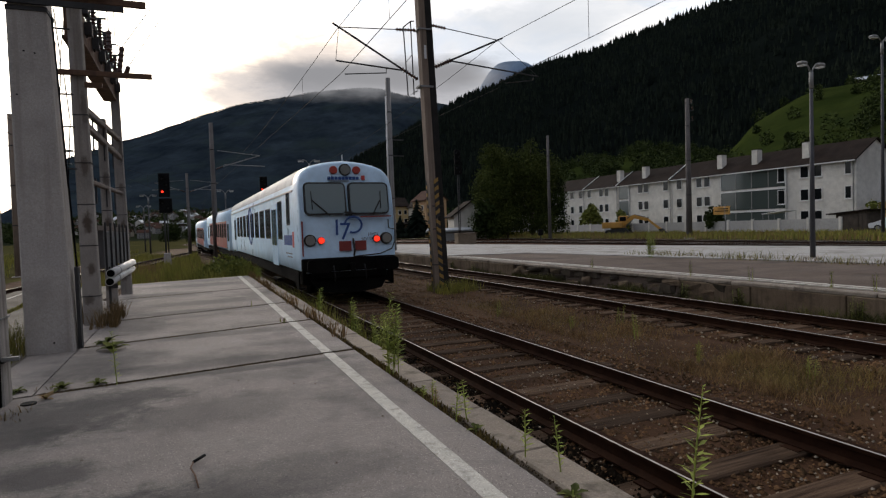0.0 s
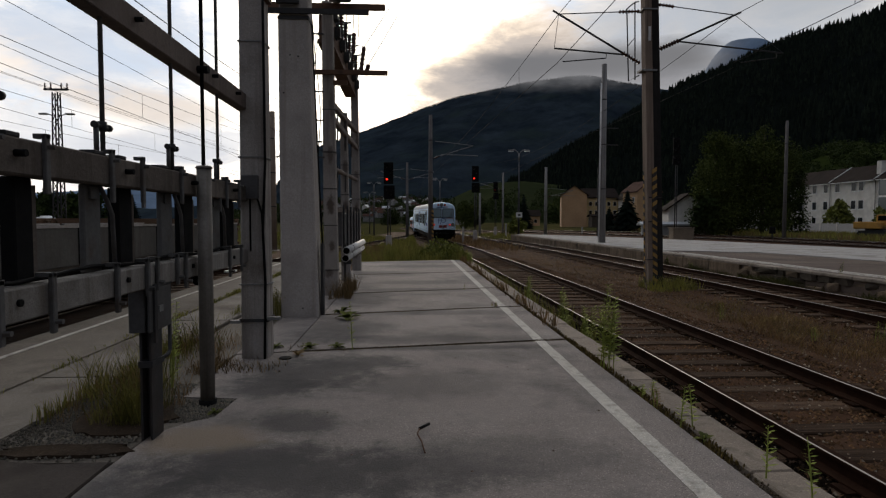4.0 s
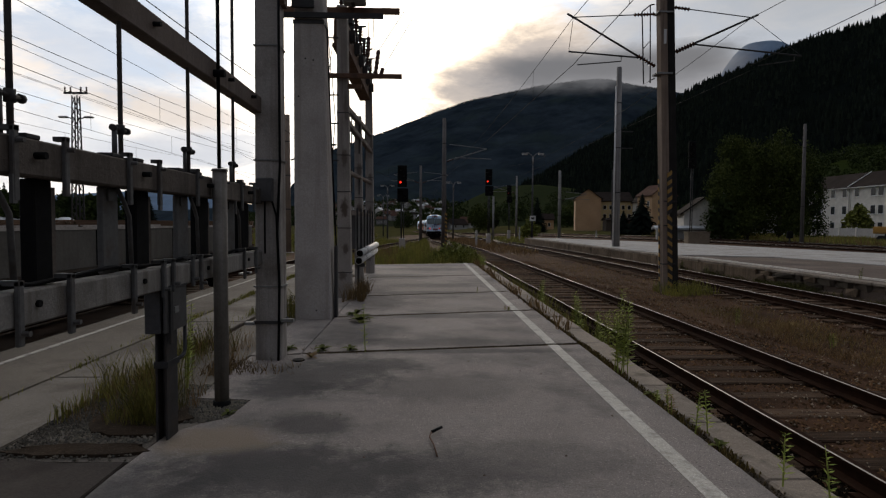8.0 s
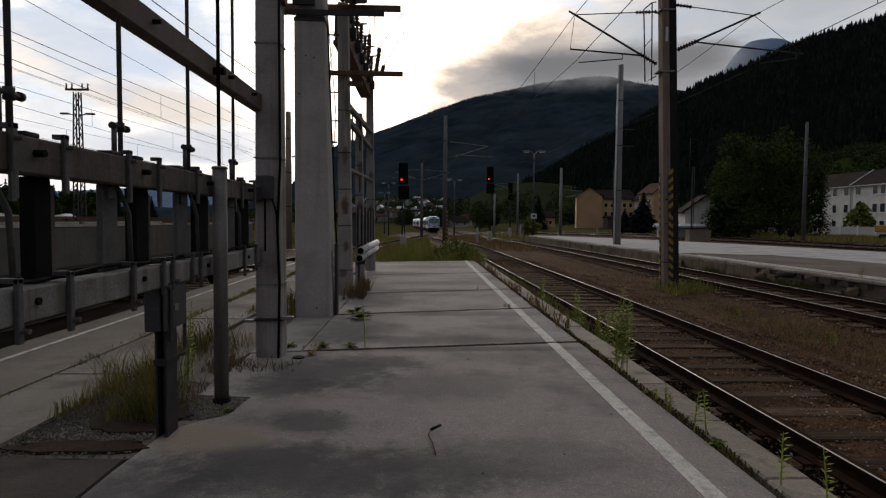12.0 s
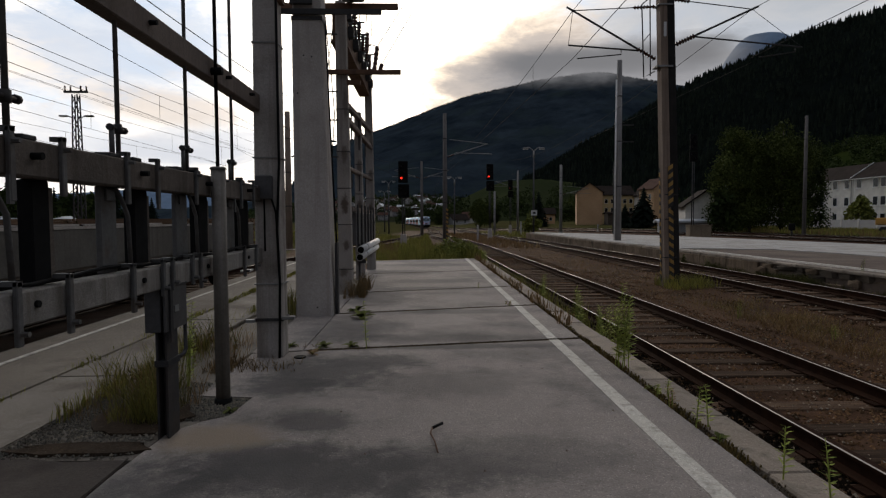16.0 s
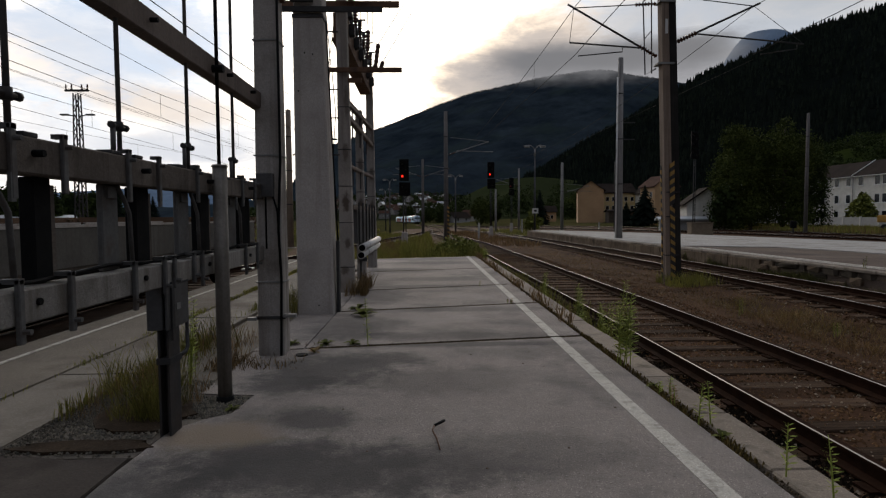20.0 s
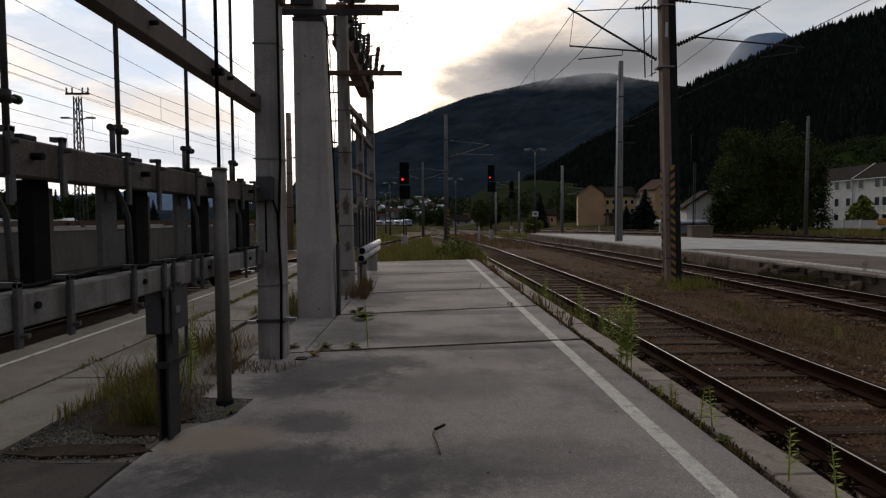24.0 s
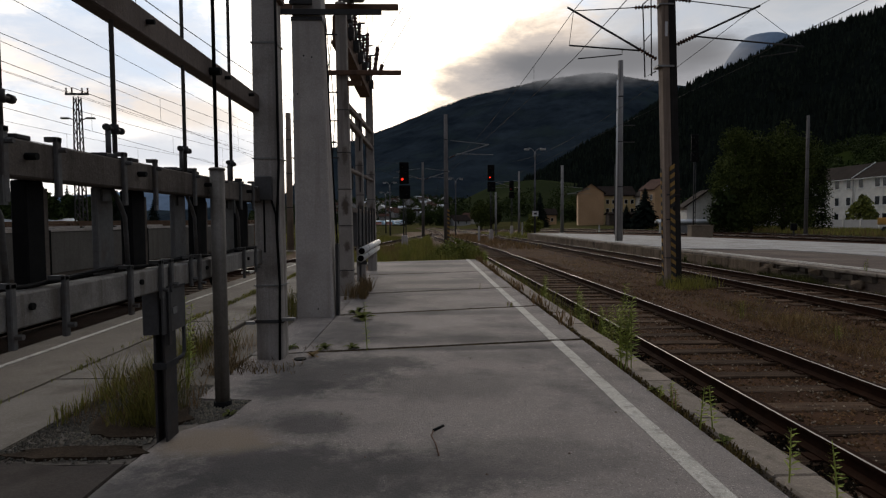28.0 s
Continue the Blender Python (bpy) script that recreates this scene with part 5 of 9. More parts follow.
BROWN = (0.075, 0.055, 0.042)
M_PORTALPOST = blots(surf("stained_portal_concrete", (0.23, 0.208, 0.19), (0.32, 0.29, 0.265), 1.8, 60, 0.92, bump=0.6, speck=0.25, streak=(0.12, 0.098, 0.08), spec=0.12),
                     [(0.0, 1.62, 0.07, 0.17, BROWN, 0.9), (0.02, 0.88, 0.06, 0.10, BROWN, 0.8), (-0.03, 0.4, 0.08, 0.08, BROWN, 0.7), (0.0, 2.5, 0.06, 0.16, BROWN, 0.7), (0.03, 3.4, 0.05, 0.3, BROWN, 0.6)], True)


def portal_post(y, half, height, label):
    p = thing("portal_post", label, "post", (-1.40, y, 0), group="portal posts")
    bm = bmesh.new()
    tapered(bm, (0, 0, -0.2), (half, half), (half * 0.74, half * 0.74), height, 0.012)
    for v in bm.verts:
        v.co.x -= 0.009 * max(0.0, v.co.z)
    part("shaft", bm, M_PORTALPOST, p)
    for z in (0.45, 1.25, 1.9, 2.55, 3.3):
        w, lean = half * (1.0 - 0.26 * z / height) + 0.006, 0.009 * z
        part("strap", boxes((-w - lean, w - lean, -w, w, z, z + 0.014)), M_DARKSTEEL, p)
    return p


portal_post(10.9, 0.125, 5.4, "weathered concrete post of the switching portal")
portal_post(16.2, 0.118, 5.4, "weathered concrete post at the portal's far end")
portal_post(13.4, 0.10, 3.9, "thin middle post of the portal")

portal = thing("switching_portal", "rusty steel portal with switches, insulators and stays", "switchgear", (-1.40, 10.9, 0))
bm = bmesh.new()
box(bm, -0.32, 1.02, -0.19, -0.13, 3.90, 3.98, bevel=0.005)
part("cross_arm", bm, M_RUST, portal, "rusty steel cross-arm")
part("cross_arm", boxes((-1.1, 0.98, -0.20, -0.13, 5.02, 5.12), bevel=0.005), M_RUST, portal, "rusty steel cross-arm")
part("cross_arm", boxes((0.05, 0.30, -0.10, -0.02, 3.74, 3.82)), M_RUST, portal)
bm = bmesh.new()
box(bm, -0.26, -0.02, 0.4, 5.25, 4.66, 5.12, bevel=0.01)
part("top_trough", bm, M_RUST, portal, "rusty cable trough between the posts")
part("trough_angle", boxes((-0.28, 0.0, 0.35, 5.3, 4.60, 4.66)), M_RUST, portal)
for za, zb, r in ((3.44, 3.70, 0.055), (3.19, 3.27, 0.055), (2.29, 2.42, 0.035)):
    beam = part("stay_beam", made(lambda b: box(b, -0.05, 0.05, 0.1, 5.2, -r, r, bevel=0.012)), M_RUST_BEAM, portal, "sooty slung beam")
    for v in beam.data.vertices:
        v.co.z += za + (zb - za) * (v.co.y - 0.1) / 5.1
    for k in range(3):
        part("hanger_iron", boxes((-0.012, 0.012, 1.0 + 1.4 * k, 1.03 + 1.4 * k, za - 0.32, za + 0.12)), M_DARKSTEEL, portal)
for k in range(6):
    y = 0.75 + k * 0.86
    part("switch_base", boxes((-0.22, 0.06, y - 0.09, y + 0.09, 5.12, 5.24), bevel=0.01), M_DARKSTEEL, portal)
    for dx in (-0.16, 0.02):
        bm = bmesh.new()
        ribbed(bm, (dx, y, 5.24), (dx, y, 5.56), 0.062, 5)
        part("insulator", bm, M_INS, portal, "brown ribbed insulator")
        part("contact_cap", made(lambda b: rod(b, (dx, y, 5.56), (dx, y, 5.62), 0.045, seg=8)), M_DARKSTEEL, portal)
    part("switch_jaw", made(lambda b: rod(b, (-0.22, y, 5.63), (0.14, y + 0.05, 5.66), 0.02, seg=6)), M_DARKSTEEL, portal)
    part("drive_bracket", boxes((-0.01, 0.10, y - 0.05, y + 0.12, 4.80, 5.0)), M_DARKSTEEL, portal)
    part("lever_rod", made(lambda b: rod(b, (0.02, y, 4.75), (0.10, y - 0.05, 5.3), 0.012, seg=6)), M_DARKSTEEL, portal)
for x, z in ((-0.30, 4.9), (-0.36, 4.4), (-0.22, 4.0)):
    part("hanging_cable", made(lambda b: chain(b, [(x, -0.12, z), (x + 0.06, -0.12, z - 0.8), (x - 0.02, -0.12, z - 1.9), (x + 0.04, -0.12, 1.4)], 0.009)), M_BLACK, portal)
for z in (4.6, 3.6, 3.1, 2.45):
    part("cable_arm", boxes((-0.38, -0.10, -0.14, -0.11, z, z + 0.02)), M_DARKSTEEL, portal)
for a, b in (((0.41, 0.1, 4.70), (0.40, 0.1, 4.37)), ((0.59, 0.1, 4.46), (0.53, 0.1, 4.03)), ((0.67, 0.1, 4.15), (0.61, 0.1, 3.96))):
    bm = bmesh.new()
    ribbed(bm, a, b, 0.045, 5, 0.75)
    part("strain_insulator", bm, M_INS, portal, "brown strain insulator")
for a, b in (((0.41, 0.1, 4.70), (0.42, -0.16, 5.05)), ((0.59, 0.1, 4.46), (0.98, 2.5, 6.0)), ((0.67, 0.1, 4.15), (1.15, 3.0, 6.0)), ((0.3, -0.15, 5.02), (0.30, -0.15, 4.4)), ((0.59, 0.1, 4.46), (0.46, 0.1, 4.50)), ((0.52, -0.15, 5.02), (0.49, 0.1, 4.62)),
             ((-0.30, 0, 3.95), (-0.16, 0, 5.0)), ((-0.42, -0.1, 2.9), (-0.30, -0.1, 4.4)), ((-0.42, -0.1, 2.9), (-0.40, -0.1, 1.2))):
    part("lead", made(rod, a, b, 0.007, None, 5), M_WIRE, portal, "thin connecting lead")
part("bracket", boxes((-0.36, -0.14, -0.14, -0.10, 2.72, 2.75)), M_DARKSTEEL, portal)
part("junction_box", boxes((-0.40, -0.30, -0.15, -0.05, 3.92, 4.05)), M_DARKSTEEL, portal)
# dark switch cabinet between the posts
part("switch_cabinet", boxes((-0.04, 0.12, 0.6, 4.9, 0.85, 1.49), bevel=0.01), M_BOX, portal, "dark switch cabinets in a row")
for k in range(6):
    y = 0.75 + k * 0.72
    part("cabinet_rib", boxes((0.12, 0.15, y, y + 0.06, 0.80, 1.64)), M_DARKSTEEL, portal)
part("rail_beam", boxes((-0.05, 0.10, 0.2, 5.1, 1.50, 1.58)), M_RUST_BEAM, portal)

# floodlight on the first post's head
fl = thing("floodlight", "pale grey floodlight housing on the portal", "lamp", (-1.22, 10.6, 5.02))
part("housing", made(lambda b: box(b, -0.18, 0.22, -0.16, 0.12, 0.11, 0.2, bevel=0.03)), M_GALV, fl)
part("bracket", boxes((-0.03, 0.03, -0.1, 0.1, 0.10, 0.13)), M_DARKSTEEL, fl)

# bundle of white pipes slung at the portal
for dz, dx in ((0.0, 0.0), (-0.145, -0.02)):
    pipe = thing("plastic_pipe", "white plastic pipe tied along the portal posts", "pipe", (-1.21 + dx, 11.6, 0.76 + dz), group="slung pipes")
    bm = bmesh.new()
    rod(bm, (0, 0, 0), (0.02, 3.9, 0.03), 0.072, seg=16)
    part("tube", bm, M_PVC, pipe)
    # a black disc on the closed end stands for the bore's shade
    bm = bmesh.new()
    rod(bm, (0, -0.012, 0), (0, 0.02, 0), 0.062, seg=16)
    part("bore", bm, M_HOLE, pipe)
    for y in (0.9, 2.5, 3.6):
        bm = bmesh.new()
        rod(bm, (0.005, y, 0.008), (0.005, y + 0.05, 0.008), 0.077, seg=16)
        part("tie", bm, M_GALV, pipe)
hook = thing("pipe_bracket", "dark steel bracket holding the pipes", "bracket", (-1.28, 12.3, 0.0))
part("arm", boxes((-0.05, 0.10, -0.03, 0.03, 0.45, 0.52), (-0.05, -0.01, -0.03, 0.03, 0.0, 0.85)), M_DARKSTEEL, hook)

# ---- catenary masts ----
def striped(parent, face_x, y0, y1, z0, z1, step=0.17, lean=0.0, turn_z=99.0):
    """Slanted black and yellow bars on a strip that looks along -y; lean: sideways drift per metre; above turn_z they slant the other way."""
    z, k = z0, 0
    while z < z1:
        bm = bmesh.new()
        a, b = face_x[0] + lean * (z - z0), face_x[1] + lean * (z - z0)
        d = 0.09 if z < turn_z else -0.09
        v = [bm.verts.new(p) for p in ((a, y0, z), (b, y0, z - d), (b, y0, z + step - d), (a, y0, z + step))]
        w = [bm.verts.new((p.co.x, y1, p.co.z)) for p in v]
        bm.faces.new(v), bm.faces.new(w[::-1])
        for i in range(4):
            bm.faces.new((v[i], w[i], w[(i + 1) % 4], v[(i + 1) % 4]))
        part("warning_bar", bm, M_STRIPE_Y if k % 2 else M_STRIPE_K, parent, "faded yellow warning bar" if k % 2 else "black warning bar")
        z, k = z + step, k + 1


def mast_near():
    m = thing("catenary_mast", "dark concrete catenary mast with black and yellow warning strips", "catenary mast", (7.13, 17.1, 0), group="catenary masts")
    bm = bmesh.new()
    tap = lambda b, x0, x1, X0, X1, z0, z1, y: prism(b, [(x0, z0), (x1, z0), (X1, z1), (X0, z1)], -y, y)
    tap(bm, -0.19, 0.03, -0.49, -0.30, -0.75, 8.9, 0.15)
    part("shaft", bm, M_MAST, m)
    # the recessed side: its shade is put into a near-black colour
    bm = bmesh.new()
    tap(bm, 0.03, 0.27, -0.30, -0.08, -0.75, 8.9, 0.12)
    part("shaft_side", bm, M_MASTDARK, m, "recessed side of the mast, coloured dark as its shade")
    striped(m, (-0.065, 0.065), -0.185, -0.150, -0.5, 2.75, 0.118, -0.028, 1.6)
    striped(m, (-0.225, -0.195), 0.05, 0.12, -0.4, 2.75, 0.118, -0.028)
    for z in (0.2, 1.3, 2.0):
        part("strap", boxes((-0.23, 0.16, -0.17, 0.16, z, z + 0.03)), M_DARKSTEEL, m)
    c = -0.36
    part("clamp", boxes((c - 0.16, c + 0.30, -0.18, 0.18, 5.61, 5.66)), M_GALV, m)
    part("clamp", boxes((c - 0.14, c + 0.28, -0.18, 0.18, 7.33, 7.37)), M_GALV, m)
    part("label_plate", boxes((c + 0.03, c + 0.10, -0.17, -0.15, 6.46, 6.86)), M_SIGN_W, m, "small pale number plate")
    # the frame beside the mast
    bm = bmesh.new()
    chain(bm, [(c - 0.66, -0.3, 7.28), (c - 0.58, -0.3, 5.28), (c - 0.16, 0, 5.52)], 0.018)
    chain(bm, [(c - 0.30, 0.05, 7.6), (c - 0.26, 0.05, 5.4)], 0.018)
    chain(bm, [(c - 0.66, -0.3, 7.28), (c - 0.30, 0.05, 7.6), (c - 0.2, 0, 7.6)], 0.018)
    chain(bm, [(c - 0.62, -0.3, 6.25), (c - 0.28, 0.05, 6.6)], 0.012)
    part("feeder_frame", bm, M_DARKSTEEL, m)
    # the cantilevers to both sides
    def lever(foot, tip, top, reg0, reg1, drop, steady):
        """Points are (x, z) beside the mast: a slanted tube, its stay, and the arm that holds the contact wire."""
        foot, tip, top, reg0, reg1, drop, steady = (Vector((p[0], 0, p[1])) for p in (foot, tip, top, reg0, reg1, drop, steady))
        dirv = (tip - foot).normalized()
        part("insulator", made(ribbed, foot + dirv * 0.02, foot + dirv * 0.62, 0.07, 7), M_INS, m, "brown ribbed insulator")
        part("bracket_tube", made(rod, foot + dirv * 0.55, tip + dirv * 0.2, 0.03, None, 8), M_DARKSTEEL, m)
        part("insulator", made(ribbed, top, top.lerp(tip, 0.26), 0.055, 7), M_INS, m, "brown ribbed insulator")
        part("stay", made(rod, top.lerp(tip, 0.24), tip, 0.014, None, 6), M_DARKSTEEL, m)
        part("registration_arm", made(rod, reg0, reg1, 0.024, None, 8), M_DARKSTEEL, m)
        bm = bmesh.new()
        chain(bm, [drop, drop - Vector((0, 0, 0.14)), steady], 0.016)
        part("steady_arm", bm, M_DARKSTEEL, m)
        part("dropper", made(rod, tip, tip.lerp(reg1, 0.97), 0.008, None, 5), M_DARKSTEEL, m)

    lever((-0.49, 5.85), (-2.88, 7.20), (c - 0.18, 7.33), (-0.98, 6.10), (-3.0, 6.24), (-1.49, 6.13), (-2.75, 5.87))
    lever((0.06, 6.27), (2.27, 7.28), (c + 0.2, 7.55), (0.62, 6.50), (3.75, 6.22), (3.55, 6.23), (2.5, 5.93))
    return m


# near-black stands for the shade on the mast's recessed side
M_MASTDARK = surf("shaded_mast_flank", (0.010, 0.009, 0.008), (0.020, 0.017, 0.015), 1.4, 50, 0.9, bump=0.3, streak=(0.03, 0.026, 0.022))
mast_near()


def mast_plain(name, label, x, y, z0, height, r0, r1, material, arms=(), stripes=False, base=True):
    m = thing(name, label, "mast", (x, y, z0))
    bm = bmesh.new()
    rod(bm, (0, 0, -1.2), (0, 0, height), r0, r1, 12)
    part("shaft", bm, material, m)
    for z in [height * f for f in (0.3, 0.55, 0.8)]:
        bm = bmesh.new()
        r = r0 + (r1 - r0) * z / height
        rod(bm, (0, 0, z), (0, 0, z + 0.06), r + 0.015, seg=12)
        part("band", bm, M_DARKSTEEL, m)
    if base:
        part("foot", boxes((-r0 - 0.1, r0 + 0.1, -r0 - 0.1, r0 + 0.1, -1.25, -0.08 - 0.8 * dip(x, y)), bevel=0.03), M_CONC, m)
    for side, z, reach in arms:
        bm = bmesh.new()
        ribbed(bm, (side * r0, 0, z), (side * 0.8, 0, z + 0.22), 0.08, 6)
        part("insulator", bm, M_INS, m)
        bm = bmesh.new()
        rod(bm, (side * 0.75, 0, z + 0.2), (side * reach, 0, z + 1.1), 0.04, seg=6)
        rod(bm, (side * 0.4, 0, z + 1.45), (side * reach, 0, z + 1.1), 0.025, seg=6)
        rod(bm, (side * 0.9, 0, z + 0.35), (side * reach * 1.1, 0, z + 0.25), 0.032, seg=6)
        part("cantilever", bm, M_GALV, m)
    if stripes:
        striped(m, (r0 * 0.35, r0 * 1.15), -r0 - 0.03, -r0 * 0.5, 0.0, 2.6, 0.17)
    return m


M_GREYMAST = surf("sooty_grey_mast", (0.115, 0.105, 0.10), (0.165, 0.152, 0.145), 1.0, 40, 0.9, bump=0.3, streak=(0.06, 0.052, 0.047), spec=0.1)
M_PALEMAST = surf("pale_spun_concrete", (0.19, 0.182, 0.175), (0.26, 0.25, 0.24), 0.6, 20, 0.85, bump=0.15, streak=(0.10, 0.094, 0.09))
m2 = mast_plain("concrete_mast", "round spun-concrete mast with a slim pale pipe", 11.79, 36.0, 0.0, 10.75, 0.205, 0.15, M_PALEMAST)
part("pipe", made(lambda b: rod(b, (-0.25, -0.1, 0), (-0.20, -0.1, 9.6), 0.05, seg=8)), M_PVC, m2, "slim white pipe up the mast")
for z in (6.9, 5.9):
    part("bracket", boxes((-0.1, 0.9, -0.05, 0.05, z, z + 0.06)), M_DARKSTEEL, m2)
mast_plain("concrete_mast", "grey catenary mast with striped foot between the tracks", 1.84, 50.5, -0.5, 10.6, 0.23, 0.15, M_GREYMAST, ((1, 7.0, 3.6),), True)
mast_plain("concrete_mast", "dark catenary mast with cantilevers by the points", -0.17, 80.5, -0.5, 9.5, 0.22, 0.15, M_GREYMAST, ((-1, 7.2, 3.6), (1, 7.2, 3.6)))
mast_plain("concrete_mast", "slim distant mast beside the pasture", 21.9, 95.0, -0.4, 10.2, 0.27, 0.2, M_PALEMAST, ((1, 5.4, 4.4),))
mast_plain("concrete_mast", "tall bare mast before the big tree", 39.6, 61.2, -0.4, 12.2, 0.21, 0.15, M_GREYMAST)
m5 = mast_plain("concrete_mast", "grey mast with cable brackets before the flats", 46.4, 46.2, -0.4, 13.8, 0.3, 0.2, M_GREYMAST)
for z, w in ((11.6, 0.75), (12.6, 0.75), (13.3, 0.6)):
    part("cable_bracket", boxes((-0.2, w, -0.06, 0.06, z, z + 0.1)), M_DARKSTEEL, m5)
    part("insulator", made(lambda b: ribbed(b, (w - 0.05, 0, z + 0.1), (w - 0.05, 0, z + 0.5), 0.09, 4)), M_INS, m5)
mast_plain("concrete_mast", "distant catenary mast with two cantilevers", 16.44, 104.0, -0.4, 10.0, 0.2, 0.14, M_PALEMAST, ((-1, 7.0, 4.0),))
mast_plain("concrete_mast", "short pale post behind the signal", 10.73, 90.0, -0.6, 6.0, 0.17, 0.14, M_PALEMAST)
mast_plain("concrete_mast", "grey mast behind the wagon siding", -9.0, 40.6, -0.5, 9.0, 0.24, 0.17, M_MAST, ((1, 6.0, 2.6),))
mast_plain("concrete_mast", "thin pole by the island platform's end", 24.0, 75.0, -0.4, 8.5, 0.14, 0.1, M_DARKSTEEL)


def yard_lamp(x, y, z0, height, label, spread_x=1.0, big=1.0):
    m = thing("street_lamp", label, "lamp", (x, y, z0), group="yard lamps")
    bm = bmesh.new()
    rod(bm, (0, 0, 0), (0, 0, height), 0.11 * big, 0.06 * big, 10)
    part("pole", bm, M_LAMPPOLE, m)
    part("base_plate", boxes((-0.3 * big, 0.3 * big, -0.3 * big, 0.3 * big, -0.03, 0.02)), M_CONC, m)
    bm = bmesh.new()
    rod(bm, (0, 0, height - 0.75 * big), (0, 0, height - 0.05), 0.085 * big, seg=10)
    part("sleeve", bm, M_GALV, m)
    for s in (-1, 1):
        bm = bmesh.new()
        pts = [(s * spread_x * f, 0, height + 0.45 * big * math.sin(f * 2.2) - 0.1) for f in (0, 0.25, 0.5, 0.75, 1.0)]
        chain(bm, pts[:4], 0.035 * big)
        part("arm", bm, M_GALV, m)
        bm = bmesh.new()
        x0, x1 = sorted((s * spread_x * 0.62, s * spread_x * 1.3))
        box(bm, x0, x1, -0.16 * big, 0.16 * big, height + 0.18 * big, height + 0.33 * big, bevel=0.06 * big)
        h = part("luminaire", bm, M_GALV, m, "pale lamp head, unlit")
        part("diffuser", boxes((x0 + 0.05, x1 - 0.05, -0.12 * big, 0.12 * big, height + 0.14 * big, height + 0.19 * big)), M_SIGN_W, h)
    return m


M_LAMPPOLE = surf("dark_lamp_pole_paint", (0.055, 0.055, 0.062), (0.08, 0.08, 0.088), 1.0, 20, 0.6, metal=0.2, bump=0.05)
yard_lamp(18.25, 12.95, 0.0, 5.9, "dark slim platform lamp with two curved arms", 0.42, 0.75)
yard_lamp(15.7, 85.0, -1.28, 12.15, "tall yard lamp with two pale heads", 1.2, 1.4)
yard_lamp(47.9, 28.7, -0.4, 14.4, "tall yard lamp with a pale head beside the sidings", 1.0, 1.2)

yard_lamp(4.8, 92.0, -1.33, 8.6, "slim yard lamp with two pale heads by the points", 0.9, 1.2)
yard_lamp(-5.7, 100.0, -1.4, 8.6, "slim yard lamp beyond the signal", 0.9, 1.2)
yard_lamp(-8.2, 128.0, -1.55, 8.4, "far yard lamp across the grass", 1.0, 1.3)

# ---- signals ----
def signal(x, y, z0, top, label, lit=None, scale=1.0, base_r=0.2):
    s = thing("railway_signal", label, "signal", (x, y, z0), group="red signals")
    part("base", made(lambda b: tapered(b, (0, 0, -0.95), (base_r * 1.2, base_r * 1.2), (base_r, base_r), 1.8, 0.03)), M_CONC, s, "concrete foot")
    bm = bmesh.new()
    rod(bm, (-0.06, 0, 0.8), (-0.06, 0, top - 2.6 * scale), 0.05, seg=8)
    rod(bm, (0.10, 0, 0.8), (0.10, 0, top - 2.6 * scale), 0.035, seg=8)
    for k in range(7):
        z = 1.0 + k * 0.42
        if z < top - 2.6 * scale:
            box(bm, -0.08, 0.14, -0.02, 0.02, z, z + 0.03)
    part("pole", bm, M_DARKSTEEL, s)
    h = part("main_head", boxes((-0.34 * scale, 0.34 * scale, -0.06, 0.10, top - 1.55 * scale, top), bevel=0.03), M_BLACK, s, "black main signal shield")
    lower = part("distant_head", boxes((-0.36 * scale, 0.44 * scale, -0.06, 0.10, top - 2.62 * scale, top - 1.65 * scale), bevel=0.03), M_BLACK, s, "black distant signal shield")
    for head, x_, z, m_ in ((h, -0.12, -1.22, lit or M_GASKET), (h, -0.12, -0.35, M_GASKET), (h, 0.12, -0.75, M_GASKET), (lower, -0.16, -1.95, M_GASKET), (lower, 0.18, -2.3, M_GASKET)):
        bm = bmesh.new()
        zz = top + z * scale
        rod(bm, (x_ * scale, -0.058, zz), (x_ * scale, -0.10, zz), 0.075 * scale, seg=14)
        lamp = part("lamp", bm, m_, head)
        bm = bmesh.new()
        for k in range(8):
            a0, a1 = math.pi * k / 8, math.pi * (k + 1) / 8
            r = 0.135 * scale
            v = [bm.verts.new((x_ * scale + r * math.cos(a), yy, zz + r * math.sin(a))) for a, yy in ((a0, -0.05), (a1, -0.05), (a1, -0.28), (a0, -0.28))]
            bm.faces.new(v)
        part("hood", bm, M_BLACK, lamp)
    return s


signal(-1.36, 41.2, -0.55, 5.83, "light railway signal showing red on a concrete foot", M_SIGNAL_R, 0.95)
signal(6.9, 62.0, -0.55, 7.5, "further railway signal showing red", M_SIGNAL_R, 1.05)
signal(13.1, 90.0, -0.5, 7.6, "distant dark railway signal", M_SIGNAL_DIM, 1.0)
signal(23.4, 51.5, -0.45, 9.0, "unlit railway signal seen dark against the trees", None, 0.9)

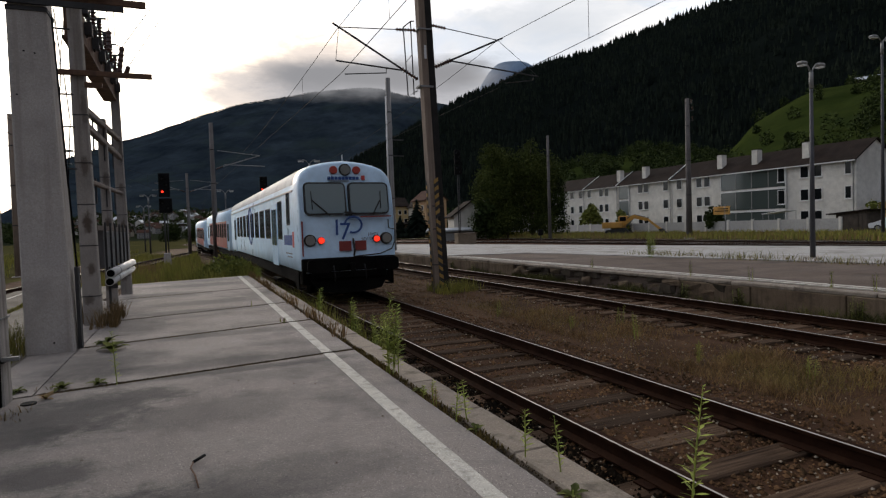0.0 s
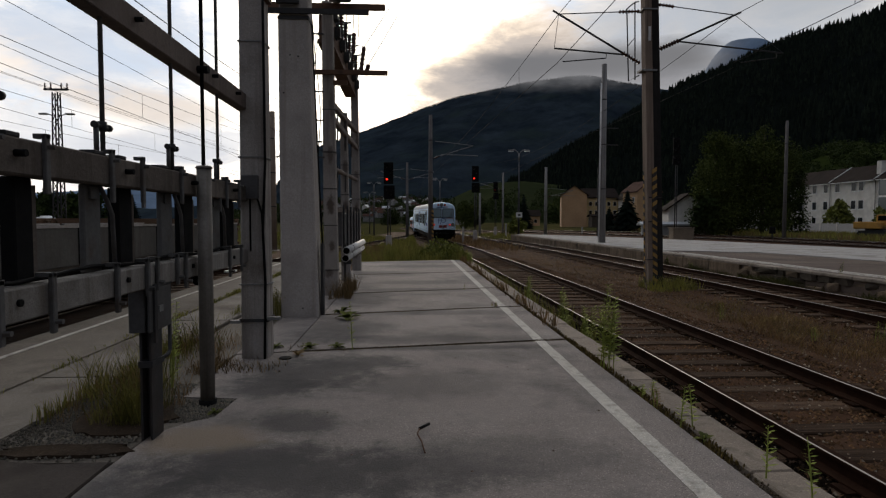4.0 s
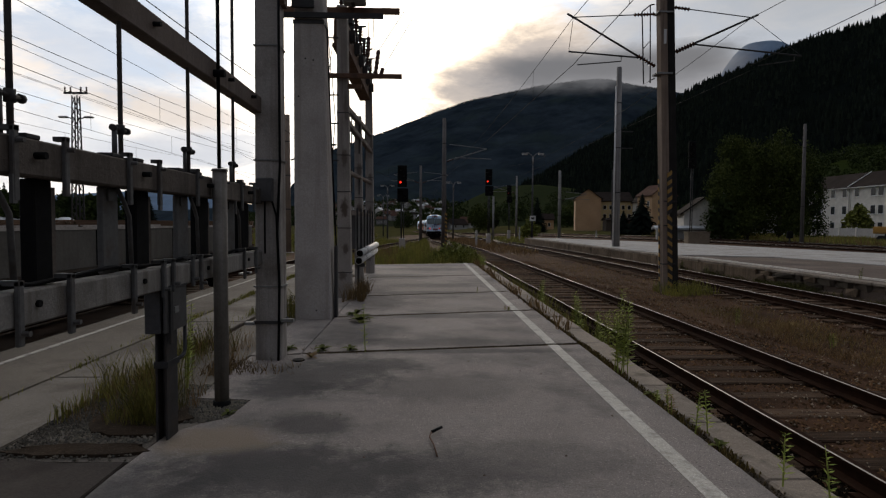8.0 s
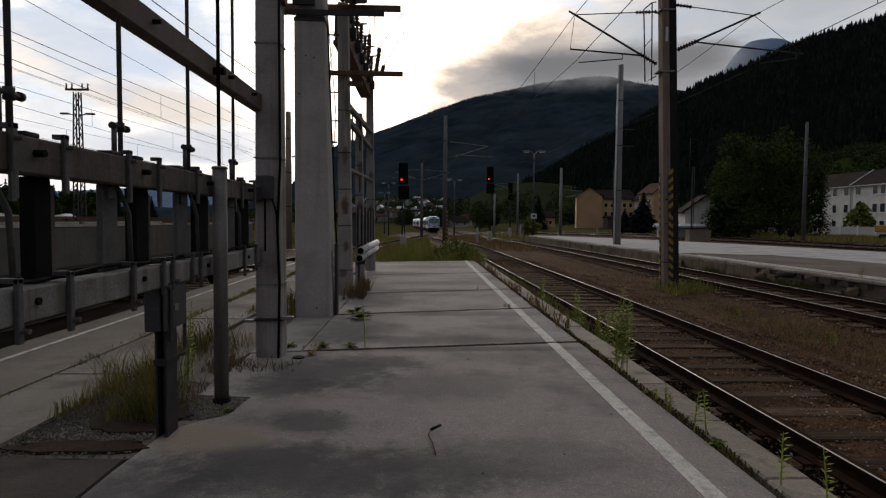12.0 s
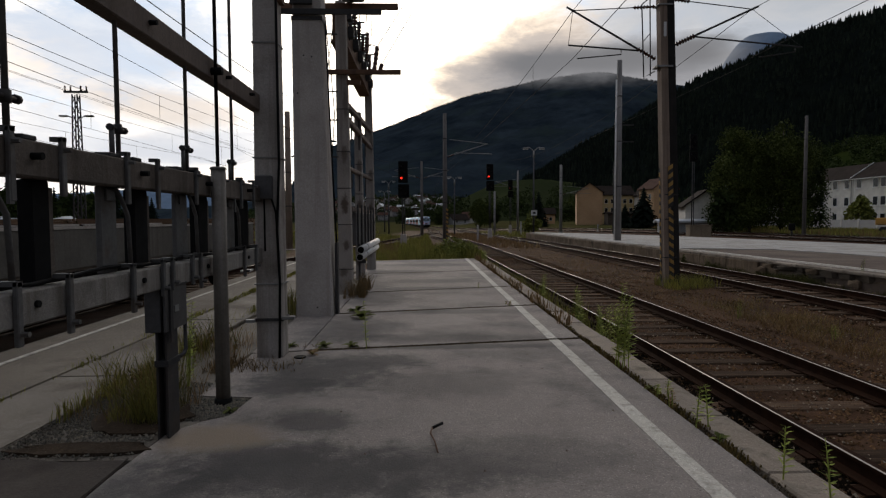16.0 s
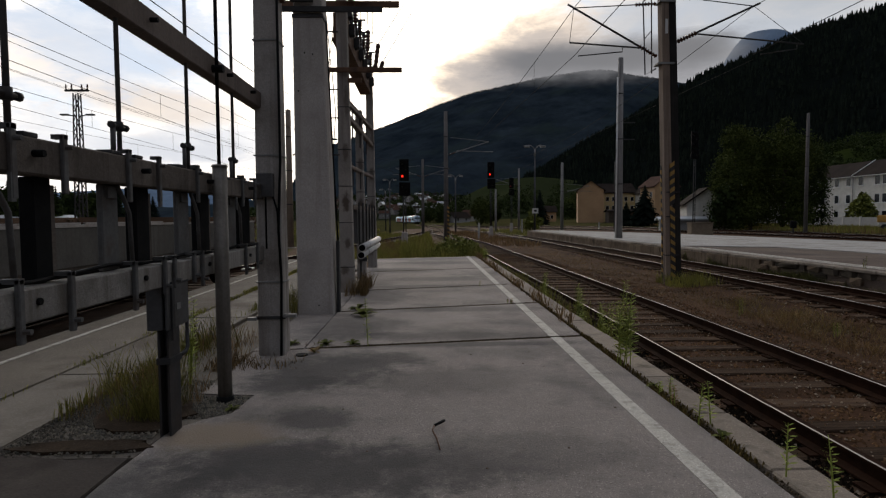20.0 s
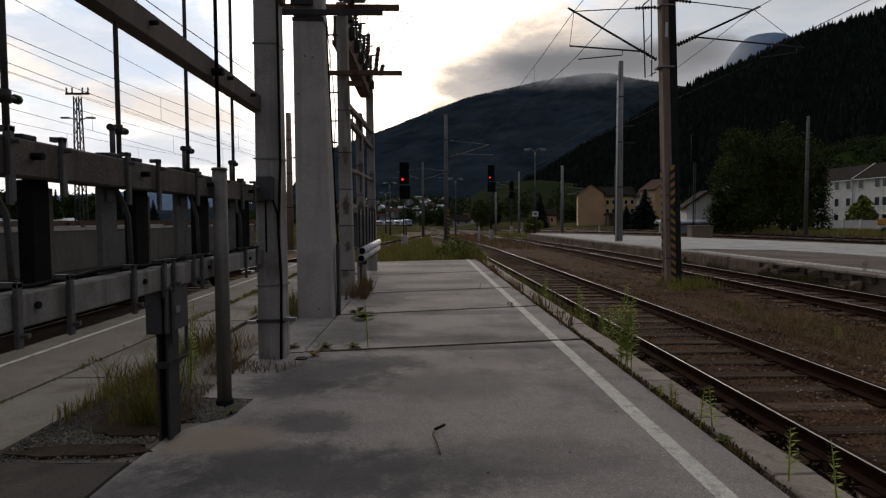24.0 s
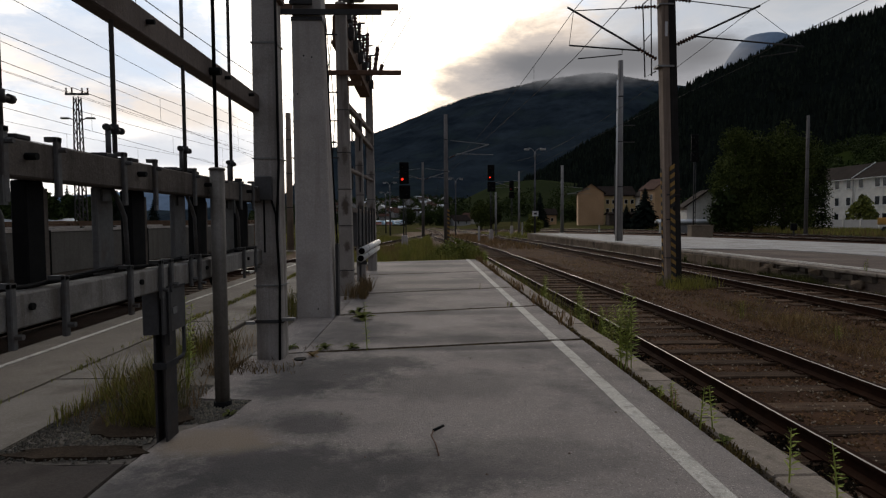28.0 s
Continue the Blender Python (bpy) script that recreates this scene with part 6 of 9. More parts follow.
# ---- the yard beyond the rack ----
def wagon(y0, length, label):
    w = thing("goods_wagon", label, "wagon", (-6.25, y0, RAIL_Z), group="goods wagons")
    part("underframe", boxes((-1.2, 1.2, 0.2, length - 0.2, 0.72, 0.98), (-1.3, -1.2, 0.0, length, 0.78, 1.02), (1.2, 1.3, 0.0, length, 0.78, 1.02), bevel=0.01), M_UNDER, w, "black wagon underframe")
    part("floor", boxes((-1.32, 1.32, 0.0, length, 1.0, 1.06)), M_WOODWALL, w)
    n = 10
    for k in range(n):
        ya, yb = k * length / n, (k + 1) * length / n
        for s in (-1, 1):
            x0, x1 = sorted((s * 1.28, s * 1.33))
            b = part("side_board", boxes((x0, x1, ya + 0.12, yb - 0.12, 1.04, 1.60), bevel=0.008), M_WAGON, w, "dull grey drop side")
            part("top_lip", boxes((x0 - 0.01, x1 + 0.01, ya + 0.10, yb - 0.10, 1.60, 1.64)), M_CONC, b)
            part("stake", boxes((x0 - 0.02, x1 + 0.05 * (s > 0), ya - 0.07, ya + 0.07, 0.80, 1.62)), M_UNDER, w, "dark side stake")
    for y in (1.6, length - 1.6):
        bm = bmesh.new()
        for s in (-1, 1):
            rod(bm, (s * 0.68, y, 0.48), (s * 0.82, y, 0.48), 0.48, seg=20)
        rod(bm, (-0.9, y, 0.48), (0.9, y, 0.48), 0.07)
        part("wheelset", bm, M_UNDER, w)
        part("axle_guard", boxes((0.86, 0.98, y - 0.5, y + 0.5, 0.35, 0.8), (-0.98, -0.86, y - 0.5, y + 0.5, 0.35, 0.8)), M_UNDER, w)
    part("step", boxes((1.2, 1.42, length - 1.0, length - 0.5, 0.28, 0.32), (1.2, 1.42, length - 1.0, length - 0.5, 0.58, 0.62)), M_PVC, w, "pale step irons")
    part("brake_gear", boxes((-0.8, 0.9, length * 0.4, length * 0.55, 0.35, 0.72), (0.95, 1.1, length * 0.3, length * 0.42, 0.42, 0.75)), M_DARKSTEEL, w)
    return w


wagon(3.78, 13.85, "low-sided goods wagon with dull grey boards and black stakes")
wagon(-11.2, 13.85, "second low-sided goods wagon coupled behind")


def lattice_tower():
    t = thing("lattice_mast", "dark steel lattice mast with insulators and two lamps", "mast", (-34.5, 61.6, -0.5))
    for sx in (-1, 1):
        for sy in (-1, 1):
            part("leg", made(lambda b: rod(b, (sx * 0.42, sy * 0.42, 0), (sx * 0.24, sy * 0.24, 14.3), 0.08, 0.065, 6)), M_DARKSTEEL, t)
    bm = bmesh.new()
    for k in range(15):
        z0, z1 = k * 0.95, (k + 1) * 0.95
        h0, h1 = 0.42 - 0.0126 * z0, 0.42 - 0.0126 * z1
        for a in ((-1, -1, 1, -1), (1, -1, 1, 1), (1, 1, -1, 1), (-1, 1, -1, -1)):
            s = 1 if k % 2 else -1
            p, q = (a[0], a[1]), (a[2], a[3])
            if s < 0:
                p, q = q, p
            rod(bm, (p[0] * h0, p[1] * h0, z0), (q[0] * h1, q[1] * h1, z1), 0.04, seg=4)
    part("lattice", bm, M_DARKSTEEL, t)
    part("cross_arm", boxes((-1.15, 1.15, -0.1, 0.1, 14.5, 14.68)), M_DARKSTEEL, t)
    for x in (-1.05, -0.5, 0.5, 1.05):
        bm = bmesh.new()
        ribbed(bm, (x, 0, 14.68), (x, 0, 15.2), 0.11, 4)
        part("insulator", bm, M_INS, t)
    for s in (-1, 1):
        bm = bmesh.new()
        chain(bm, [(s * 0.25, 0, 12.0), (s * 1.0, 0, 12.25)], 0.05)
        part("lamp_arm", bm, M_DARKSTEEL, t)
        bm = bmesh.new()
        box(bm, *sorted((s * 0.8, s * 1.7)), -0.2, 0.2, 12.12, 12.3, bevel=0.08)
        part("luminaire", bm, M_GALV, t)
    return t


lattice_tower()

# ---- overhead wires ----
def wire(bm, a, b, sag=0.0, r=0.009, n=10):
    pts = []
    for k in range(n + 1):
        s = k / n
        p = Vector(a).lerp(Vector(b), s)
        p.z -= sag * 4 * s * (1 - s)
        pts.append(p)
    chain(bm, pts, r, 4)


def catenary(label, spans, r=0.010):
    """Carrying wire, contact wire and droppers from support to support."""
    c = thing("overhead_line", label, "overhead wire", spans[0][0])
    o = Vector(spans[0][0])
    for a, b, drop in spans:
        a, b = Vector(a) - o, Vector(b) - o
        length = (b - a).length
        sag = drop * 0.62
        part("carrying_wire", made(wire, a, b, sag, r, 14), M_WIRE, c)
        part("contact_wire", made(wire, a - Vector((0, 0, drop)), b - Vector((0, 0, drop)), 0.0, r, 2), M_WIRE, c)
        n = max(2, int(length / 9))
        for k in range(n):
            s = (k + 0.5) / n
            p = a.lerp(b, s)
            q = p.copy()
            p.z -= sag * 4 * s * (1 - s)
            q.z -= drop
            part("dropper", made(rod, p, q, r * 0.7, None, 4), M_WIRE, c)
    return c


catenary("overhead line above the main track", [((3.85, -40, 7.2), (4.25, 17.1, 7.2), 1.34), ((4.25, 17.1, 7.2), (2.0, 66, 7.2), 1.34), ((2.0, 66, 7.2), (2.0, 126, 7.2), 1.34)], 0.009)
catenary("overhead line above the second track", [((9.25, -40, 7.3), (9.4, 17.1, 7.28), 1.36), ((9.4, 17.1, 7.28), (9.1, 62, 7.3), 1.5)], 0.009)
catenary("overhead line above the wagon siding", [((-6.3, -30, 7.0), (-6.2, 28, 7.0), 1.5), ((-6.2, 28, 7.0), (-2.4, 60, 7.0), 1.5)], 0.012)
catenary("overhead line over the yard tracks", [((-11.0, -30, 7.2), (-10.6, 40, 7.0), 1.6), ((-10.6, 40, 7.0), (-7, 95, 7.0), 1.5)], 0.010)
catenary("overhead line over the outer yard tracks", [((-16.0, -30, 7.4), (-15.6, 52, 7.2), 1.6), ((-15.6, 52, 7.2), (-12, 110, 7.0), 1.5)], 0.011)
catenary("overhead line over the remote yard tracks", [((-22.0, -30, 7.6), (-21.6, 60, 7.4), 1.6), ((-21.6, 60, 7.4), (-17, 120, 7.0), 1.5)], 0.012)
feeders = thing("feeder_wires", "thin feeder wires strung along the yard", "wires", (-9, -20, 8.5))
for k, (x, z) in enumerate(((-8.6, 8.6), (-13.2, 9.4), (-18.5, 10.2), (-26.0, 11.6), (-30.0, 13.0))):
    bm = bmesh.new()
    wire(bm, (x + 9, -10, z - 8.5), (x + 10.5 + k * 0.3, 110, z - 9.0), 1.1, 0.009 + 0.0015 * k, 14)
    part("feeder_wire", bm, M_WIRE, feeders)

# ---- houses ----
def window_unit(parent, w, h, material=None):
    """A window in the plane x = 0 that looks along -x, its middle at the origin; returns the frame, glass below it."""
    bm = bmesh.new()
    t = 0.07
    for r in ((-0.06, 0.05, -w / 2, w / 2, h / 2 - t, h / 2), (-0.06, 0.05, -w / 2, w / 2, -h / 2, -h / 2 + t), (-0.06, 0.05, -w / 2, -w / 2 + t, -h / 2 + t, h / 2 - t), (-0.06, 0.05, w / 2 - t, w / 2, -h / 2 + t, h / 2 - t)):
        box(bm, *r)
    f = part("window", bm, material or M_FRAME, parent)
    part("pane", boxes((-0.03, 0.03, -w / 2 + t, w / 2 - t, -h / 2 + t, h / 2 - t)), M_GLASS, f)
    part("sill", boxes((-0.16, 0.02, -w / 2 - 0.06, w / 2 + 0.06, -h / 2 - 0.07, -h / 2)), M_FRAME, f)
    return f


def copy_part(ob, x, y, z):
    """A copy of a part with its own pieces, at another place on its thing."""
    c = copy_thing(ob, pose(x, y, z))
    return c


EAVE, BASE_Z, FACADE = 7.75, -0.35, 70.7


def flats(y0, y1, windows, chimneys, label, verandas=()):
    """One section of the row of flats; its front looks along -x, the ridge runs along y. windows: (y, row) with z of the rows below."""
    h = thing("apartment_house", label, "house", (FACADE, y0, BASE_Z), group="row of flats")
    L, top, ridge, depth = y1 - y0, EAVE - BASE_Z, EAVE - BASE_Z + 2.3, 7.0
    bm = bmesh.new()
    prism(bm, [(0, 0), (depth, 0), (depth, top), (depth / 2, ridge), (0, top)], 0.0, L)
    wall = part("wall", bm, M_PLASTER_W, h)
    bm = bmesh.new()
    over, t = 0.45, 0.16
    sl = (ridge - top) / (depth / 2)
    prism(bm, [(-over, top - over * sl), (depth / 2, ridge), (depth + over, top - over * sl), (depth + over, top - over * sl + t), (depth / 2, ridge + t), (-over, top - over * sl + t)], -0.25, L + 0.25)
    roof = part("roof", bm, M_ROOF, h, "dark brown tiled roof")
    part("gutter", boxes((-over - 0.1, -over + 0.02, -0.2, L + 0.2, top - over * sl - 0.02, top - over * sl + 0.1)), M_FRAME, roof)
    for end in (L + 0.22,):
        bm = bmesh.new()
        prism(bm, [(-over, top - over * sl + t), (depth / 2, ridge + t), (depth / 2, ridge + t + 0.14), (-over, top - over * sl + t + 0.14)], end, end + 0.1)
        part("verge_board", bm, M_FRAME, roof, "white verge board")
    part("downpipe", made(lambda b: rod(b, (-0.08, 0.3, 0), (-0.08, 0.3, top), 0.05, seg=6)), M_GALV, h)
    first_w = None
    for y, z, w, hh in windows:
        if first_w is None or (w, hh) != first_w[1]:
            f = window_unit(h, w, hh)
            f.matrix_basis = pose(0.0, y - y0, z - BASE_Z)
            first_w = (f, (w, hh))
        else:
            copy_part(first_w[0], 0.0, y - y0, z - BASE_Z)
    for y, z in chimneys:
        part("chimney", boxes((z, z + 0.9, y - y0 - 0.45, y - y0 + 0.45, ridge - 2.3, ridge + 0.45)), M_PLASTER_W, roof, "white chimney")
        part("chimney_cap", boxes((z - 0.06, z + 0.96, y - y0 - 0.5, y - y0 + 0.5, ridge + 0.45, ridge + 0.53)), M_ROOF, roof)
    for va, vb, bays in verandas:
        for fl, (za, zb) in enumerate(((5.2, 7.5), (2.35, 4.85), (0.6, 2.0))):
            za, zb = za - BASE_Z, zb - BASE_Z
            v = part("veranda", boxes((-0.22, 0.05, va - y0, vb - y0, zb, zb + 0.26), (-0.22, 0.05, va - y0, va - y0 + 0.1, za, zb), (-0.22, 0.05, vb - y0 - 0.1, vb - y0, za, zb)), M_FRAME, h, "glazed veranda")
            for k in range(bays):
                ya, yb = va - y0 + (vb - va) * k / bays, va - y0 + (vb - va) * (k + 1) / bays
                part("pane", boxes((-0.16, -0.10, ya + 0.05, yb - 0.05, za, zb)), M_GLASS_V, v)
                part("mullion", boxes((-0.2, -0.05, yb - 0.06, yb + 0.04, za, zb)), M_GALV, v)
        if bays > 1:
            for z in ROWS_Z[:2]:
                side = window_unit(h, 1.05, 1.85)
                side.matrix_basis = pose(-0.2, va - y0 + 0.62, z - BASE_Z - 0.1)
    return h


ROWS_Z = (6.72, 3.88, 1.2)
W1 = (1.15, 1.45)
flats(45.3, 73.9, [(y, z, *W1) for z in ROWS_Z for y in (51.6, 49.9, 66.9, 68.4, 72.4)] + [(46.2, z, 0.8, 1.5) for z in ROWS_Z[:2]], [(52.1, 0.9), (59.5, 0.9), (65.4, 0.9)], "white rendered three-storey flats with glazed verandas and white chimneys", [(54.0, 64.3, 4)])
flats(74.0, 86.9, [(y, z, *W1) for z in ROWS_Z for y in (75.3, 79.8, 81.2)], [(81.3, 0.9)], "white rendered flats with a narrow glazed stair", [(83.9, 86.6, 1)])
flats(87.0, 96.7, [(y, z, *W1) for z in ROWS_Z for y in (90.2, 91.8, 95.4)], [(87.9, 0.9)], "white rendered flats in the stepped row")
flats(96.8, 112.0, [(y, z, *W1) for z in ROWS_Z for y in (98.2, 101.0, 104.5)], [], "white rendered flats at the row's far end, partly behind trees")


def cottage(x, y, turn, w, d, eave, rise, wall_m, roof_m, label, rows=2, cols=3, group="", category="house", gable_windows=False):
    """A house with a gabled roof; front along its own -y, ridge along its own x."""
    h = thing("house", label, category, (x, y, min(-0.5, ground_height(x, y) + 0.05)), turn, group)
    bm = bmesh.new()
    prism(bm, [(-d / 2, 0), (d / 2, 0), (d / 2, eave), (0, eave + rise), (-d / 2, eave)], -w / 2, w / 2, "yz")
    part("wall", bm, wall_m, h)
    sl = rise / (d / 2)
    bm = bmesh.new()
    o, t = 0.5, 0.22
    prism(bm, [(-d / 2 - o, eave - o * sl), (0, eave + rise), (d / 2 + o, eave - o * sl), (d / 2 + o, eave - o * sl + t), (0, eave + rise + t), (-d / 2 - o, eave - o * sl + t)], -w / 2 - 0.4, w / 2 + 0.4, "yz")
    part("roof", bm, roof_m, h)
    for r in range(rows):
        for c in range(cols):
            xx = -w / 2 + w * (c + 0.5) / cols
            zz = 1.6 + r * (eave - 1.0) / rows
            f = part("window", boxes((xx - 0.5, xx + 0.5, -d / 2 - 0.05, -d / 2 + 0.02, zz - 0.65, zz + 0.65)), M_FRAME, h)
            part("pane", boxes((xx - 0.42, xx + 0.42, -d / 2 - 0.07, -d / 2, zz - 0.57, zz + 0.57)), M_GLASS, f)
    return h


cottage(56.2, 178.0, -4, 10.6, 10.0, 8.6, 2.6, M_PLASTER_Y, M_ROOF, "long yellow house with rows of small windows and a dark roof", 3, 6)
cottage(47.7, 172.0, 78, 10.0, 7.0, 9.1, 2.5, M_PLASTER_O, M_ROOF, "ochre gabled house with a dark roof", 1, 2)
cottage(62.6, 168.0, 84, 8.0, 4.0, 8.4, 2.4, M_PLASTER_W, M_ROOF, "narrow white house end between the others", 2, 1)
cottage(59.6, 151.0, -78, 6.5, 6.6, 9.2, 2.4, M_PLASTER_O, M_ROOF_R, "tall ochre house with a red-brown roof", 3, 2)
cottage(53.5, 160.0, -3, 8.6, 4.0, 2.9, 0.4, M_WOODWALL, M_ROOF, "low dark timber shed before the yellow house", 0, 0, category="shed")
cottage(41.8, 205.0, -5, 6.0, 7.0, 3.4, 1.8, M_PLASTER_O, M_ROOF, "small ochre house with a dark roof beyond the tracks", 1, 2)
cottage(37.9, 80.5, 78, 4.4, 5.2, 3.5, 1.9, M_PLASTER_W, M_ROOF, "small white house with a steep dark roof", 1, 2)
cottage(34.7, 77.0, 0, 8.4, 0.5, 1.45, 0.1, M_PLASTER_G, M_ROOF_M, "low pale wall with a coping by the tracks", 0, 0, category="wall")
cottage(66.0, 118.0, -70, 9.0, 8.0, 7.2, 2.2, M_PLASTER_G, M_ROOF_M, "grey house with a pale sheet roof behind the tree", 1, 2)
cottage(346.3, 216.1, -60, 11.0, 8.0, 4.0, 2.0, M_WOODWALL, M_ROOF_M, "timber farmhouse with a pale roof on the meadow", 1, 3).location.z = 70.4
cottage(17.0, 300.0, 25, 9.0, 8.0, 2.6, 2.6, M_PLASTER_G, M_ROOF, "small grey house with a dark roof by the bend", 1, 2)
cottage(24.5, 306.0, -20, 9.0, 8.0, 2.8, 2.8, M_PLASTER_W, M_ROOF_R, "small white house with a brown roof by the bend", 1, 2)
cottage(33.0, 312.0, 15, 10.0, 8.0, 2.6, 2.6, M_WOODWALL, M_ROOF_M, "small timber house with a pale roof by the road", 1, 2)

# the small town across the valley
random.seed(11)
town = []


def slope_at(verts, n_az, n_r, f, u):
    """Point of a slope: f along its bearing, u from foot to back."""
    i, j = min(int(f * n_az), n_az - 1), min(int(u * n_r), n_r - 1)
    s, t = f * n_az - i, u * n_r - j
    q = [Vector(verts[(i + a) * (n_r + 1) + j + b]) for a, b in ((0, 0), (1, 0), (0, 1), (1, 1))]
    return q[0].lerp(q[1], s).lerp(q[2].lerp(q[3], s), t)


for k in range(150):
    p = slope_at(TOWN_V, 60, 24, random.uniform(0.2, 0.88), random.uniform(0.12, 0.62) if k % 3 else random.uniform(0.03, 0.2))
    turn = random.choice((0, 90)) + random.uniform(-30, 30)
    if k < 5:
        wall_m, roof_m, lab = ((M_PLASTER_T, M_ROOF, "small dull white town house with a dark roof"), (M_PLASTER_D, M_ROOF_R, "small dull cream town house with a red-brown roof"), (M_PLASTER_W, M_ROOF_M, "small white town house with a pale sheet roof"), (M_PLASTER_T, M_ROOF_R, "dull white town house with a red-brown roof"), (M_PLASTER_G, M_ROOF, "small grey town house with a dark roof"))[k]
        town.append(cottage(p.x, p.y, turn, 8.0 + 1.0 * k, 7.5, 4.6 + k * 0.5, 2.6, wall_m, roof_m, lab, 2, 3, group="houses of the town"))
        town[-1].location.z = p.z - 0.4
    else:
        copy_thing(town[k % 5], pose(p.x, p.y, p.z - 0.4, 0, 0, turn))
for az, r, w in ((0.4, 1050, 12.0), (1.9, 1150, 14.0), (-4.0, 900, 12.0)):
    p = slope_at(TOWN_V, 60, 24, (az + 16) / 23, (r - 620) / 1130)
    h = cottage(p.x, p.y, 70, w, 8.0, 6.0, 3.2, M_PLASTER_W, M_ROOF_M, "larger white town house with a pale roof", 2, 4, group="houses of the town")
    h.location.z = p.z - 0.4
cottage(-92.0, 130.0, 40, 30.0, 10.0, 2.4, 0.6, M_PLASTER_W, M_ROOF_M, "long low white shed beyond the yard", 1, 8)

# garden wall, sheds and clutter before the flats
def garden_wall():
    w = thing("garden_wall", "low pale rendered wall with posts before the flats", "wall", (60.0, 40.0, -0.4))
    for k in range(17):
        y = k * 3.4
        part("panel", boxes((-0.06, 0.06, y + 0.12, y + 3.28, 0.0, 1.35)), M_PLASTER_G, w)
        part("post", boxes((-0.12, 0.12, y - 0.12, y + 0.12, 0.0, 1.5)), M_PLASTER_W, w)


garden_wall()
shed = thing("timber_shed", "dark timber shed with a sloping roof", "shed", (62.0, 38.75, -0.4))
bm = bmesh.new()
prism(bm, [(0, 0), (3.05, 0), (3.05, 1.75), (0, 2.0)], 0.0, 2.8, "yz")
part("wall", bm, M_WOODWALL, shed)
bm = bmesh.new()
prism(bm, [(-0.35, 2.03), (3.85, 1.69), (3.85, 1.83), (-0.35, 2.17)], -0.4, 3.1, "yz")
part("roof", bm, M_ROOF, shed)
part("door", boxes((-0.05, 0.02, 0.8, 2.1, 0, 1.65)), M_WOODWALL, shed)
for y in (0.4, 2.4, 2.9):
    part("batten", boxes((-0.04, 0.01, y - 0.05, y + 0.05, 0, 1.7)), M_WOODWALL, shed)
rails = thing("garden_frame", "low white garden frame with thin posts before the flats", "fence", (62.0, 44.6, -0.4))
part("top_rail", boxes((-0.05, 0.05, 0, 9.0, 1.04, 1.14)), M_FRAME, rails)
part("cover", boxes((0.06, 1.6, 0, 9.0, 1.0, 1.10)), M_ROOF, rails, "dark cover behind the rail")
for y in (0.1, 2.3, 4.5, 6.7, 8.9):
    part("post", boxes((-0.04, 0.04, y - 0.04, y + 0.04, 0, 1.04)), M_FRAME, rails)
    part("back_post", boxes((1.5, 1.58, y - 0.04, y + 0.04, 0, 1.0)), M_FRAME, rails)
awning = thing("awning", "pale canvas awning over a garden seat", "awning", (65.6, 50.0, -0.4))
bm = bmesh.new()
prism(bm, [(0, 2.35), (3.1, 2.02), (3.1, 2.10), (0, 2.43)], -0.6, 1.6, "yz")
part("canvas", bm, M_FRAME, awning)
for x in (-0.5, 1.5):
    for y, h in ((0.1, 2.33), (3.0, 2.03)):
        part("pole", made(lambda b, x=x, y=y, h=h: rod(b, (x, y, 0), (x, y, h), 0.03, seg=6)), M_GALV, awning)
outbuilding = thing("outbuilding", "low ochre outbuilding with a pale roof beside the flats", "shed", (72.0, 40.6, -0.4))
part("wall", boxes((0, 4.0, 0, 3.1, 0, 3.0)), M_PLASTER_O, outbuilding)
part("roof", boxes((-0.3, 4.3, -0.3, 3.4, 3.0, 3.2)), M_ROOF_M, outbuilding)
solid("waste_container", made(lambda b: box(b, -0.8, 0.8, -0.95, 0.95, 0, 0.95, bevel=0.06)), M_BLUE, "dark blue waste container by the shed", "container", at=(61.0, 44.9, -0.4))
sign = thing("yellow_sign", "yellow road sign on a post seen from the side", "sign", (51.1, 46.0, -0.4))
part("post", made(lambda b: rod(b, (0, 0, 0), (0, 0, 3.2), 0.05, seg=8)), M_GALV, sign)
part("board", boxes((-0.03, 0.03, -0.6, 1.5, 2.1, 2.95), bevel=0.01), M_YELLOW, sign)
part("lettering_bar", boxes((-0.045, -0.03, -0.4, 1.3, 2.42, 2.52), (-0.045, -0.03, -0.4, 0.9, 2.66, 2.74)), M_BLACK, sign)


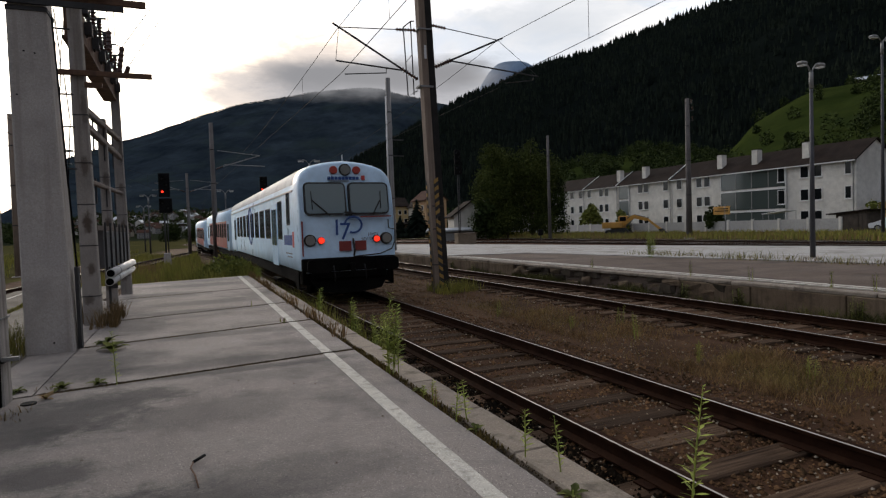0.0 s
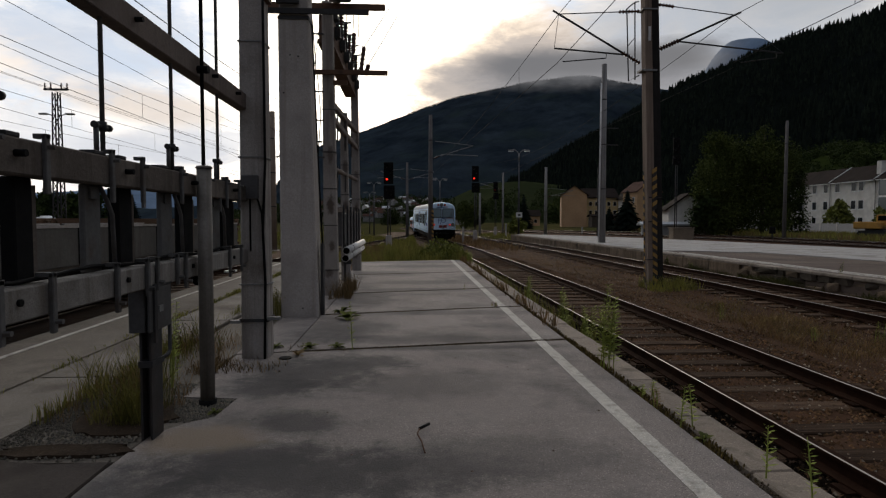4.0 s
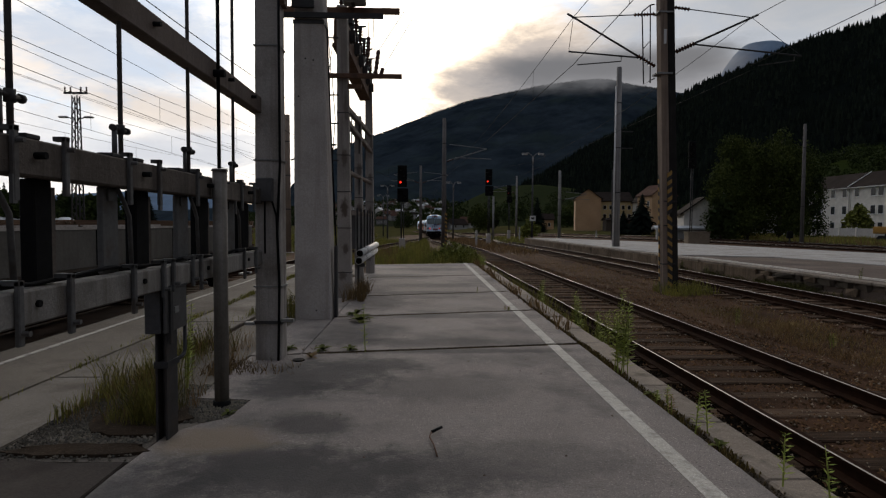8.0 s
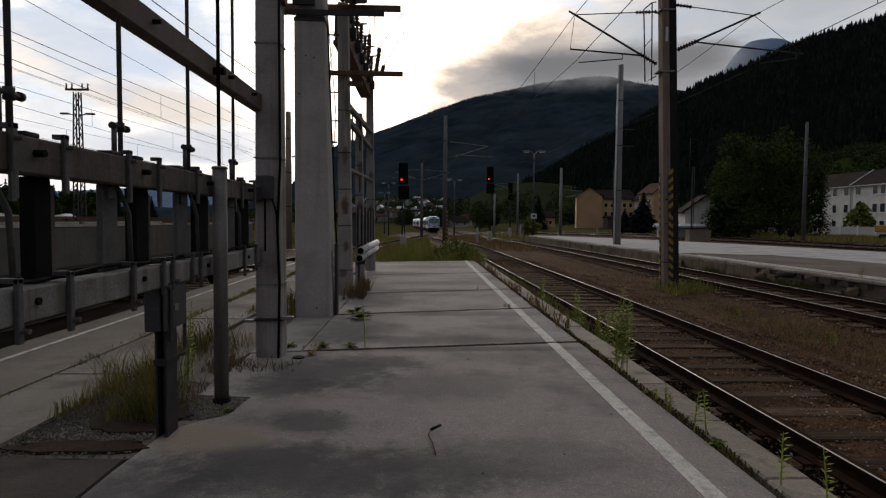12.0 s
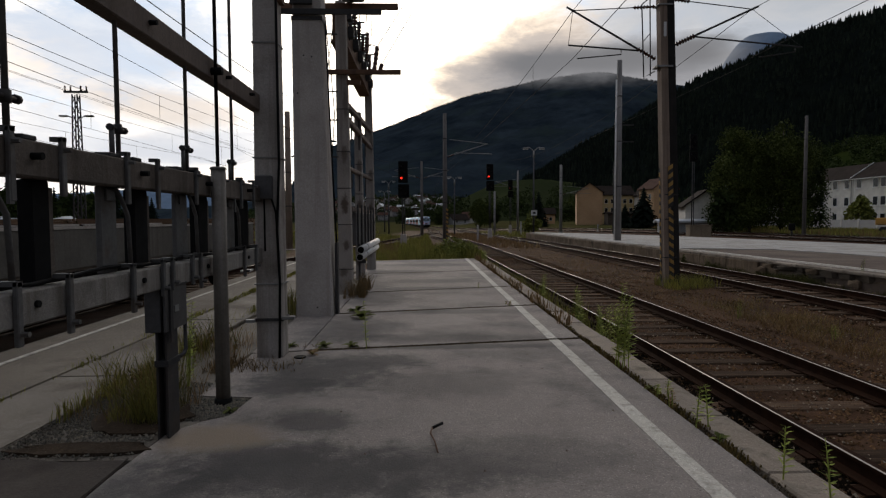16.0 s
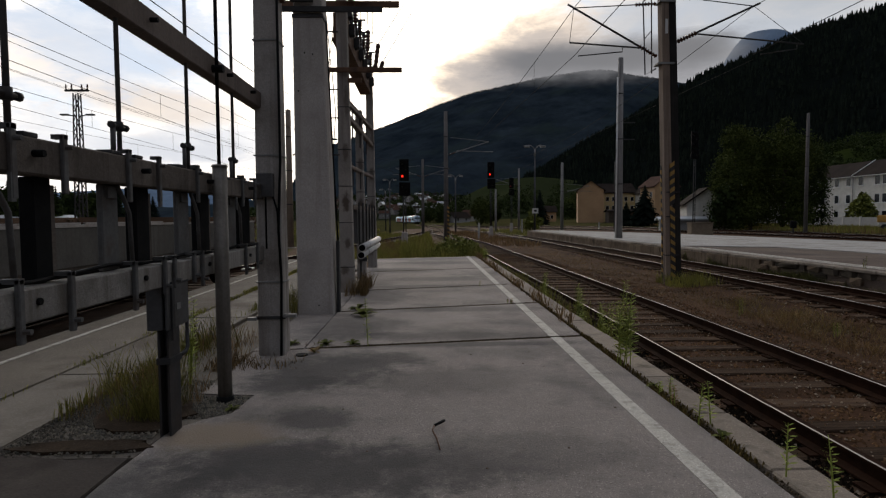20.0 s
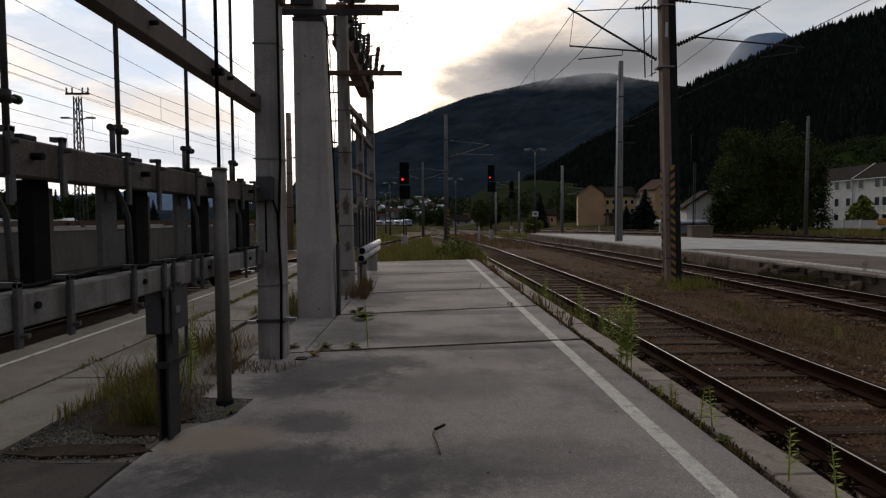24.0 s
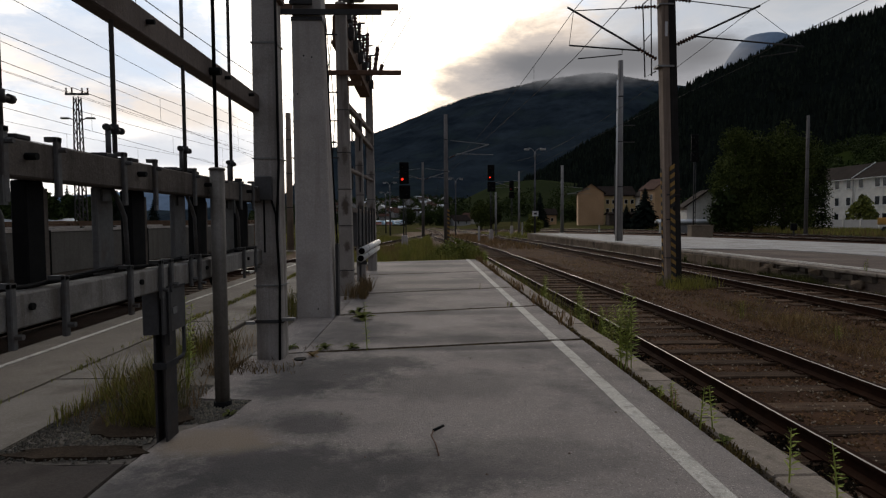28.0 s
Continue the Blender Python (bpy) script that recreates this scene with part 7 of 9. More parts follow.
def excavator():
    e = thing("excavator", "yellow tracked excavator with its arm lowered", "excavator", (50.9, 62.6, -0.35), -55)
    e.scale = (0.82, 0.82, 0.82)
    for s in (-1, 1):
        bm = bmesh.new()
        prism(bm, [(-1.9, 0.3), (-1.5, 0.0), (1.5, 0.0), (1.9, 0.3), (1.6, 0.75), (-1.6, 0.75)], s * 1.0 - 0.3, s * 1.0 + 0.3)
        part("track", bm, M_TYRE, e)
        for k in range(4):
            part("roller", made(lambda b, k=k, s=s: rod(b, (-1.2 + 0.8 * k, s * 1.0 - 0.32, 0.32), (-1.2 + 0.8 * k, s * 1.0 + 0.32, 0.32), 0.2, seg=10)), M_DARKSTEEL, e)
    part("turntable", boxes((-1.0, 1.0, -0.9, 0.9, 0.75, 1.0)), M_DARKSTEEL, e)
    part("house", boxes((-2.3, 0.9, -1.25, 1.25, 1.0, 1.95), bevel=0.1), M_YELLOW, e, "yellow engine housing")
    cab = part("cab", boxes((-0.1, 1.3, 0.25, 1.25, 1.9, 2.9), bevel=0.08), M_YELLOW, e)
    part("pane", boxes((1.2, 1.33, 0.35, 1.15, 2.1, 2.75), (0.1, 1.1, 1.2, 1.28, 2.1, 2.75), (0.1, 1.1, 0.22, 0.3, 2.1, 2.75)), M_GLASS, cab)
    bm = bmesh.new()
    prism(bm, [(0.6, 1.5), (1.0, 1.3), (2.5, 2.45), (4.3, 2.0), (4.4, 2.4), (2.6, 3.0), (2.1, 2.9)], -0.48, -0.05)
    part("boom", bm, M_YELLOW, e)
    bm = bmesh.new()
    prism(bm, [(4.0, 2.55), (4.6, 2.35), (6.6, 0.75), (6.3, 0.5)], -0.45, -0.10)
    part("stick_arm", bm, M_YELLOW, e)
    bm = bmesh.new()
    prism(bm, [(6.2, 0.75), (6.7, 0.8), (7.3, 0.1), (6.7, 0.0), (6.3, 0.3)], -0.8, 0.2)
    part("bucket", bm, M_DARKSTEEL, e)
    part("cylinder", made(lambda b: rod(b, (1.2, -0.27, 1.2), (2.3, -0.27, 2.35), 0.09, seg=8)), M_GALV, e)
    part("cylinder", made(lambda b: rod(b, (2.5, -0.27, 3.05), (4.2, -0.27, 2.6), 0.08, seg=8)), M_GALV, e)


excavator()


def parked_car(x, y, turn, label, paint):
    c = thing("car", label, "car", (x, y, -0.4), turn, group="parked cars")
    bm = bmesh.new()
    prism(bm, [(-2.1, 0.35), (2.1, 0.3), (2.15, 0.75), (1.2, 0.95), (0.5, 1.42), (-1.2, 1.45), (-1.95, 0.95), (-2.15, 0.8)], -0.85, 0.85)
    bmesh.ops.bevel(bm, geom=list(bm.edges), offset=0.06, segments=2, affect="EDGES")
    part("body", bm, paint, c)
    part("side_glass", boxes((-1.15, 0.5, -0.87, 0.87, 1.0, 1.34), bevel=0.04), M_GLASS, c)
    for sx in (-1.3, 1.3):
        for sy in (-0.8, 0.8):
            w = part("wheel", made(lambda b, sx=sx, sy=sy: rod(b, (sx, sy - 0.1, 0.31), (sx, sy + 0.1, 0.31), 0.31, seg=16)), M_TYRE, c)
            part("rim", made(lambda b, sx=sx, sy=sy: rod(b, (sx, sy - 0.11, 0.31), (sx, sy + 0.11, 0.31), 0.19, seg=12)), M_GALV, w)
    for sy in (-0.6, 0.6):
        part("headlight", boxes((2.08, 2.17, sy - 0.18, sy + 0.18, 0.6, 0.75)), M_LENS, c)


parked_car(61.5, 35.6, 100, "white parked car beside the shed", M_CAR)

relay = thing("relay_cabinet", "squat tan concrete relay cabinet on the platform's end", "cabinet", (23.5, 50.5, -0.45))
part("body", made(lambda b: box(b, -0.92, 0.92, -0.45, 0.45, -0.5, 1.12, bevel=0.03)), M_TANCONC, relay)
part("lid", boxes((-0.98, 0.98, -0.5, 0.5, 1.12, 1.19)), M_TANCONC, relay)
for x in (-0.45, 0.45):
    part("door", boxes((x - 0.4, x + 0.4, -0.48, -0.44, 0.15, 1.0)), M_TANCONC, relay)
for x, y, h in ((5.1, 56.0, 1.35), (13.4, 82.0, 1.5), (26.4, 90.0, 1.0)):
    m = thing("marker_post", "short white marker post beside the track", "post", (x, y, -0.62 - dip(x, y)), group="marker posts")
    part("shaft", made(lambda b, h=h + dip(x, y): box(b, -0.09, 0.09, -0.07, 0.07, 0, h, bevel=0.02)), M_PLASTER_G, m)
plate = thing("sign_plate", "small white square sign on the tall yard lamp", "sign", (15.7, 84.6, 2.1))
part("board", boxes((-0.42, 0.42, -0.05, 0.0, -0.36, 0.36)), M_SIGN_W, plate)
part("mark", boxes((-0.2, 0.2, -0.07, -0.05, -0.14, 0.14)), M_DARKSTEEL, plate)
dwarf = thing("dwarf_signal", "small black dwarf signal beside the sidings", "signal", (36.0, 57.5, -0.5))
part("head", made(lambda b: box(b, -0.3, 0.3, -0.15, 0.15, 0.55, 1.25, bevel=0.08)), M_BLACK, dwarf)
part("stem", made(lambda b: rod(b, (0, 0, 0), (0, 0, 0.6), 0.08, seg=8)), M_DARKSTEEL, dwarf)


def timber_stack(x, y, label, seed):
    """Sawn timber piled on bearers."""
    g = np.random.default_rng(seed)
    t = thing("timber_stack", label, "timber", (x, y, ground_height(x, y) - 0.03), -2, "timber stacks")
    for b in (-1.6, 1.6):
        part("bearer", boxes((b - 0.1, b + 0.1, -0.7, 0.7, 0.0, 0.16)), M_WOODWALL, t)
    for row_ in range(11):
        for k in range(4):
            w = g.uniform(-0.12, 0.12)
            part("plank", boxes((-2.3 + w, 2.3 + w, -0.66 + 0.33 * k, -0.36 + 0.33 * k, 0.16 + 0.19 * row_, 0.34 + 0.19 * row_)), M_TIMBER, t)


M_TIMBER = surf("fresh_sawn_timber", (0.11, 0.062, 0.038), (0.19, 0.115, 0.070), 2.0, 20, 0.9, bump=0.2, stretch=(0.2, 3, 3), vary=0.5)
for k, (x, y) in enumerate(((-16.5, 50.5), (-21.4, 50.0), (-26.2, 51.0), (-31.0, 50.0), (-36.0, 51.0))):
    timber_stack(x, y, "stack of brown sawn timber in the yard", 70 + k)

# ---- trees, bushes, grass and weeds ----


def leaf_cloud(name, blobs, count, size, material, seed=0, droop=0.0):
    """Many small leaf clumps spread through blobs (x, y, z, rx, ry, rz), denser towards their skin."""
    g = np.random.default_rng(seed)
    weights = np.array([b[3] * b[4] * b[5] for b in blobs]) ** 0.8
    weights /= weights.sum()
    pick = g.choice(len(blobs), count, p=weights)
    verts, faces = [], []
    for k in range(count):
        bx, by, bz, rx, ry, rz = blobs[pick[k]]
        d = g.normal(size=3)
        d /= np.linalg.norm(d)
        rad = g.uniform(0.25, 1.0) ** 0.45 * g.uniform(0.8, 1.12)
        c = np.array((bx + d[0] * rx * rad, by + d[1] * ry * rad, bz + d[2] * rz * rad))
        s = size * g.uniform(0.5, 1.4)
        u = g.normal(size=3)
        u /= np.linalg.norm(u)
        w = np.cross(u, g.normal(size=3))
        w /= np.linalg.norm(w) + 1e-9
        u[2] -= droop
        i = len(verts)
        verts += [c + u * s, c + w * s * 0.55, c - u * s, c - w * s * 0.55 + (0, 0, s * 0.2)]
        faces += [(i, i + 1, i + 2), (i, i + 2, i + 3)]
    return raw(name, verts, faces, material)


def tree(x, y, z, height, radius, material, label, seed, count=2600, leaf=0.34, slim=False, group="trees", low=False):
    g = np.random.default_rng(seed)
    t = thing("tree", label, "tree", (x, y, min(z, ground_height(x, y))), 0, group)
    bm = bmesh.new()
    lean = g.uniform(-0.3, 0.3, 2)
    rod(bm, (0, 0, -0.1), (lean[0] * 0.5, lean[1] * 0.5, height * 0.45), height * 0.022, height * 0.015, 10)
    rod(bm, (lean[0] * 0.5, lean[1] * 0.5, height * 0.45), (lean[0], lean[1], height * 0.9), height * 0.015, 0.03, 8)
    part("trunk", bm, M_BARK, t)
    blobs = []
    for k in range(9 if not slim else 7):
        a, f = g.uniform(0, 6.28), g.uniform(0.08 if low else 0.22, 0.92)
        reach = radius * (1.0 - abs(f - 0.42) * 1.05) * g.uniform(0.55, 1.0)
        c = (math.cos(a) * reach * 0.62, math.sin(a) * reach * 0.62, height * f)
        bm = bmesh.new()
        rod(bm, (lean[0] * f, lean[1] * f, height * f * 0.72), c, height * 0.008, 0.02, 6)
        part("limb", bm, M_BARK, t)
        r = radius * g.uniform(0.34, 0.55)
        blobs.append((*c, r, r, r * g.uniform(0.8, 1.3)))
    blobs += [(lean[0], lean[1], height * 0.88, radius * 0.28, radius * 0.28, height * 0.13), (0, 0, height * 0.5, radius * 0.75, radius * 0.75, height * 0.3)]
    if low:
        blobs += [(0, 0, height * 0.2, radius * 0.8, radius * 0.8, height * 0.17)]
        for _ in range(7):
            a, q = g.uniform(0, 6.28), radius * g.uniform(0.1, 0.75)
            top = height * (1.0 - 0.32 * q / radius) * g.uniform(0.86, 1.02)
            blobs.append((math.cos(a) * q, math.sin(a) * q, top - height * 0.1, radius * 0.16, radius * 0.16, height * 0.12))
    ob = new("crown", leaf_cloud("crown", blobs, count, leaf, material, seed))
    ob.parent = t
    return t


def spruce(x, y, z, height, radius, label, seed):
    g = np.random.default_rng(seed)
    t = thing("spruce_tree", label, "tree", (x, y, min(z, ground_height(x, y))), 0, "trees")
    bm = bmesh.new()
    rod(bm, (0, 0, -0.1), (0, 0, height * 0.95), height * 0.018, 0.02, 8)
    part("trunk", bm, M_BARK, t)
    verts, faces = [], []
    tiers = 16
    for k in range(tiers):
        f = 0.1 + 0.9 * k / tiers
        r = radius * (1 - f) ** 0.85 + 0.05
        n = 13
        for i in range(n):
            a = 6.283 * (i + g.uniform(-0.4, 0.4)) / n + k
            rr = r * g.uniform(0.7, 1.15)
            z0 = height * f
            b = len(verts)
            verts += [(0, 0, z0 + height * 0.05), (rr * math.cos(a - 0.28), rr * math.sin(a - 0.28), z0 - rr * 0.25), (rr * 1.1 * math.cos(a), rr * 1.1 * math.sin(a), z0 - rr * 0.42), (rr * math.cos(a + 0.28), rr * math.sin(a + 0.28), z0 - rr * 0.25)]
            faces += [(b, b + 1, b + 2), (b, b + 2, b + 3)]
    ob = new("crown", raw("crown", verts, faces, M_CONIFER))
    ob.parent = t
    return t


tree(38.6, 74.0, -0.5, 13.0, 4.2, M_TREE2, "tall leafy tree with an uneven crown", 21, 17600, 0.15, low=True)
tree(45.3, 74.6, -0.5, 14.2, 4.8, M_TREE2, "large leafy tree behind the sidings", 22, 20800, 0.15, low=True)
tree(41.8, 75.8, -0.5, 13.2, 4.4, M_TREE2, "leafy tree between its taller neighbours", 23, 17600, 0.15, low=True)
tree(49.0, 76.0, -0.5, 11.5, 4.0, M_TREE, "smaller drooping tree at the group's edge", 24, 14400, 0.15, low=True)
tree(36.4, 71.8, -0.5, 5.6, 2.2, M_TREE, "low dark tree by the white house", 25, 1200, 0.3)
tree(61.5, 83.0, -0.5, 4.6, 2.3, M_LEAF, "round garden bush before the flats", 26, 1500, 0.28)
tree(60.5, 56.0, -0.5, 3.0, 1.6, M_TREE, "dark clipped garden shrub", 27, 900, 0.24)
tree(67.0, 40.9, -0.5, 3.0, 1.2, M_LEAF, "garden bush beside the timber shed", 29, 900, 0.2)
tree(59.0, 71.5, -0.5, 3.2, 1.4, M_LEAF, "garden shrub by the wall", 28, 800, 0.24)
tree(64.5, 35.0, -0.5, 4.0, 2.0, M_LEAF, "green shrub beside the shed", 29, 900, 0.26)
spruce(40.4, 109.0, -0.5, 7.6, 3.3, "dark spruce with layered boughs", 31)
spruce(38.0, 112.0, -0.5, 4.6, 1.9, "smaller dark spruce beside another", 32)
spruce(29.0, 150.0, -0.5, 9.0, 2.8, "dark spruce near the far road", 33)
tree(18.0, 190.0, -1.4, 9.5, 4.8, M_TREE2, "broad leafy tree before the pasture", 34, 6000, 0.30)
tree(22.0, 196.0, -1.2, 8.0, 4.5, M_TREE, "dark leafy tree beyond the points", 35, 4000, 0.30)
tree(16.8, 92.0, -0.5, 3.2, 1.8, M_LEAF, "bush at the foot of the yard lamp", 36, 900, 0.25)
tree(9.5, 300.0, -2.1, 8.5, 7.0, M_TREE, "dark tree clump beside the line", 37, 3500, 0.45)
tree(3.0, 345.0, -2.4, 9.5, 8.0, M_TREE, "dark tree clump beyond the bend", 38, 3500, 0.45)
tree(-12.0, 430.0, -2.9, 10.0, 9.0, M_TREE, "dark far tree clump", 39, 3500, 0.5)
tree(12.5, 365.0, -2.4, 9.0, 8.0, M_TREE, "dark far tree by the bend", 40, 3500, 0.5)
g40 = np.random.default_rng(40)
for k in range(52):
    az = -46 + 22.0 * k / 51 + g40.uniform(-0.3, 0.3)
    r = g40.uniform(150, 235)
    wood = az < -26.4
    if k % 2:
        spruce(r * math.sin(radians(az)), r * math.cos(radians(az)), -0.5, r * (g40.uniform(0.050, 0.068) if wood else g40.uniform(0.030, 0.048)), r * 0.014, "dark spruce at the yard's edge", 60 + k)
    elif wood or k % 4 == 0:
        tree(r * math.sin(radians(az)), r * math.cos(radians(az)), -0.5, r * (g40.uniform(0.044, 0.056) if wood else g40.uniform(0.016, 0.028)), r * 0.022, M_TREE, "dark leafy tree at the yard's edge", 60 + k, 1800, 0.5, low=True)
for k in range(16):
    az = g40.uniform(7, 34)
    r = g40.uniform(205, 330)
    tree(r * math.sin(radians(az)), r * math.cos(radians(az)), -0.5, r * g40.uniform(0.022, 0.04), r * 0.022, (M_TREE, M_TREE2)[k % 2], "leafy tree among the houses", 90 + k, 1800, 0.42)


def slope_points(verts, n_az, n_r, count, seed, j0=0.0, j1=1.0, az0=0.0, az1=1.0):
    g = np.random.default_rng(seed)
    v = np.array(verts).reshape(n_az + 1, n_r + 1, 3)
    i = g.uniform(az0 * n_az, az1 * n_az - 1e-3, count)
    j = g.uniform(j0 * n_r, j1 * n_r - 1e-3, count)
    a, b = i.astype(int), j.astype(int)
    s, t = (i - a)[:, None], (j - b)[:, None]
    return (v[a, b] * (1 - s) * (1 - t) + v[a + 1, b] * s * (1 - t) + v[a, b + 1] * (1 - s) * t + v[a + 1, b + 1] * s * t), g


def conifers(name, pts, g, h0, h1, material, label, sides=5):
    """A wood of many rough two-tier cones."""
    verts, faces = [], []
    for p in pts:
        h = g.uniform(h0, h1)
        r = h * g.uniform(0.15, 0.24)
        a0 = g.uniform(0, 6.28)
        for z0, z1, k in ((-0.1, 0.68, 1.0), (0.36, 1.0, 0.62)):
            b = len(verts)
            for i in range(sides):
                a = a0 + 6.283 * i / sides
                rr = r * k * g.uniform(0.7, 1.25)
                verts.append((p[0] + rr * math.cos(a), p[1] + rr * math.sin(a), p[2] + h * (z0 + g.uniform(0, 0.1))))
            verts.append((p[0], p[1], p[2] + h * z1))
            faces += [(b + i, b + (i + 1) % sides, b + sides) for i in range(sides)]
    ob = tagged(new(name, raw(name, verts, faces, material)), label, "trees", kind="stuff")
    return ob


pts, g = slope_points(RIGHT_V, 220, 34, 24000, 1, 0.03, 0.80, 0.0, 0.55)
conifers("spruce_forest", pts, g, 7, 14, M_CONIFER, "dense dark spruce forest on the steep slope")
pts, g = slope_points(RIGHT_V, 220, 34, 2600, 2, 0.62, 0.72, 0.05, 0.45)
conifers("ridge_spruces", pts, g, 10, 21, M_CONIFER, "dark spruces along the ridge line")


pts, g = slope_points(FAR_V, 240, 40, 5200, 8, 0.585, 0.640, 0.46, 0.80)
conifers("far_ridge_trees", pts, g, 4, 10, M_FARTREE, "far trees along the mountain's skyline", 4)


def bushes(name, pts, g, r0, r1, per, size, material, label):
    verts_all, faces_all = [], []
    for p in pts:
        r = g.uniform(r0, r1)
        for _ in range(per):
            d = g.normal(size=3)
            d /= np.linalg.norm(d)
            c = p + d * r * g.uniform(0.5, 1.0) * (1, 1, 1.1) + (0, 0, r * 0.8)
            u, w = g.normal(size=3), g.normal(size=3)
            u, w = u / np.linalg.norm(u) * size, w / np.linalg.norm(w) * size
            b = len(verts_all)
            verts_all += [c + u, c + w, c - u]
            faces_all.append((b, b + 1, b + 2))
    return tagged(new(name, raw(name, verts_all, faces_all, material)), label, "trees", kind="stuff")


pts, g = slope_points(LOW_V, 70, 20, 520, 3, 0.08, 0.62)
bushes("hill_trees", pts, g, 1.6, 3.6, 120, 0.6, M_TREE, "leafy trees and bushes over the low hill")
pts, g = slope_points(MEADOW_V, 90, 24, 170, 4, 0.1, 0.8, 0.03, 0.7)
bushes("meadow_trees", pts, g, 1.8, 4.5, 150, 0.7, M_TREE, "scattered dark trees on the meadow slope")
pts, g = slope_points(MEADOW_V, 90, 24, 160, 6, 0.0, 0.22, 0.0, 0.8)
bushes("meadow_hedge", pts, g, 2.0, 4.0, 130, 0.65, M_TREE, "dark hedge and trees behind the flats")
pts, g = slope_points(GREEN_V, 70, 20, 150, 5, 0.0, 0.25)
bushes("pasture_trees", pts, g, 3, 6, 130, 1.0, M_TREE, "dark trees at the pasture's foot")
pts, g = slope_points(TOWN_V, 60, 24, 420, 12, 0.02, 0.68)
bushes("town_trees", pts, g, 3.0, 7.0, 50, 2.0, M_TREE, "dark trees among the houses of the town")


def grass(name, label, material, x0, x1, y0, y1, z, count, h0, h1, width=0.012, clump=0.0, seed=0, lean=0.35):
    """Blades of grass; clump: how strongly they gather in tufts."""
    g = np.random.default_rng(seed + 100)
    verts, faces = [], []
    k = 0
    tries = 0
    while k < count and tries < count * 8:
        tries += 1
        x, y = g.uniform(x0, x1), g.uniform(y0, y1)
        n = noise.noise((x * 1.1, y * 1.1, seed * 1.7)) + 0.5 * noise.noise((x * 4.0, y * 4.0, seed))
        if clump and n < g.uniform(-0.4, 1.0) * clump:
            continue
        if y > 20 and x < 9 and min(abs(x - curve_at(TRACK_1, y)), abs(x - curve_at(TRACK_L, y))) < 1.15:
            continue
        h = g.uniform(h0, h1) * (1 + 0.4 * n)
        zz = z(x, y) if callable(z) else z
        a, b = g.uniform(0, 6.28), g.uniform(0, 6.28)
        lx, ly = math.cos(a) * h * lean * g.uniform(0.2, 1), math.sin(a) * h * lean * g.uniform(0.2, 1)
        wx, wy = math.cos(b) * width * 0.5, math.sin(b) * width * 0.5
        i = len(verts)
        verts += [(x - wx, y - wy, zz - 0.02), (x + wx, y + wy, zz - 0.02), (x + lx * 0.4 + wx * 0.8, y + ly * 0.4 + wy * 0.8, zz + h * 0.6), (x + lx * 0.4 - wx * 0.8, y + ly * 0.4 - wy * 0.8, zz + h * 0.6), (x + lx, y + ly, zz + h)]
        faces += [(i, i + 1, i + 2, i + 3), (i + 3, i + 2, i + 4)]
        k += 1
    return tagged(new(name, raw(name, verts, faces, material)), label, "grass", kind="stuff")


grass("end_grass", "rough green grass past the platform's end", M_GRASS, -0.9, 2.0, 20.3, 26.0, ground_height, 4200, 0.45, 1.0, 0.018, 0.35, 1)
grass("end_grass_low", "low rough grass past the platform's end", M_GRASS, -3.8, -0.7, 20.0, 30.0, ground_height, 6500, 0.2, 0.6, 0.016, 0.4, 27, 0.6)
grass("end_grass_dry", "dry grass stalks past the platform's end", M_DRY, -3.6, 3.0, 20.5, 38.0, ground_height, 3600, 0.25, 0.7, 0.014, 0.6, 2)
grass("yard_grass", "green grass between the far tracks", M_GRASS, -5.0, 0.6, 28.0, 74.0, ground_height, 5000, 0.25, 0.6, 0.03, 0.7, 3)
grass("far_left_grass", "rough grass over the yard", M_GRASS, -34.0, -8.5, 40.0, 120.0, ground_height, 5000, 0.3, 0.7, 0.08, 0.6, 4)
grass("gravel_grass", "tufts of grass growing out of the gravel strip", M_TUFT, -2.55, -1.95, 4.5, 6.4, 0.0, 700, 0.10, 0.42, 0.005, 0.6, 5, 0.8)
grass("gravel_grass_dry", "dry stalks in the gravel strip", M_DRY, -2.5, -1.78, 4.0, 6.8, 0.0, 700, 0.04, 0.20, 0.004, 0.8, 6, 0.9)
grass("seam_grass", "moss and grass in the seam of the side paving", M_GRASS, -3.28, -3.14, 2.0, 18.0, 0.0, 3000, 0.02, 0.06, 0.007, 1.0, 7, 0.9)
grass("seam_grass_inner", "moss and grass along the inner seam", M_GRASS, -2.54, -2.42, 4.0, 9.0, 0.0, 500, 0.03, 0.12, 0.006, 0.9, 8)
grass("post_weeds", "brown weeds round the feet of the posts", M_BROWNWEED, -2.0, -1.15, 5.3, 6.4, 0.0, 420, 0.02, 0.075, 0.007, 0.8, 9, 1.6)
grass("post_weeds_far", "brown withered grass round the portal's feet", M_BROWNWEED, -1.75, -1.0, 10.2, 12.2, 0.0, 1100, 0.10, 0.34, 0.006, 0.3, 10, 0.8)
grass("column_weeds", "tall olive weeds beside the broad column", M_TUFT, -2.05, -1.80, 7.7, 9.2, 0.0, 420, 0.15, 0.42, 0.006, 0.0, 11, 0.6)
grass("kerb_seam", "dark moss and small weeds along the kerb", M_MOSS, 1.765, 1.835, 1.6, 20.2, 0.0, 2400, 0.006, 0.024, 0.012, 0.6, 12, 0.9)
grass("kerb_weeds", "weeds rising along the kerb", M_DRY, 1.72, 1.9, 7.5, 20.3, 0.0, 420, 0.05, 0.2, 0.014, 0.8, 13, 0.6)
grass("track_weeds", "weeds between kerb and rail", M_GRASS, 2.1, 2.75, 8.0, 21.0, -0.56, 1500, 0.15, 0.5, 0.012, 0.9, 14, 0.5)
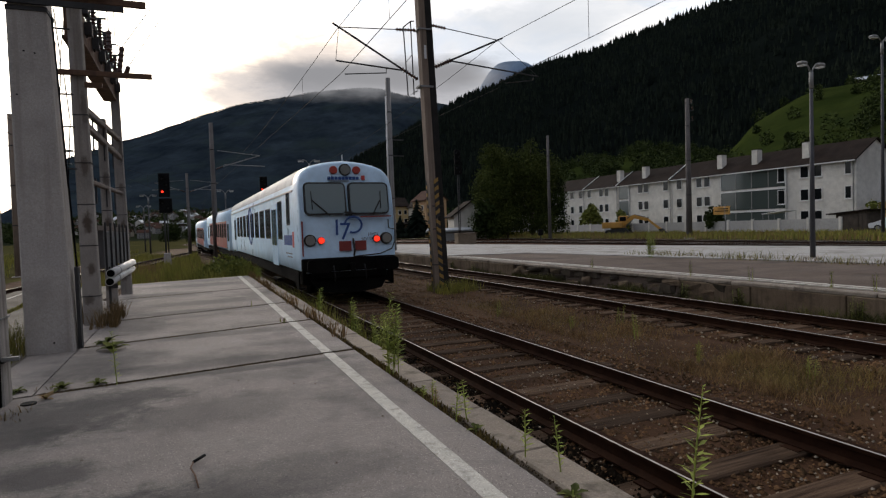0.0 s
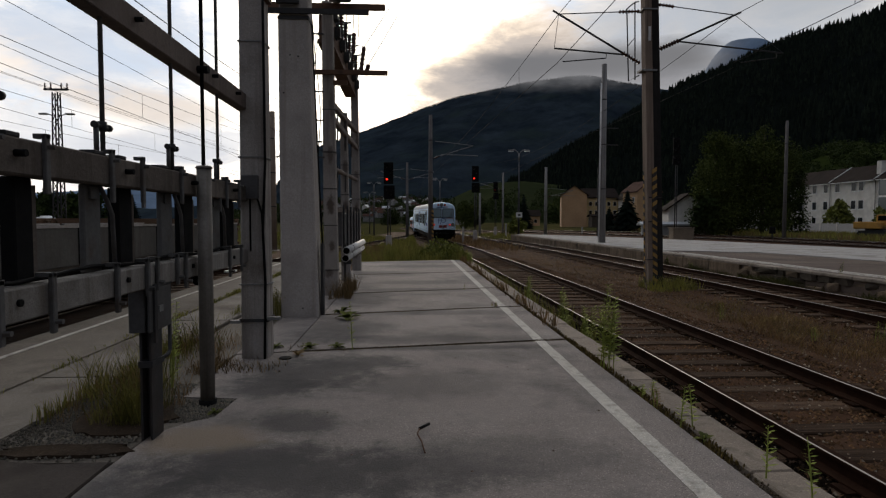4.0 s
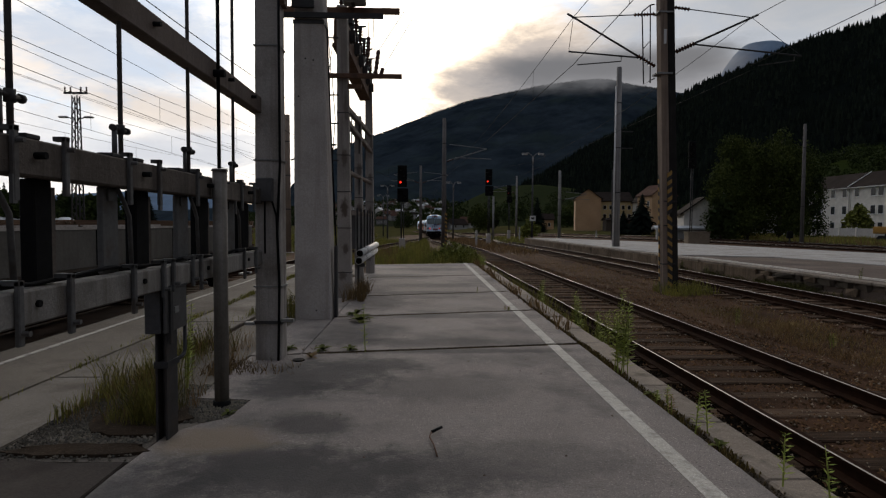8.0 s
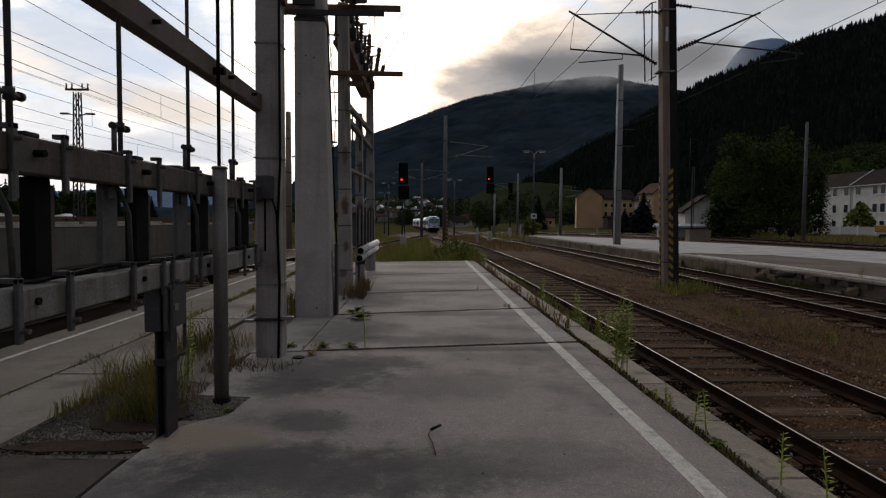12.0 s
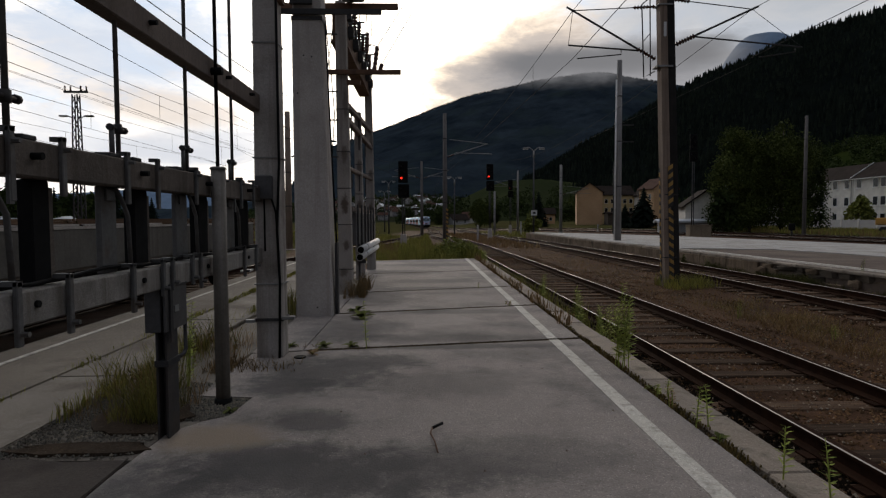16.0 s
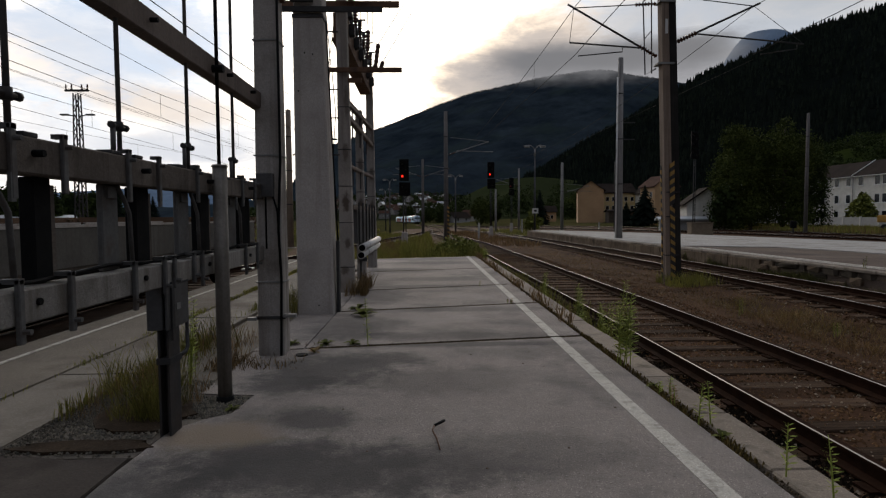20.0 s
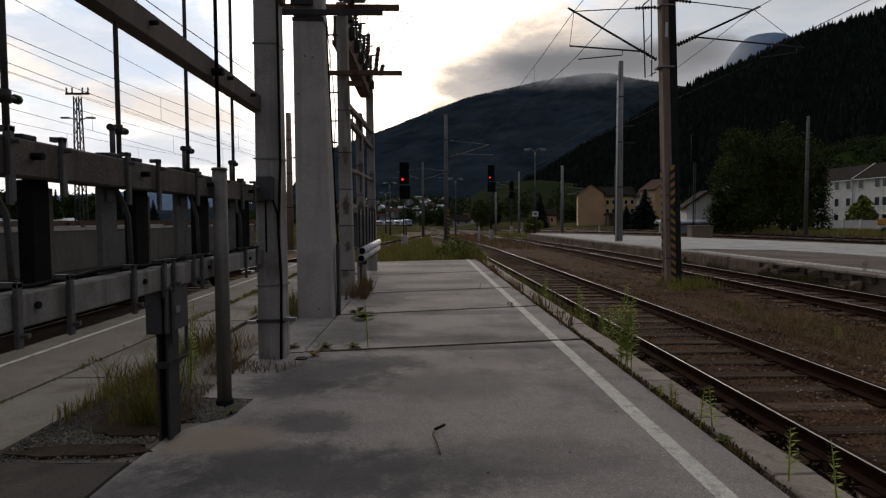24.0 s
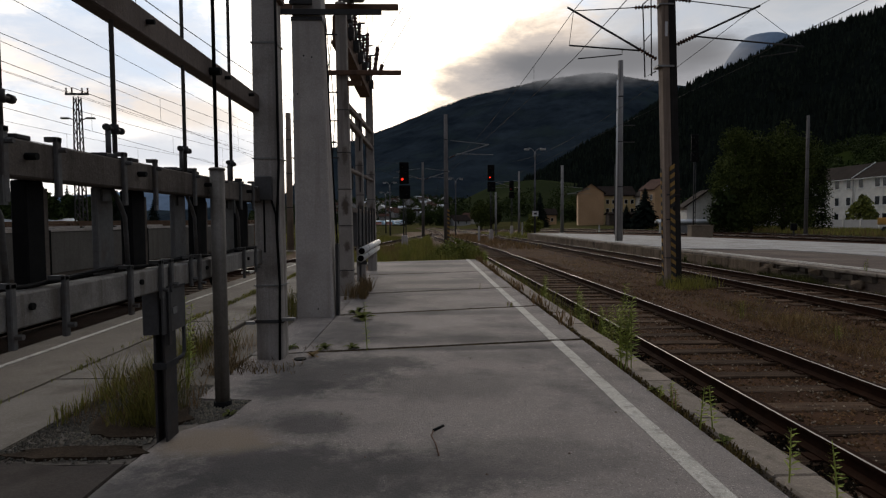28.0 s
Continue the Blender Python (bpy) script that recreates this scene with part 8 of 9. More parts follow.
grass("strip_dry", "dry brown grass between the two tracks", M_DRY, 5.75, 7.9, -3.0, 46.0, ground_height, 6500, 0.02, 0.11, 0.006, 2.2, 15, 1.1)
grass("strip_green", "thin green grass between the two tracks", M_STRAW, 5.7, 8.0, -3.0, 30.0, ground_height, 1800, 0.03, 0.13, 0.007, 2.0, 16, 1.1)
grass("strip_patch", "orange-brown dry grass patch between the tracks", M_DRY, 5.9, 7.9, 3.8, 6.4, ground_height, 4200, 0.03, 0.15, 0.005, 0.8, 28, 1.2)
grass("strip_patch_green", "yellow-green grass patch between the tracks", M_STRAW, 6.1, 7.7, 4.2, 6.2, ground_height, 2200, 0.03, 0.17, 0.005, 1.1, 29, 1.2)
grass("strip_patch_far", "dry grass patch beside the second track", M_DRY, 6.0, 7.8, 7.6, 11.5, ground_height, 3000, 0.03, 0.14, 0.006, 1.1, 30, 1.2)
grass("strip_patch_far_green", "thin yellow-green grass beside the second track", M_STRAW, 6.2, 7.7, 8.0, 13.5, ground_height, 1600, 0.03, 0.15, 0.006, 1.3, 31, 1.2)
grass("mast_weeds", "yellow-green weeds at the mast's foot", M_GRASS, 6.75, 8.1, 16.0, 17.4, -0.6, 650, 0.1, 0.40, 0.014, 0.0, 17, 0.6)
grass("island_wall_weeds", "dark weeds against the island platform's wall", M_WALLWEED, 10.25, 10.80, -4.0, 24.0, -0.62, 7000, 0.08, 0.34, 0.014, 0.6, 18, 0.9)
grass("island_grass", "grass growing along the island platform's paving", M_TUFT, 16.4, 17.6, 6.0, 20.0, -0.01, 700, 0.05, 0.28, 0.014, 1.9, 19, 0.9)
grass("island_dry", "dry grass along the island platform's paving", M_BROWNWEED, 16.6, 17.5, 6.0, 19.0, -0.01, 520, 0.04, 0.20, 0.014, 1.9, 20, 0.9)
grass("siding_grass", "tall green grass strip before the garden walls", M_GRASS, 41.0, 57.0, 20.0, 112.0, -0.45, 14000, 0.2, 0.55, 0.05, 0.5, 21, 0.4)
grass("siding_dry", "straw-coloured grass strip before the garden walls", M_DRY, 40.0, 57.0, 20.0, 112.0, -0.45, 5000, 0.2, 0.5, 0.05, 0.6, 22, 0.4)
grass("points_grass", "grass between the tracks by the points", M_GRASS, 9.5, 18.0, 60.0, 110.0, ground_height, 4000, 0.2, 0.55, 0.06, 0.6, 23)
grass("points_dry", "dry grass round the points", M_DRY, 3.4, 8.0, 40.0, 100.0, ground_height, 4000, 0.12, 0.35, 0.05, 0.6, 24)


STRIP_WEEDS = [(6.83, 7.9, 0.55), (6.5, 6.2, 0.4), (6.9, 4.9, 0.4), (7.5, 9.1, 0.5), (6.6, 9.4, 0.3), (6.2, 11.5, 0.4)]


def weed(x, y, z, height, stems, label, seed, material=None, leaf=0.085):
    """A goldenrod-like weed: upright stems set all round with narrow leaves."""
    g = np.random.default_rng(seed + 500)
    w = thing("weed_plant", label, "plant", (x, y, z), 0, "weeds")
    for s in range(stems):
        a = g.uniform(0, 6.28)
        bx, by = g.uniform(-0.07, 0.07) * min(1, stems / 3), g.uniform(-0.07, 0.07) * min(1, stems / 3)
        h = height * g.uniform(0.7, 1.0)
        tx, ty = bx + math.cos(a) * h * 0.1, by + math.sin(a) * h * 0.1
        bm = bmesh.new()
        rod(bm, (bx, by, -0.02), ((bx + tx) / 2, (by + ty) / 2, h * 0.55), 0.005, 0.004, 5)
        rod(bm, ((bx + tx) / 2, (by + ty) / 2, h * 0.55), (tx, ty, h), 0.004, 0.0015, 5)
        st = part("stem", bm, M_WEED, w)
        verts, faces = [], []
        n = int(18 + h * 68)
        for k in range(n):
            f = 0.12 + 0.88 * k / n
            ang = k * 2.4 + g.uniform(-0.3, 0.3)
            L = leaf * (1.25 - 0.75 * f) * g.uniform(0.7, 1.2) * (0.5 + min(1.0, f * 2.5) * 0.5)
            px, py, pz = bx + (tx - bx) * f, by + (ty - by) * f, h * f
            dx, dy = math.cos(ang), math.sin(ang)
            up = g.uniform(0.15, 0.7)
            q = L * 0.115
            i = len(verts)
            verts += [(px, py, pz), (px + dx * L * 0.5 - dy * q, py + dy * L * 0.5 + dx * q, pz + L * 0.5 * up), (px + dx * L, py + dy * L, pz + L * up * 0.7), (px + dx * L * 0.5 + dy * q, py + dy * L * 0.5 - dx * q, pz + L * 0.5 * up - 0.004)]
            faces += [(i, i + 1, i + 2), (i, i + 2, i + 3)]
        ob = new("leaves", raw("leaves", verts, faces, material or M_WEED))
        ob.parent = st
    return w


def rosette(x, y, z, reach, leaves, label, seed, material=None):
    """A low weed: broad toothed leaves that spread from one root."""
    g = np.random.default_rng(seed + 900)
    w = thing("weed_plant", label, "plant", (x, y, z), 0, "weeds")
    part("root", made(lambda b: rod(b, (0, 0, -0.02), (0, 0, 0.03), 0.006, 0.004, 6)), M_WEED, w)
    verts, faces = [], []
    for k in range(leaves):
        a, up = k * 2.4 + g.uniform(-0.3, 0.3), g.uniform(0.25, 1.1)
        L = reach * g.uniform(0.6, 1.1)
        dx, dy = math.cos(a), math.sin(a)
        i, n = len(verts), 6
        for j in range(n + 1):
            f = j / n
            wide = L * 0.24 * math.sin(math.pi * min(1.0, 0.08 + f * 0.92)) * (1.0 if j % 2 else 0.72)
            d, h = L * f * math.cos(up * 0.7), L * (f * math.sin(up) - 0.45 * f * f)
            verts += [(dx * d - dy * wide, dy * d + dx * wide, h + 0.25 * wide), (dx * d, dy * d, h), (dx * d + dy * wide, dy * d - dx * wide, h + 0.25 * wide)]
        for j in range(n):
            b = i + 3 * j
            faces += [(b, b + 1, b + 4, b + 3), (b + 1, b + 2, b + 5, b + 4)]
    ob = new("leaves", raw("leaves", verts, faces, material or M_BROADLEAF))
    ob.parent = w
    return w


rosette(-0.86, 8.20, 0, 0.24, 16, "broad-leaved weed spreading from the slab joint", 1)
rosette(-0.98, 8.85, 0, 0.20, 13, "broad-leaved weed by the slab joint", 2)
rosette(-1.06, 6.34, 0, 0.14, 12, "low broad-leaved weed in the slab joint", 3)
rosette(-0.78, 6.36, 0, 0.12, 11, "low broad-leaved weed in the slab joint", 4)
rosette(-1.12, 5.98, 0, 0.11, 10, "small brownish weed at the joint", 5, M_DRY)
rosette(-1.42, 6.40, 0, 0.12, 10, "low weed at the post's foot", 6)
rosette(-1.38, 4.22, 0, 0.08, 9, "small weed at the steel post's foot", 7)
rosette(1.80, 3.52, 0, 0.08, 9, "small broad-leaved weed in the kerb seam", 8)
rosette(1.81, 2.42, 0, 0.09, 9, "small broad-leaved weed in the kerb seam", 9)
rosette(1.80, 4.62, 0, 0.08, 9, "small broad-leaved weed in the kerb seam", 10)
rosette(3.55, 2.55, -0.60, 0.14, 9, "low weed in the ballast between the sleepers", 11)
rosette(3.9, 3.3, -0.60, 0.12, 9, "low weed in the ballast between the sleepers", 12)
rosette(3.35, 4.3, -0.60, 0.13, 9, "low weed in the ballast between the sleepers", 13)
weed(1.79, 5.36, 0, 0.76, 7, "tall fresh green goldenrod growing from the kerb seam", 1, leaf=0.10)
weed(1.86, 2.95, 0, 0.33, 1, "single young goldenrod at the kerb", 2, leaf=0.06)
weed(1.93, 2.68, 0, 0.36, 1, "slim young goldenrod in the kerb joint", 3, leaf=0.05)
weed(1.80, 3.74, 0, 0.30, 2, "thin young weed at the kerb joint", 4, leaf=0.06)
weed(2.12, 2.0, -0.05, 0.68, 1, "tall goldenrod past the kerb edge", 5, leaf=0.085)
weed(2.95, 1.75, -0.55, 0.22, 2, "small weed beside the rail", 56, leaf=0.08)
weed(1.80, 4.15, 0, 0.16, 2, "small drying weed in the kerb seam", 7, M_DRY, leaf=0.05)
weed(1.80, 4.4, 0, 0.13, 2, "small weed sprouting from the kerb seam", 8, leaf=0.05)
weed(2.45, 9.3, -0.55, 0.85, 5, "bushy weed between kerb and rail", 9, leaf=0.11)
weed(2.55, 8.4, -0.55, 0.80, 5, "bushy weed beside the rail", 10, leaf=0.11)
weed(2.35, 12.0, -0.55, 0.8, 4, "weed beside the rail", 11, leaf=0.10)
weed(1.9, 19.0, -0.1, 0.5, 6, "bright weed at the platform's corner", 12, leaf=0.09)
weed(-0.62, 6.28, 0, 0.62, 1, "single tall thin weed in the slab joint", 14, leaf=0.06)
weed(-1.98, 4.9, 0, 0.75, 3, "tall thin grassy weed behind the rack's leg", 18, leaf=0.07)
grass("gravel_tuft", "bushy green tuft of grass at the rack's leg", M_TUFT, -2.12, -1.74, 3.95, 4.55, 0.0, 480, 0.08, 0.34, 0.005, 0.3, 25, 0.9)
grass("gravel_tuft_dry", "brown grass at the rack's leg", M_DRY, -2.2, -1.66, 3.8, 4.7, 0.0, 700, 0.06, 0.26, 0.005, 0.2, 26, 0.9)
weed(1.32, 9.28, 0, 0.10, 3, "small weed on the white line", 21, M_DRY, leaf=0.04)
weed(1.05, 11.5, 0, 0.16, 1, "thin stalk in the slab joint", 22, M_DRY, leaf=0.03)
for k, (x, y, h) in enumerate(STRIP_WEEDS):
    weed(x, y, ground_height(x, y), h * 0.85, 3, "thin yellowing weed between the tracks", 40 + k, M_TUFT, leaf=0.08)
for k, (x, y, h) in enumerate(((10.45, 10.5, 0.62), (10.4, 8.9, 0.55), (10.5, 6.6, 0.6), (10.4, 21.5, 0.5), (10.45, 23.8, 0.55))):
    weed(x, y, -0.62, h, 7, "dark bushy weed against the island platform's wall", 70 + k, M_WALLWEED, leaf=0.13)
for k, (x, y, h) in enumerate(((11.1, 10.9, 0.42), (11.2, 9.3, 0.38), (11.05, 7.4, 0.46), (11.15, 6.7, 0.40), (11.1, 14.8, 0.34))):
    weed(x, y, -0.03, h, 2, "thin weed on the island platform's edge", 80 + k, M_WALLWEED, leaf=0.07)
weed(15.8, 17.5, -0.03, 1.1, 6, "tall weed on the island platform", 23, leaf=0.16)
for k, (x, y, r) in enumerate(((1.35, 21.6, 0.85), (0.6, 22.0, 0.7), (1.8, 22.2, 0.6), (1.0, 23.0, 0.95))):
    b = thing("bush", "dense dark green bush at the platform's end", "bush", (x, y, ground_height(x, y)), 0, "bushes")
    for s in range(4):
        part("stem", made(lambda bm, s=s, r=r: rod(bm, (0, 0, 0), (math.cos(s * 1.6) * r * 0.5, math.sin(s * 1.6) * r * 0.5, r * 0.8), 0.012, 0.005, 5)), M_BARK, b)
    ob = new("leaves", leaf_cloud("leaves", [(0, 0, r * 0.5, r, r * 0.8, r * 0.55), (r * 0.2, 0, r * 0.95, r * 0.6, r * 0.5, r * 0.4)], 2200, 0.055, M_LEAF, 300 + k))
    ob.parent = b

# ---- small things on the platform ----
stick = thing("bent_wire", "bent rusty wire lying on the platform", "wire", (0.04, 3.55, 0.012))
bm = bmesh.new()
chain(bm, [(0.035, -0.17, 0.0), (0.02, 0.0, 0.004), (-0.005, 0.13, 0.006), (0.01, 0.20, 0.012)], 0.005, 6)
part("shaft", bm, M_RUST, stick)
bm = bmesh.new()
chain(bm, [(0.01, 0.20, 0.012), (0.075, 0.265, 0.02)], 0.010, 6)
part("hook", bm, M_BLACK, stick)
g50 = np.random.default_rng(50)
pebble = raw("pebble", [(0.01, 0, 0), (0, 0.012, 0), (-0.011, 0, 0), (0, -0.009, 0), (0, 0, 0.009)], [(0, 1, 4), (1, 2, 4), (2, 3, 4), (3, 0, 4)], M_STONE)
for k in range(26):
    ob = tagged(new("pebble", pebble), "small dark pebble on the platform", "pebble", "pebbles")
    ob.matrix_world = pose(g50.uniform(-1.2, 1.4), g50.uniform(2.6, 9.0), 0.0, 0, 0, g50.uniform(0, 360))
lid = solid("drain_plate", made(lambda b: rod(b, (0, 0, 0.0), (0, 0, 0.012), 0.06, seg=16)), M_BLACK, "small black iron plate in the paving", "plate", at=(-1.22, 5.86, 0.0))

# ---- loose stones ----
def stones(name, label, material, count, place, size, seed):
    g = np.random.default_rng(seed)
    verts, faces = [], []
    for _ in range(count):
        x, y, z = place(g)
        s = size * g.uniform(0.5, 1.5)
        a = g.uniform(0, 6.28)
        b = len(verts)
        for i in range(4):
            an = a + 1.571 * i + g.uniform(-0.3, 0.3)
            verts.append((x + s * math.cos(an) * g.uniform(0.7, 1.2), y + s * math.sin(an) * g.uniform(0.7, 1.2), z - s * 0.2 + g.uniform(-0.1, 0.25) * s))
        verts += [(x + g.uniform(-0.3, 0.3) * s, y + g.uniform(-0.3, 0.3) * s, z + s * g.uniform(0.5, 0.9)), (x, y, z - s * 0.7)]
        for i in range(4):
            faces += [(b + i, b + (i + 1) % 4, b + 4), (b + (i + 1) % 4, b + i, b + 5)]
    return tagged(new(name, raw(name, verts, faces, material)), label, "stones", kind="stuff")


M_STONES = leafy("loose_ballast_stones", (0.050, 0.027, 0.016), (0.168, 0.100, 0.062), 0.8, 0.95, 0.04)


def near_track(table, lo, hi, reach, z):
    def f(g):
        y = lo + (hi - lo) * g.uniform(0, 1) ** 1.7
        return curve_at(table, y) + g.uniform(-reach, reach), y, z
    return f


stones("ballast_stones", "sooty brown ballast stones between the sleepers", M_STONES, 26000, near_track(TRACK_1, 1.0, 30.0, 1.75, -0.553), 0.020, 1)
stones("ballast_stones", "sooty ballast stones of the second track", M_STONES, 9000, near_track(TRACK_2, 3.0, 30.0, 1.5, -0.568), 0.027, 2)
stones("ballast_stones", "scattered stones between the tracks", M_STONES, 9000, lambda g: ((lambda x, y: (x, y, ground_height(x, y)))(g.uniform(5.4, 8.0), g.uniform(0, 22))), 0.018, 3)
M_CHIPS = leafy("pale_stone_chips", (0.175, 0.136, 0.105), (0.36, 0.305, 0.255), 0.8, 0.5, 0.1)
stones("stone_chips", "pale chips scattered over the ballast", M_CHIPS, 3400, near_track(TRACK_1, 1.0, 26.0, 1.6, -0.540), 0.013, 7)
stones("stone_chips", "pale chips over the second track", M_CHIPS, 1500, near_track(TRACK_2, 3.0, 28.0, 1.6, -0.545), 0.018, 9)
stones("stone_chips", "pale chips on the earth between the tracks", M_CHIPS, 2200, lambda g: ((lambda x, y: (x, y, ground_height(x, y) + 0.01))(g.uniform(5.4, 8.2), g.uniform(0, 24))), 0.014, 8)
M_PALESTONES = leafy("pale_gravel_stones", (0.07, 0.063, 0.057), (0.30, 0.275, 0.25), 0.8, 0.7)
stones("gravel_stones", "grey gravel stones in the strip by the rack", M_PALESTONES, 5200, lambda g: (g.uniform(-2.51, -1.70), 3.40 + 1.6 * g.uniform(0, 1) ** 0.7, -0.004), 0.010, 4)
stones("gravel_stones", "grey gravel round the steel post", M_PALESTONES, 900, lambda g: (g.uniform(-1.72, -1.34), g.uniform(4.05, 4.55), -0.006), 0.011, 5)
# the shade between kerb and rail is put into the cinders' colour
M_CINDER = leafy("shade_black_cinders", (0.005, 0.004, 0.0032), (0.017, 0.012, 0.0085), 0.8, 0.7, 0.02)
stones("kerb_ballast", "cinders below the kerb, coloured black as the gap's shade", M_CINDER, 13000, lambda g: (g.uniform(2.06, 3.06), 0.8 + 17 * g.uniform(0, 1) ** 1.5, -0.553), 0.030, 6)

M_CRUMB = leafy("joint_crumbs", (0.030, 0.022, 0.014), (0.085, 0.062, 0.040), 3.0, 0.8, 0.03)


def along_joint(yl, yr):
    return lambda g: ((lambda x: (x, yl + (yr - yl) * (x + 1.15) / 2.9 + g.normal() * 0.022, -0.006))(g.uniform(-1.2, 1.78)))


for k, (yl, yr) in enumerate(((6.18, 6.66), (8.60, 9.30), (11.05, 11.90), (14.9, 15.7))):
    stones("joint_crumbs", "dark crumbs and moss along the slab joint", M_CRUMB, 1500, along_joint(yl, yr), 0.013, 20 + k)
stones("seam_crumbs", "dark crumbs and moss along the kerb seam", M_CRUMB, 1700, lambda g: (1.80 + g.normal() * 0.014, g.uniform(1.6, 20), -0.008), 0.009, 30)

# ---- slabs, paving and kerbs ----
def slab(name, outline, parent, material, top=0.0, thick=0.05, bevel=0.012, label=""):
    bm = bmesh.new()
    prism(bm, outline, top - thick, top, "xy")
    if bevel:
        bmesh.ops.bevel(bm, geom=[e for e in bm.edges if all(v.co.z > top - 0.001 for v in e.verts)], offset=bevel, segments=2, affect="EDGES")
    return part(name, bm, material, parent, label)


G = 0.030
M_WALLFACE = surf("crumbling_wall_stone", (0.040, 0.032, 0.025), (0.085, 0.070, 0.056), 2.0, 20, 0.95, bump=0.8, bump_scale=10, stain=(0.020, 0.018, 0.012), stain_scale=1.2, vary=0.6, spec=0.05)


def row(yl0, yr0, yl1, yr1, x0=-1.262, x1=1.77):
    """Corners of a slab between two joints that run askew; yl, yr: where they meet x = -1.15 and x = 1.75."""
    def at(x, yl, yr):
        return yl + (yr - yl) * (x + 1.15) / 2.9
    return [(x0, at(x0, yl0, yr0) + G), (x1, at(x1, yl0, yr0) + G), (x1, at(x1, yl1, yr1) - G), (x0, at(x0, yl1, yr1) - G)]


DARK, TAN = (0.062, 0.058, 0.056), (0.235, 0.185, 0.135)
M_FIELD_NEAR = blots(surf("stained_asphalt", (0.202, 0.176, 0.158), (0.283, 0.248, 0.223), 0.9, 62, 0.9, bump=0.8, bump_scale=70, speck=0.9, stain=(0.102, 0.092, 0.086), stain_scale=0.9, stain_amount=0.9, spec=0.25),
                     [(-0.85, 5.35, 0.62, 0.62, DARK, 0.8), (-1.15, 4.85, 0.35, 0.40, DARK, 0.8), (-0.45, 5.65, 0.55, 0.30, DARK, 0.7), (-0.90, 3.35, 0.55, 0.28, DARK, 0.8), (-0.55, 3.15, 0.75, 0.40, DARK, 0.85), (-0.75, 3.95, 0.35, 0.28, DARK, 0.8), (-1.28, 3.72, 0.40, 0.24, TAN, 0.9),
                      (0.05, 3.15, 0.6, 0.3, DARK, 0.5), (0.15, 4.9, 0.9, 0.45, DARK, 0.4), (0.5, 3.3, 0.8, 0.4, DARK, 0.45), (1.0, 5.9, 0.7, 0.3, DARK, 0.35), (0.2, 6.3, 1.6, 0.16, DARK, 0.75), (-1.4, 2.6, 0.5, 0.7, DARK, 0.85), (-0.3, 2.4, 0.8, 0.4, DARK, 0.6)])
M_FIELD_MID = blots(surf("stained_asphalt_beyond", (0.202, 0.176, 0.158), (0.283, 0.248, 0.223), 0.9, 62, 0.9, bump=0.8, bump_scale=70, speck=0.9, stain=(0.102, 0.092, 0.086), stain_scale=0.7, stain_amount=0.8, spec=0.25),
                    [(0.2, 6.75, 1.7, 0.25, DARK, 0.5), (-0.9, 7.4, 0.6, 0.8, DARK, 0.5), (0.5, 8.7, 1.5, 0.25, DARK, 0.5), (-0.8, 10.3, 0.6, 1.1, DARK, 0.6), (0.2, 11.6, 1.6, 0.3, DARK, 0.5), (0.4, 13.0, 1.2, 0.5, DARK, 0.5), (-0.6, 15.2, 1.0, 0.8, DARK, 0.6), (0.3, 17.6, 1.4, 0.6, DARK, 0.6), (0.0, 19.3, 1.8, 0.6, DARK, 0.5)])
M_PATCH = surf("dark_patched_asphalt", (0.040, 0.033, 0.028), (0.075, 0.062, 0.053), 1.2, 60, 0.92, bump=0.6, speck=0.3, stain=(0.025, 0.02, 0.017), stain_scale=1.5, spec=0.15)
slab("slab", row(-9.9, -9.9, -2.0, -1.6), platform, M_ASPHALT)
near = row(-2.0, -1.6, 6.18, 6.66, -1.20)
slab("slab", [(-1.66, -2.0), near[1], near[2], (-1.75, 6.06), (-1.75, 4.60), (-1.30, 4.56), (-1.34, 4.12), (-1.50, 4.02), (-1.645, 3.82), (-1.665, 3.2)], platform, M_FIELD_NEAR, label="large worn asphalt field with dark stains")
slab("slab", row(6.18, 6.66, 8.60, 9.30), platform, M_FIELD_MID)
slab("slab", row(8.60, 9.30, 11.05, 11.90), platform, M_FIELD_MID)
slab("slab", row(11.05, 11.90, 14.9, 15.7), platform, M_FIELD_MID)
slab("slab", row(14.9, 15.7, 19.62, 20.36, -1.55), platform, M_FIELD_MID)
slab("fill_strip", [(-2.50, 5.0), (-1.78, 5.0), (-1.78, 19.5), (-2.36, 19.5), (-2.36, 6.5)], platform, M_SIDE, -0.012, 0.03, 0)
slab("fill_strip", [(-1.76, 6.1), (-1.266, 6.2), (-1.266, 14.9), (-1.76, 14.9)], platform, M_FIELD_MID, -0.002, 0.03, 0)
slab("gravel_bed", [(-2.52, 3.42), (-1.68, 3.40), (-1.66, 3.82), (-1.34, 4.1), (-1.31, 4.57), (-1.77, 4.6), (-1.77, 5.0), (-2.49, 5.0)], platform, M_GRAVEL, -0.014, 0.03, 0)
M_SOIL = surf("dark_damp_soil", (0.022, 0.015, 0.010), (0.060, 0.042, 0.028), 3.0, 40, 0.95, bump=1.0, bump_scale=30, speck=0.8, stain=(0.085, 0.070, 0.055), stain_scale=4.0, stain_amount=0.5, spec=0.05)
g77 = np.random.default_rng(77)
for cx, cy, ra, rb in ((-1.95, 4.12, 0.36, 0.40), (-2.02, 3.55, 0.45, 0.10)):
    outline = [(cx + ra * math.cos(6.283 * k / 22) * g77.uniform(0.75, 1.1), cy + rb * math.sin(6.283 * k / 22) * g77.uniform(0.75, 1.1)) for k in range(22)]
    slab("soil_patch", outline, platform, M_SOIL, 0.006, 0.03, 0, "dark damp soil spread over the gravel")
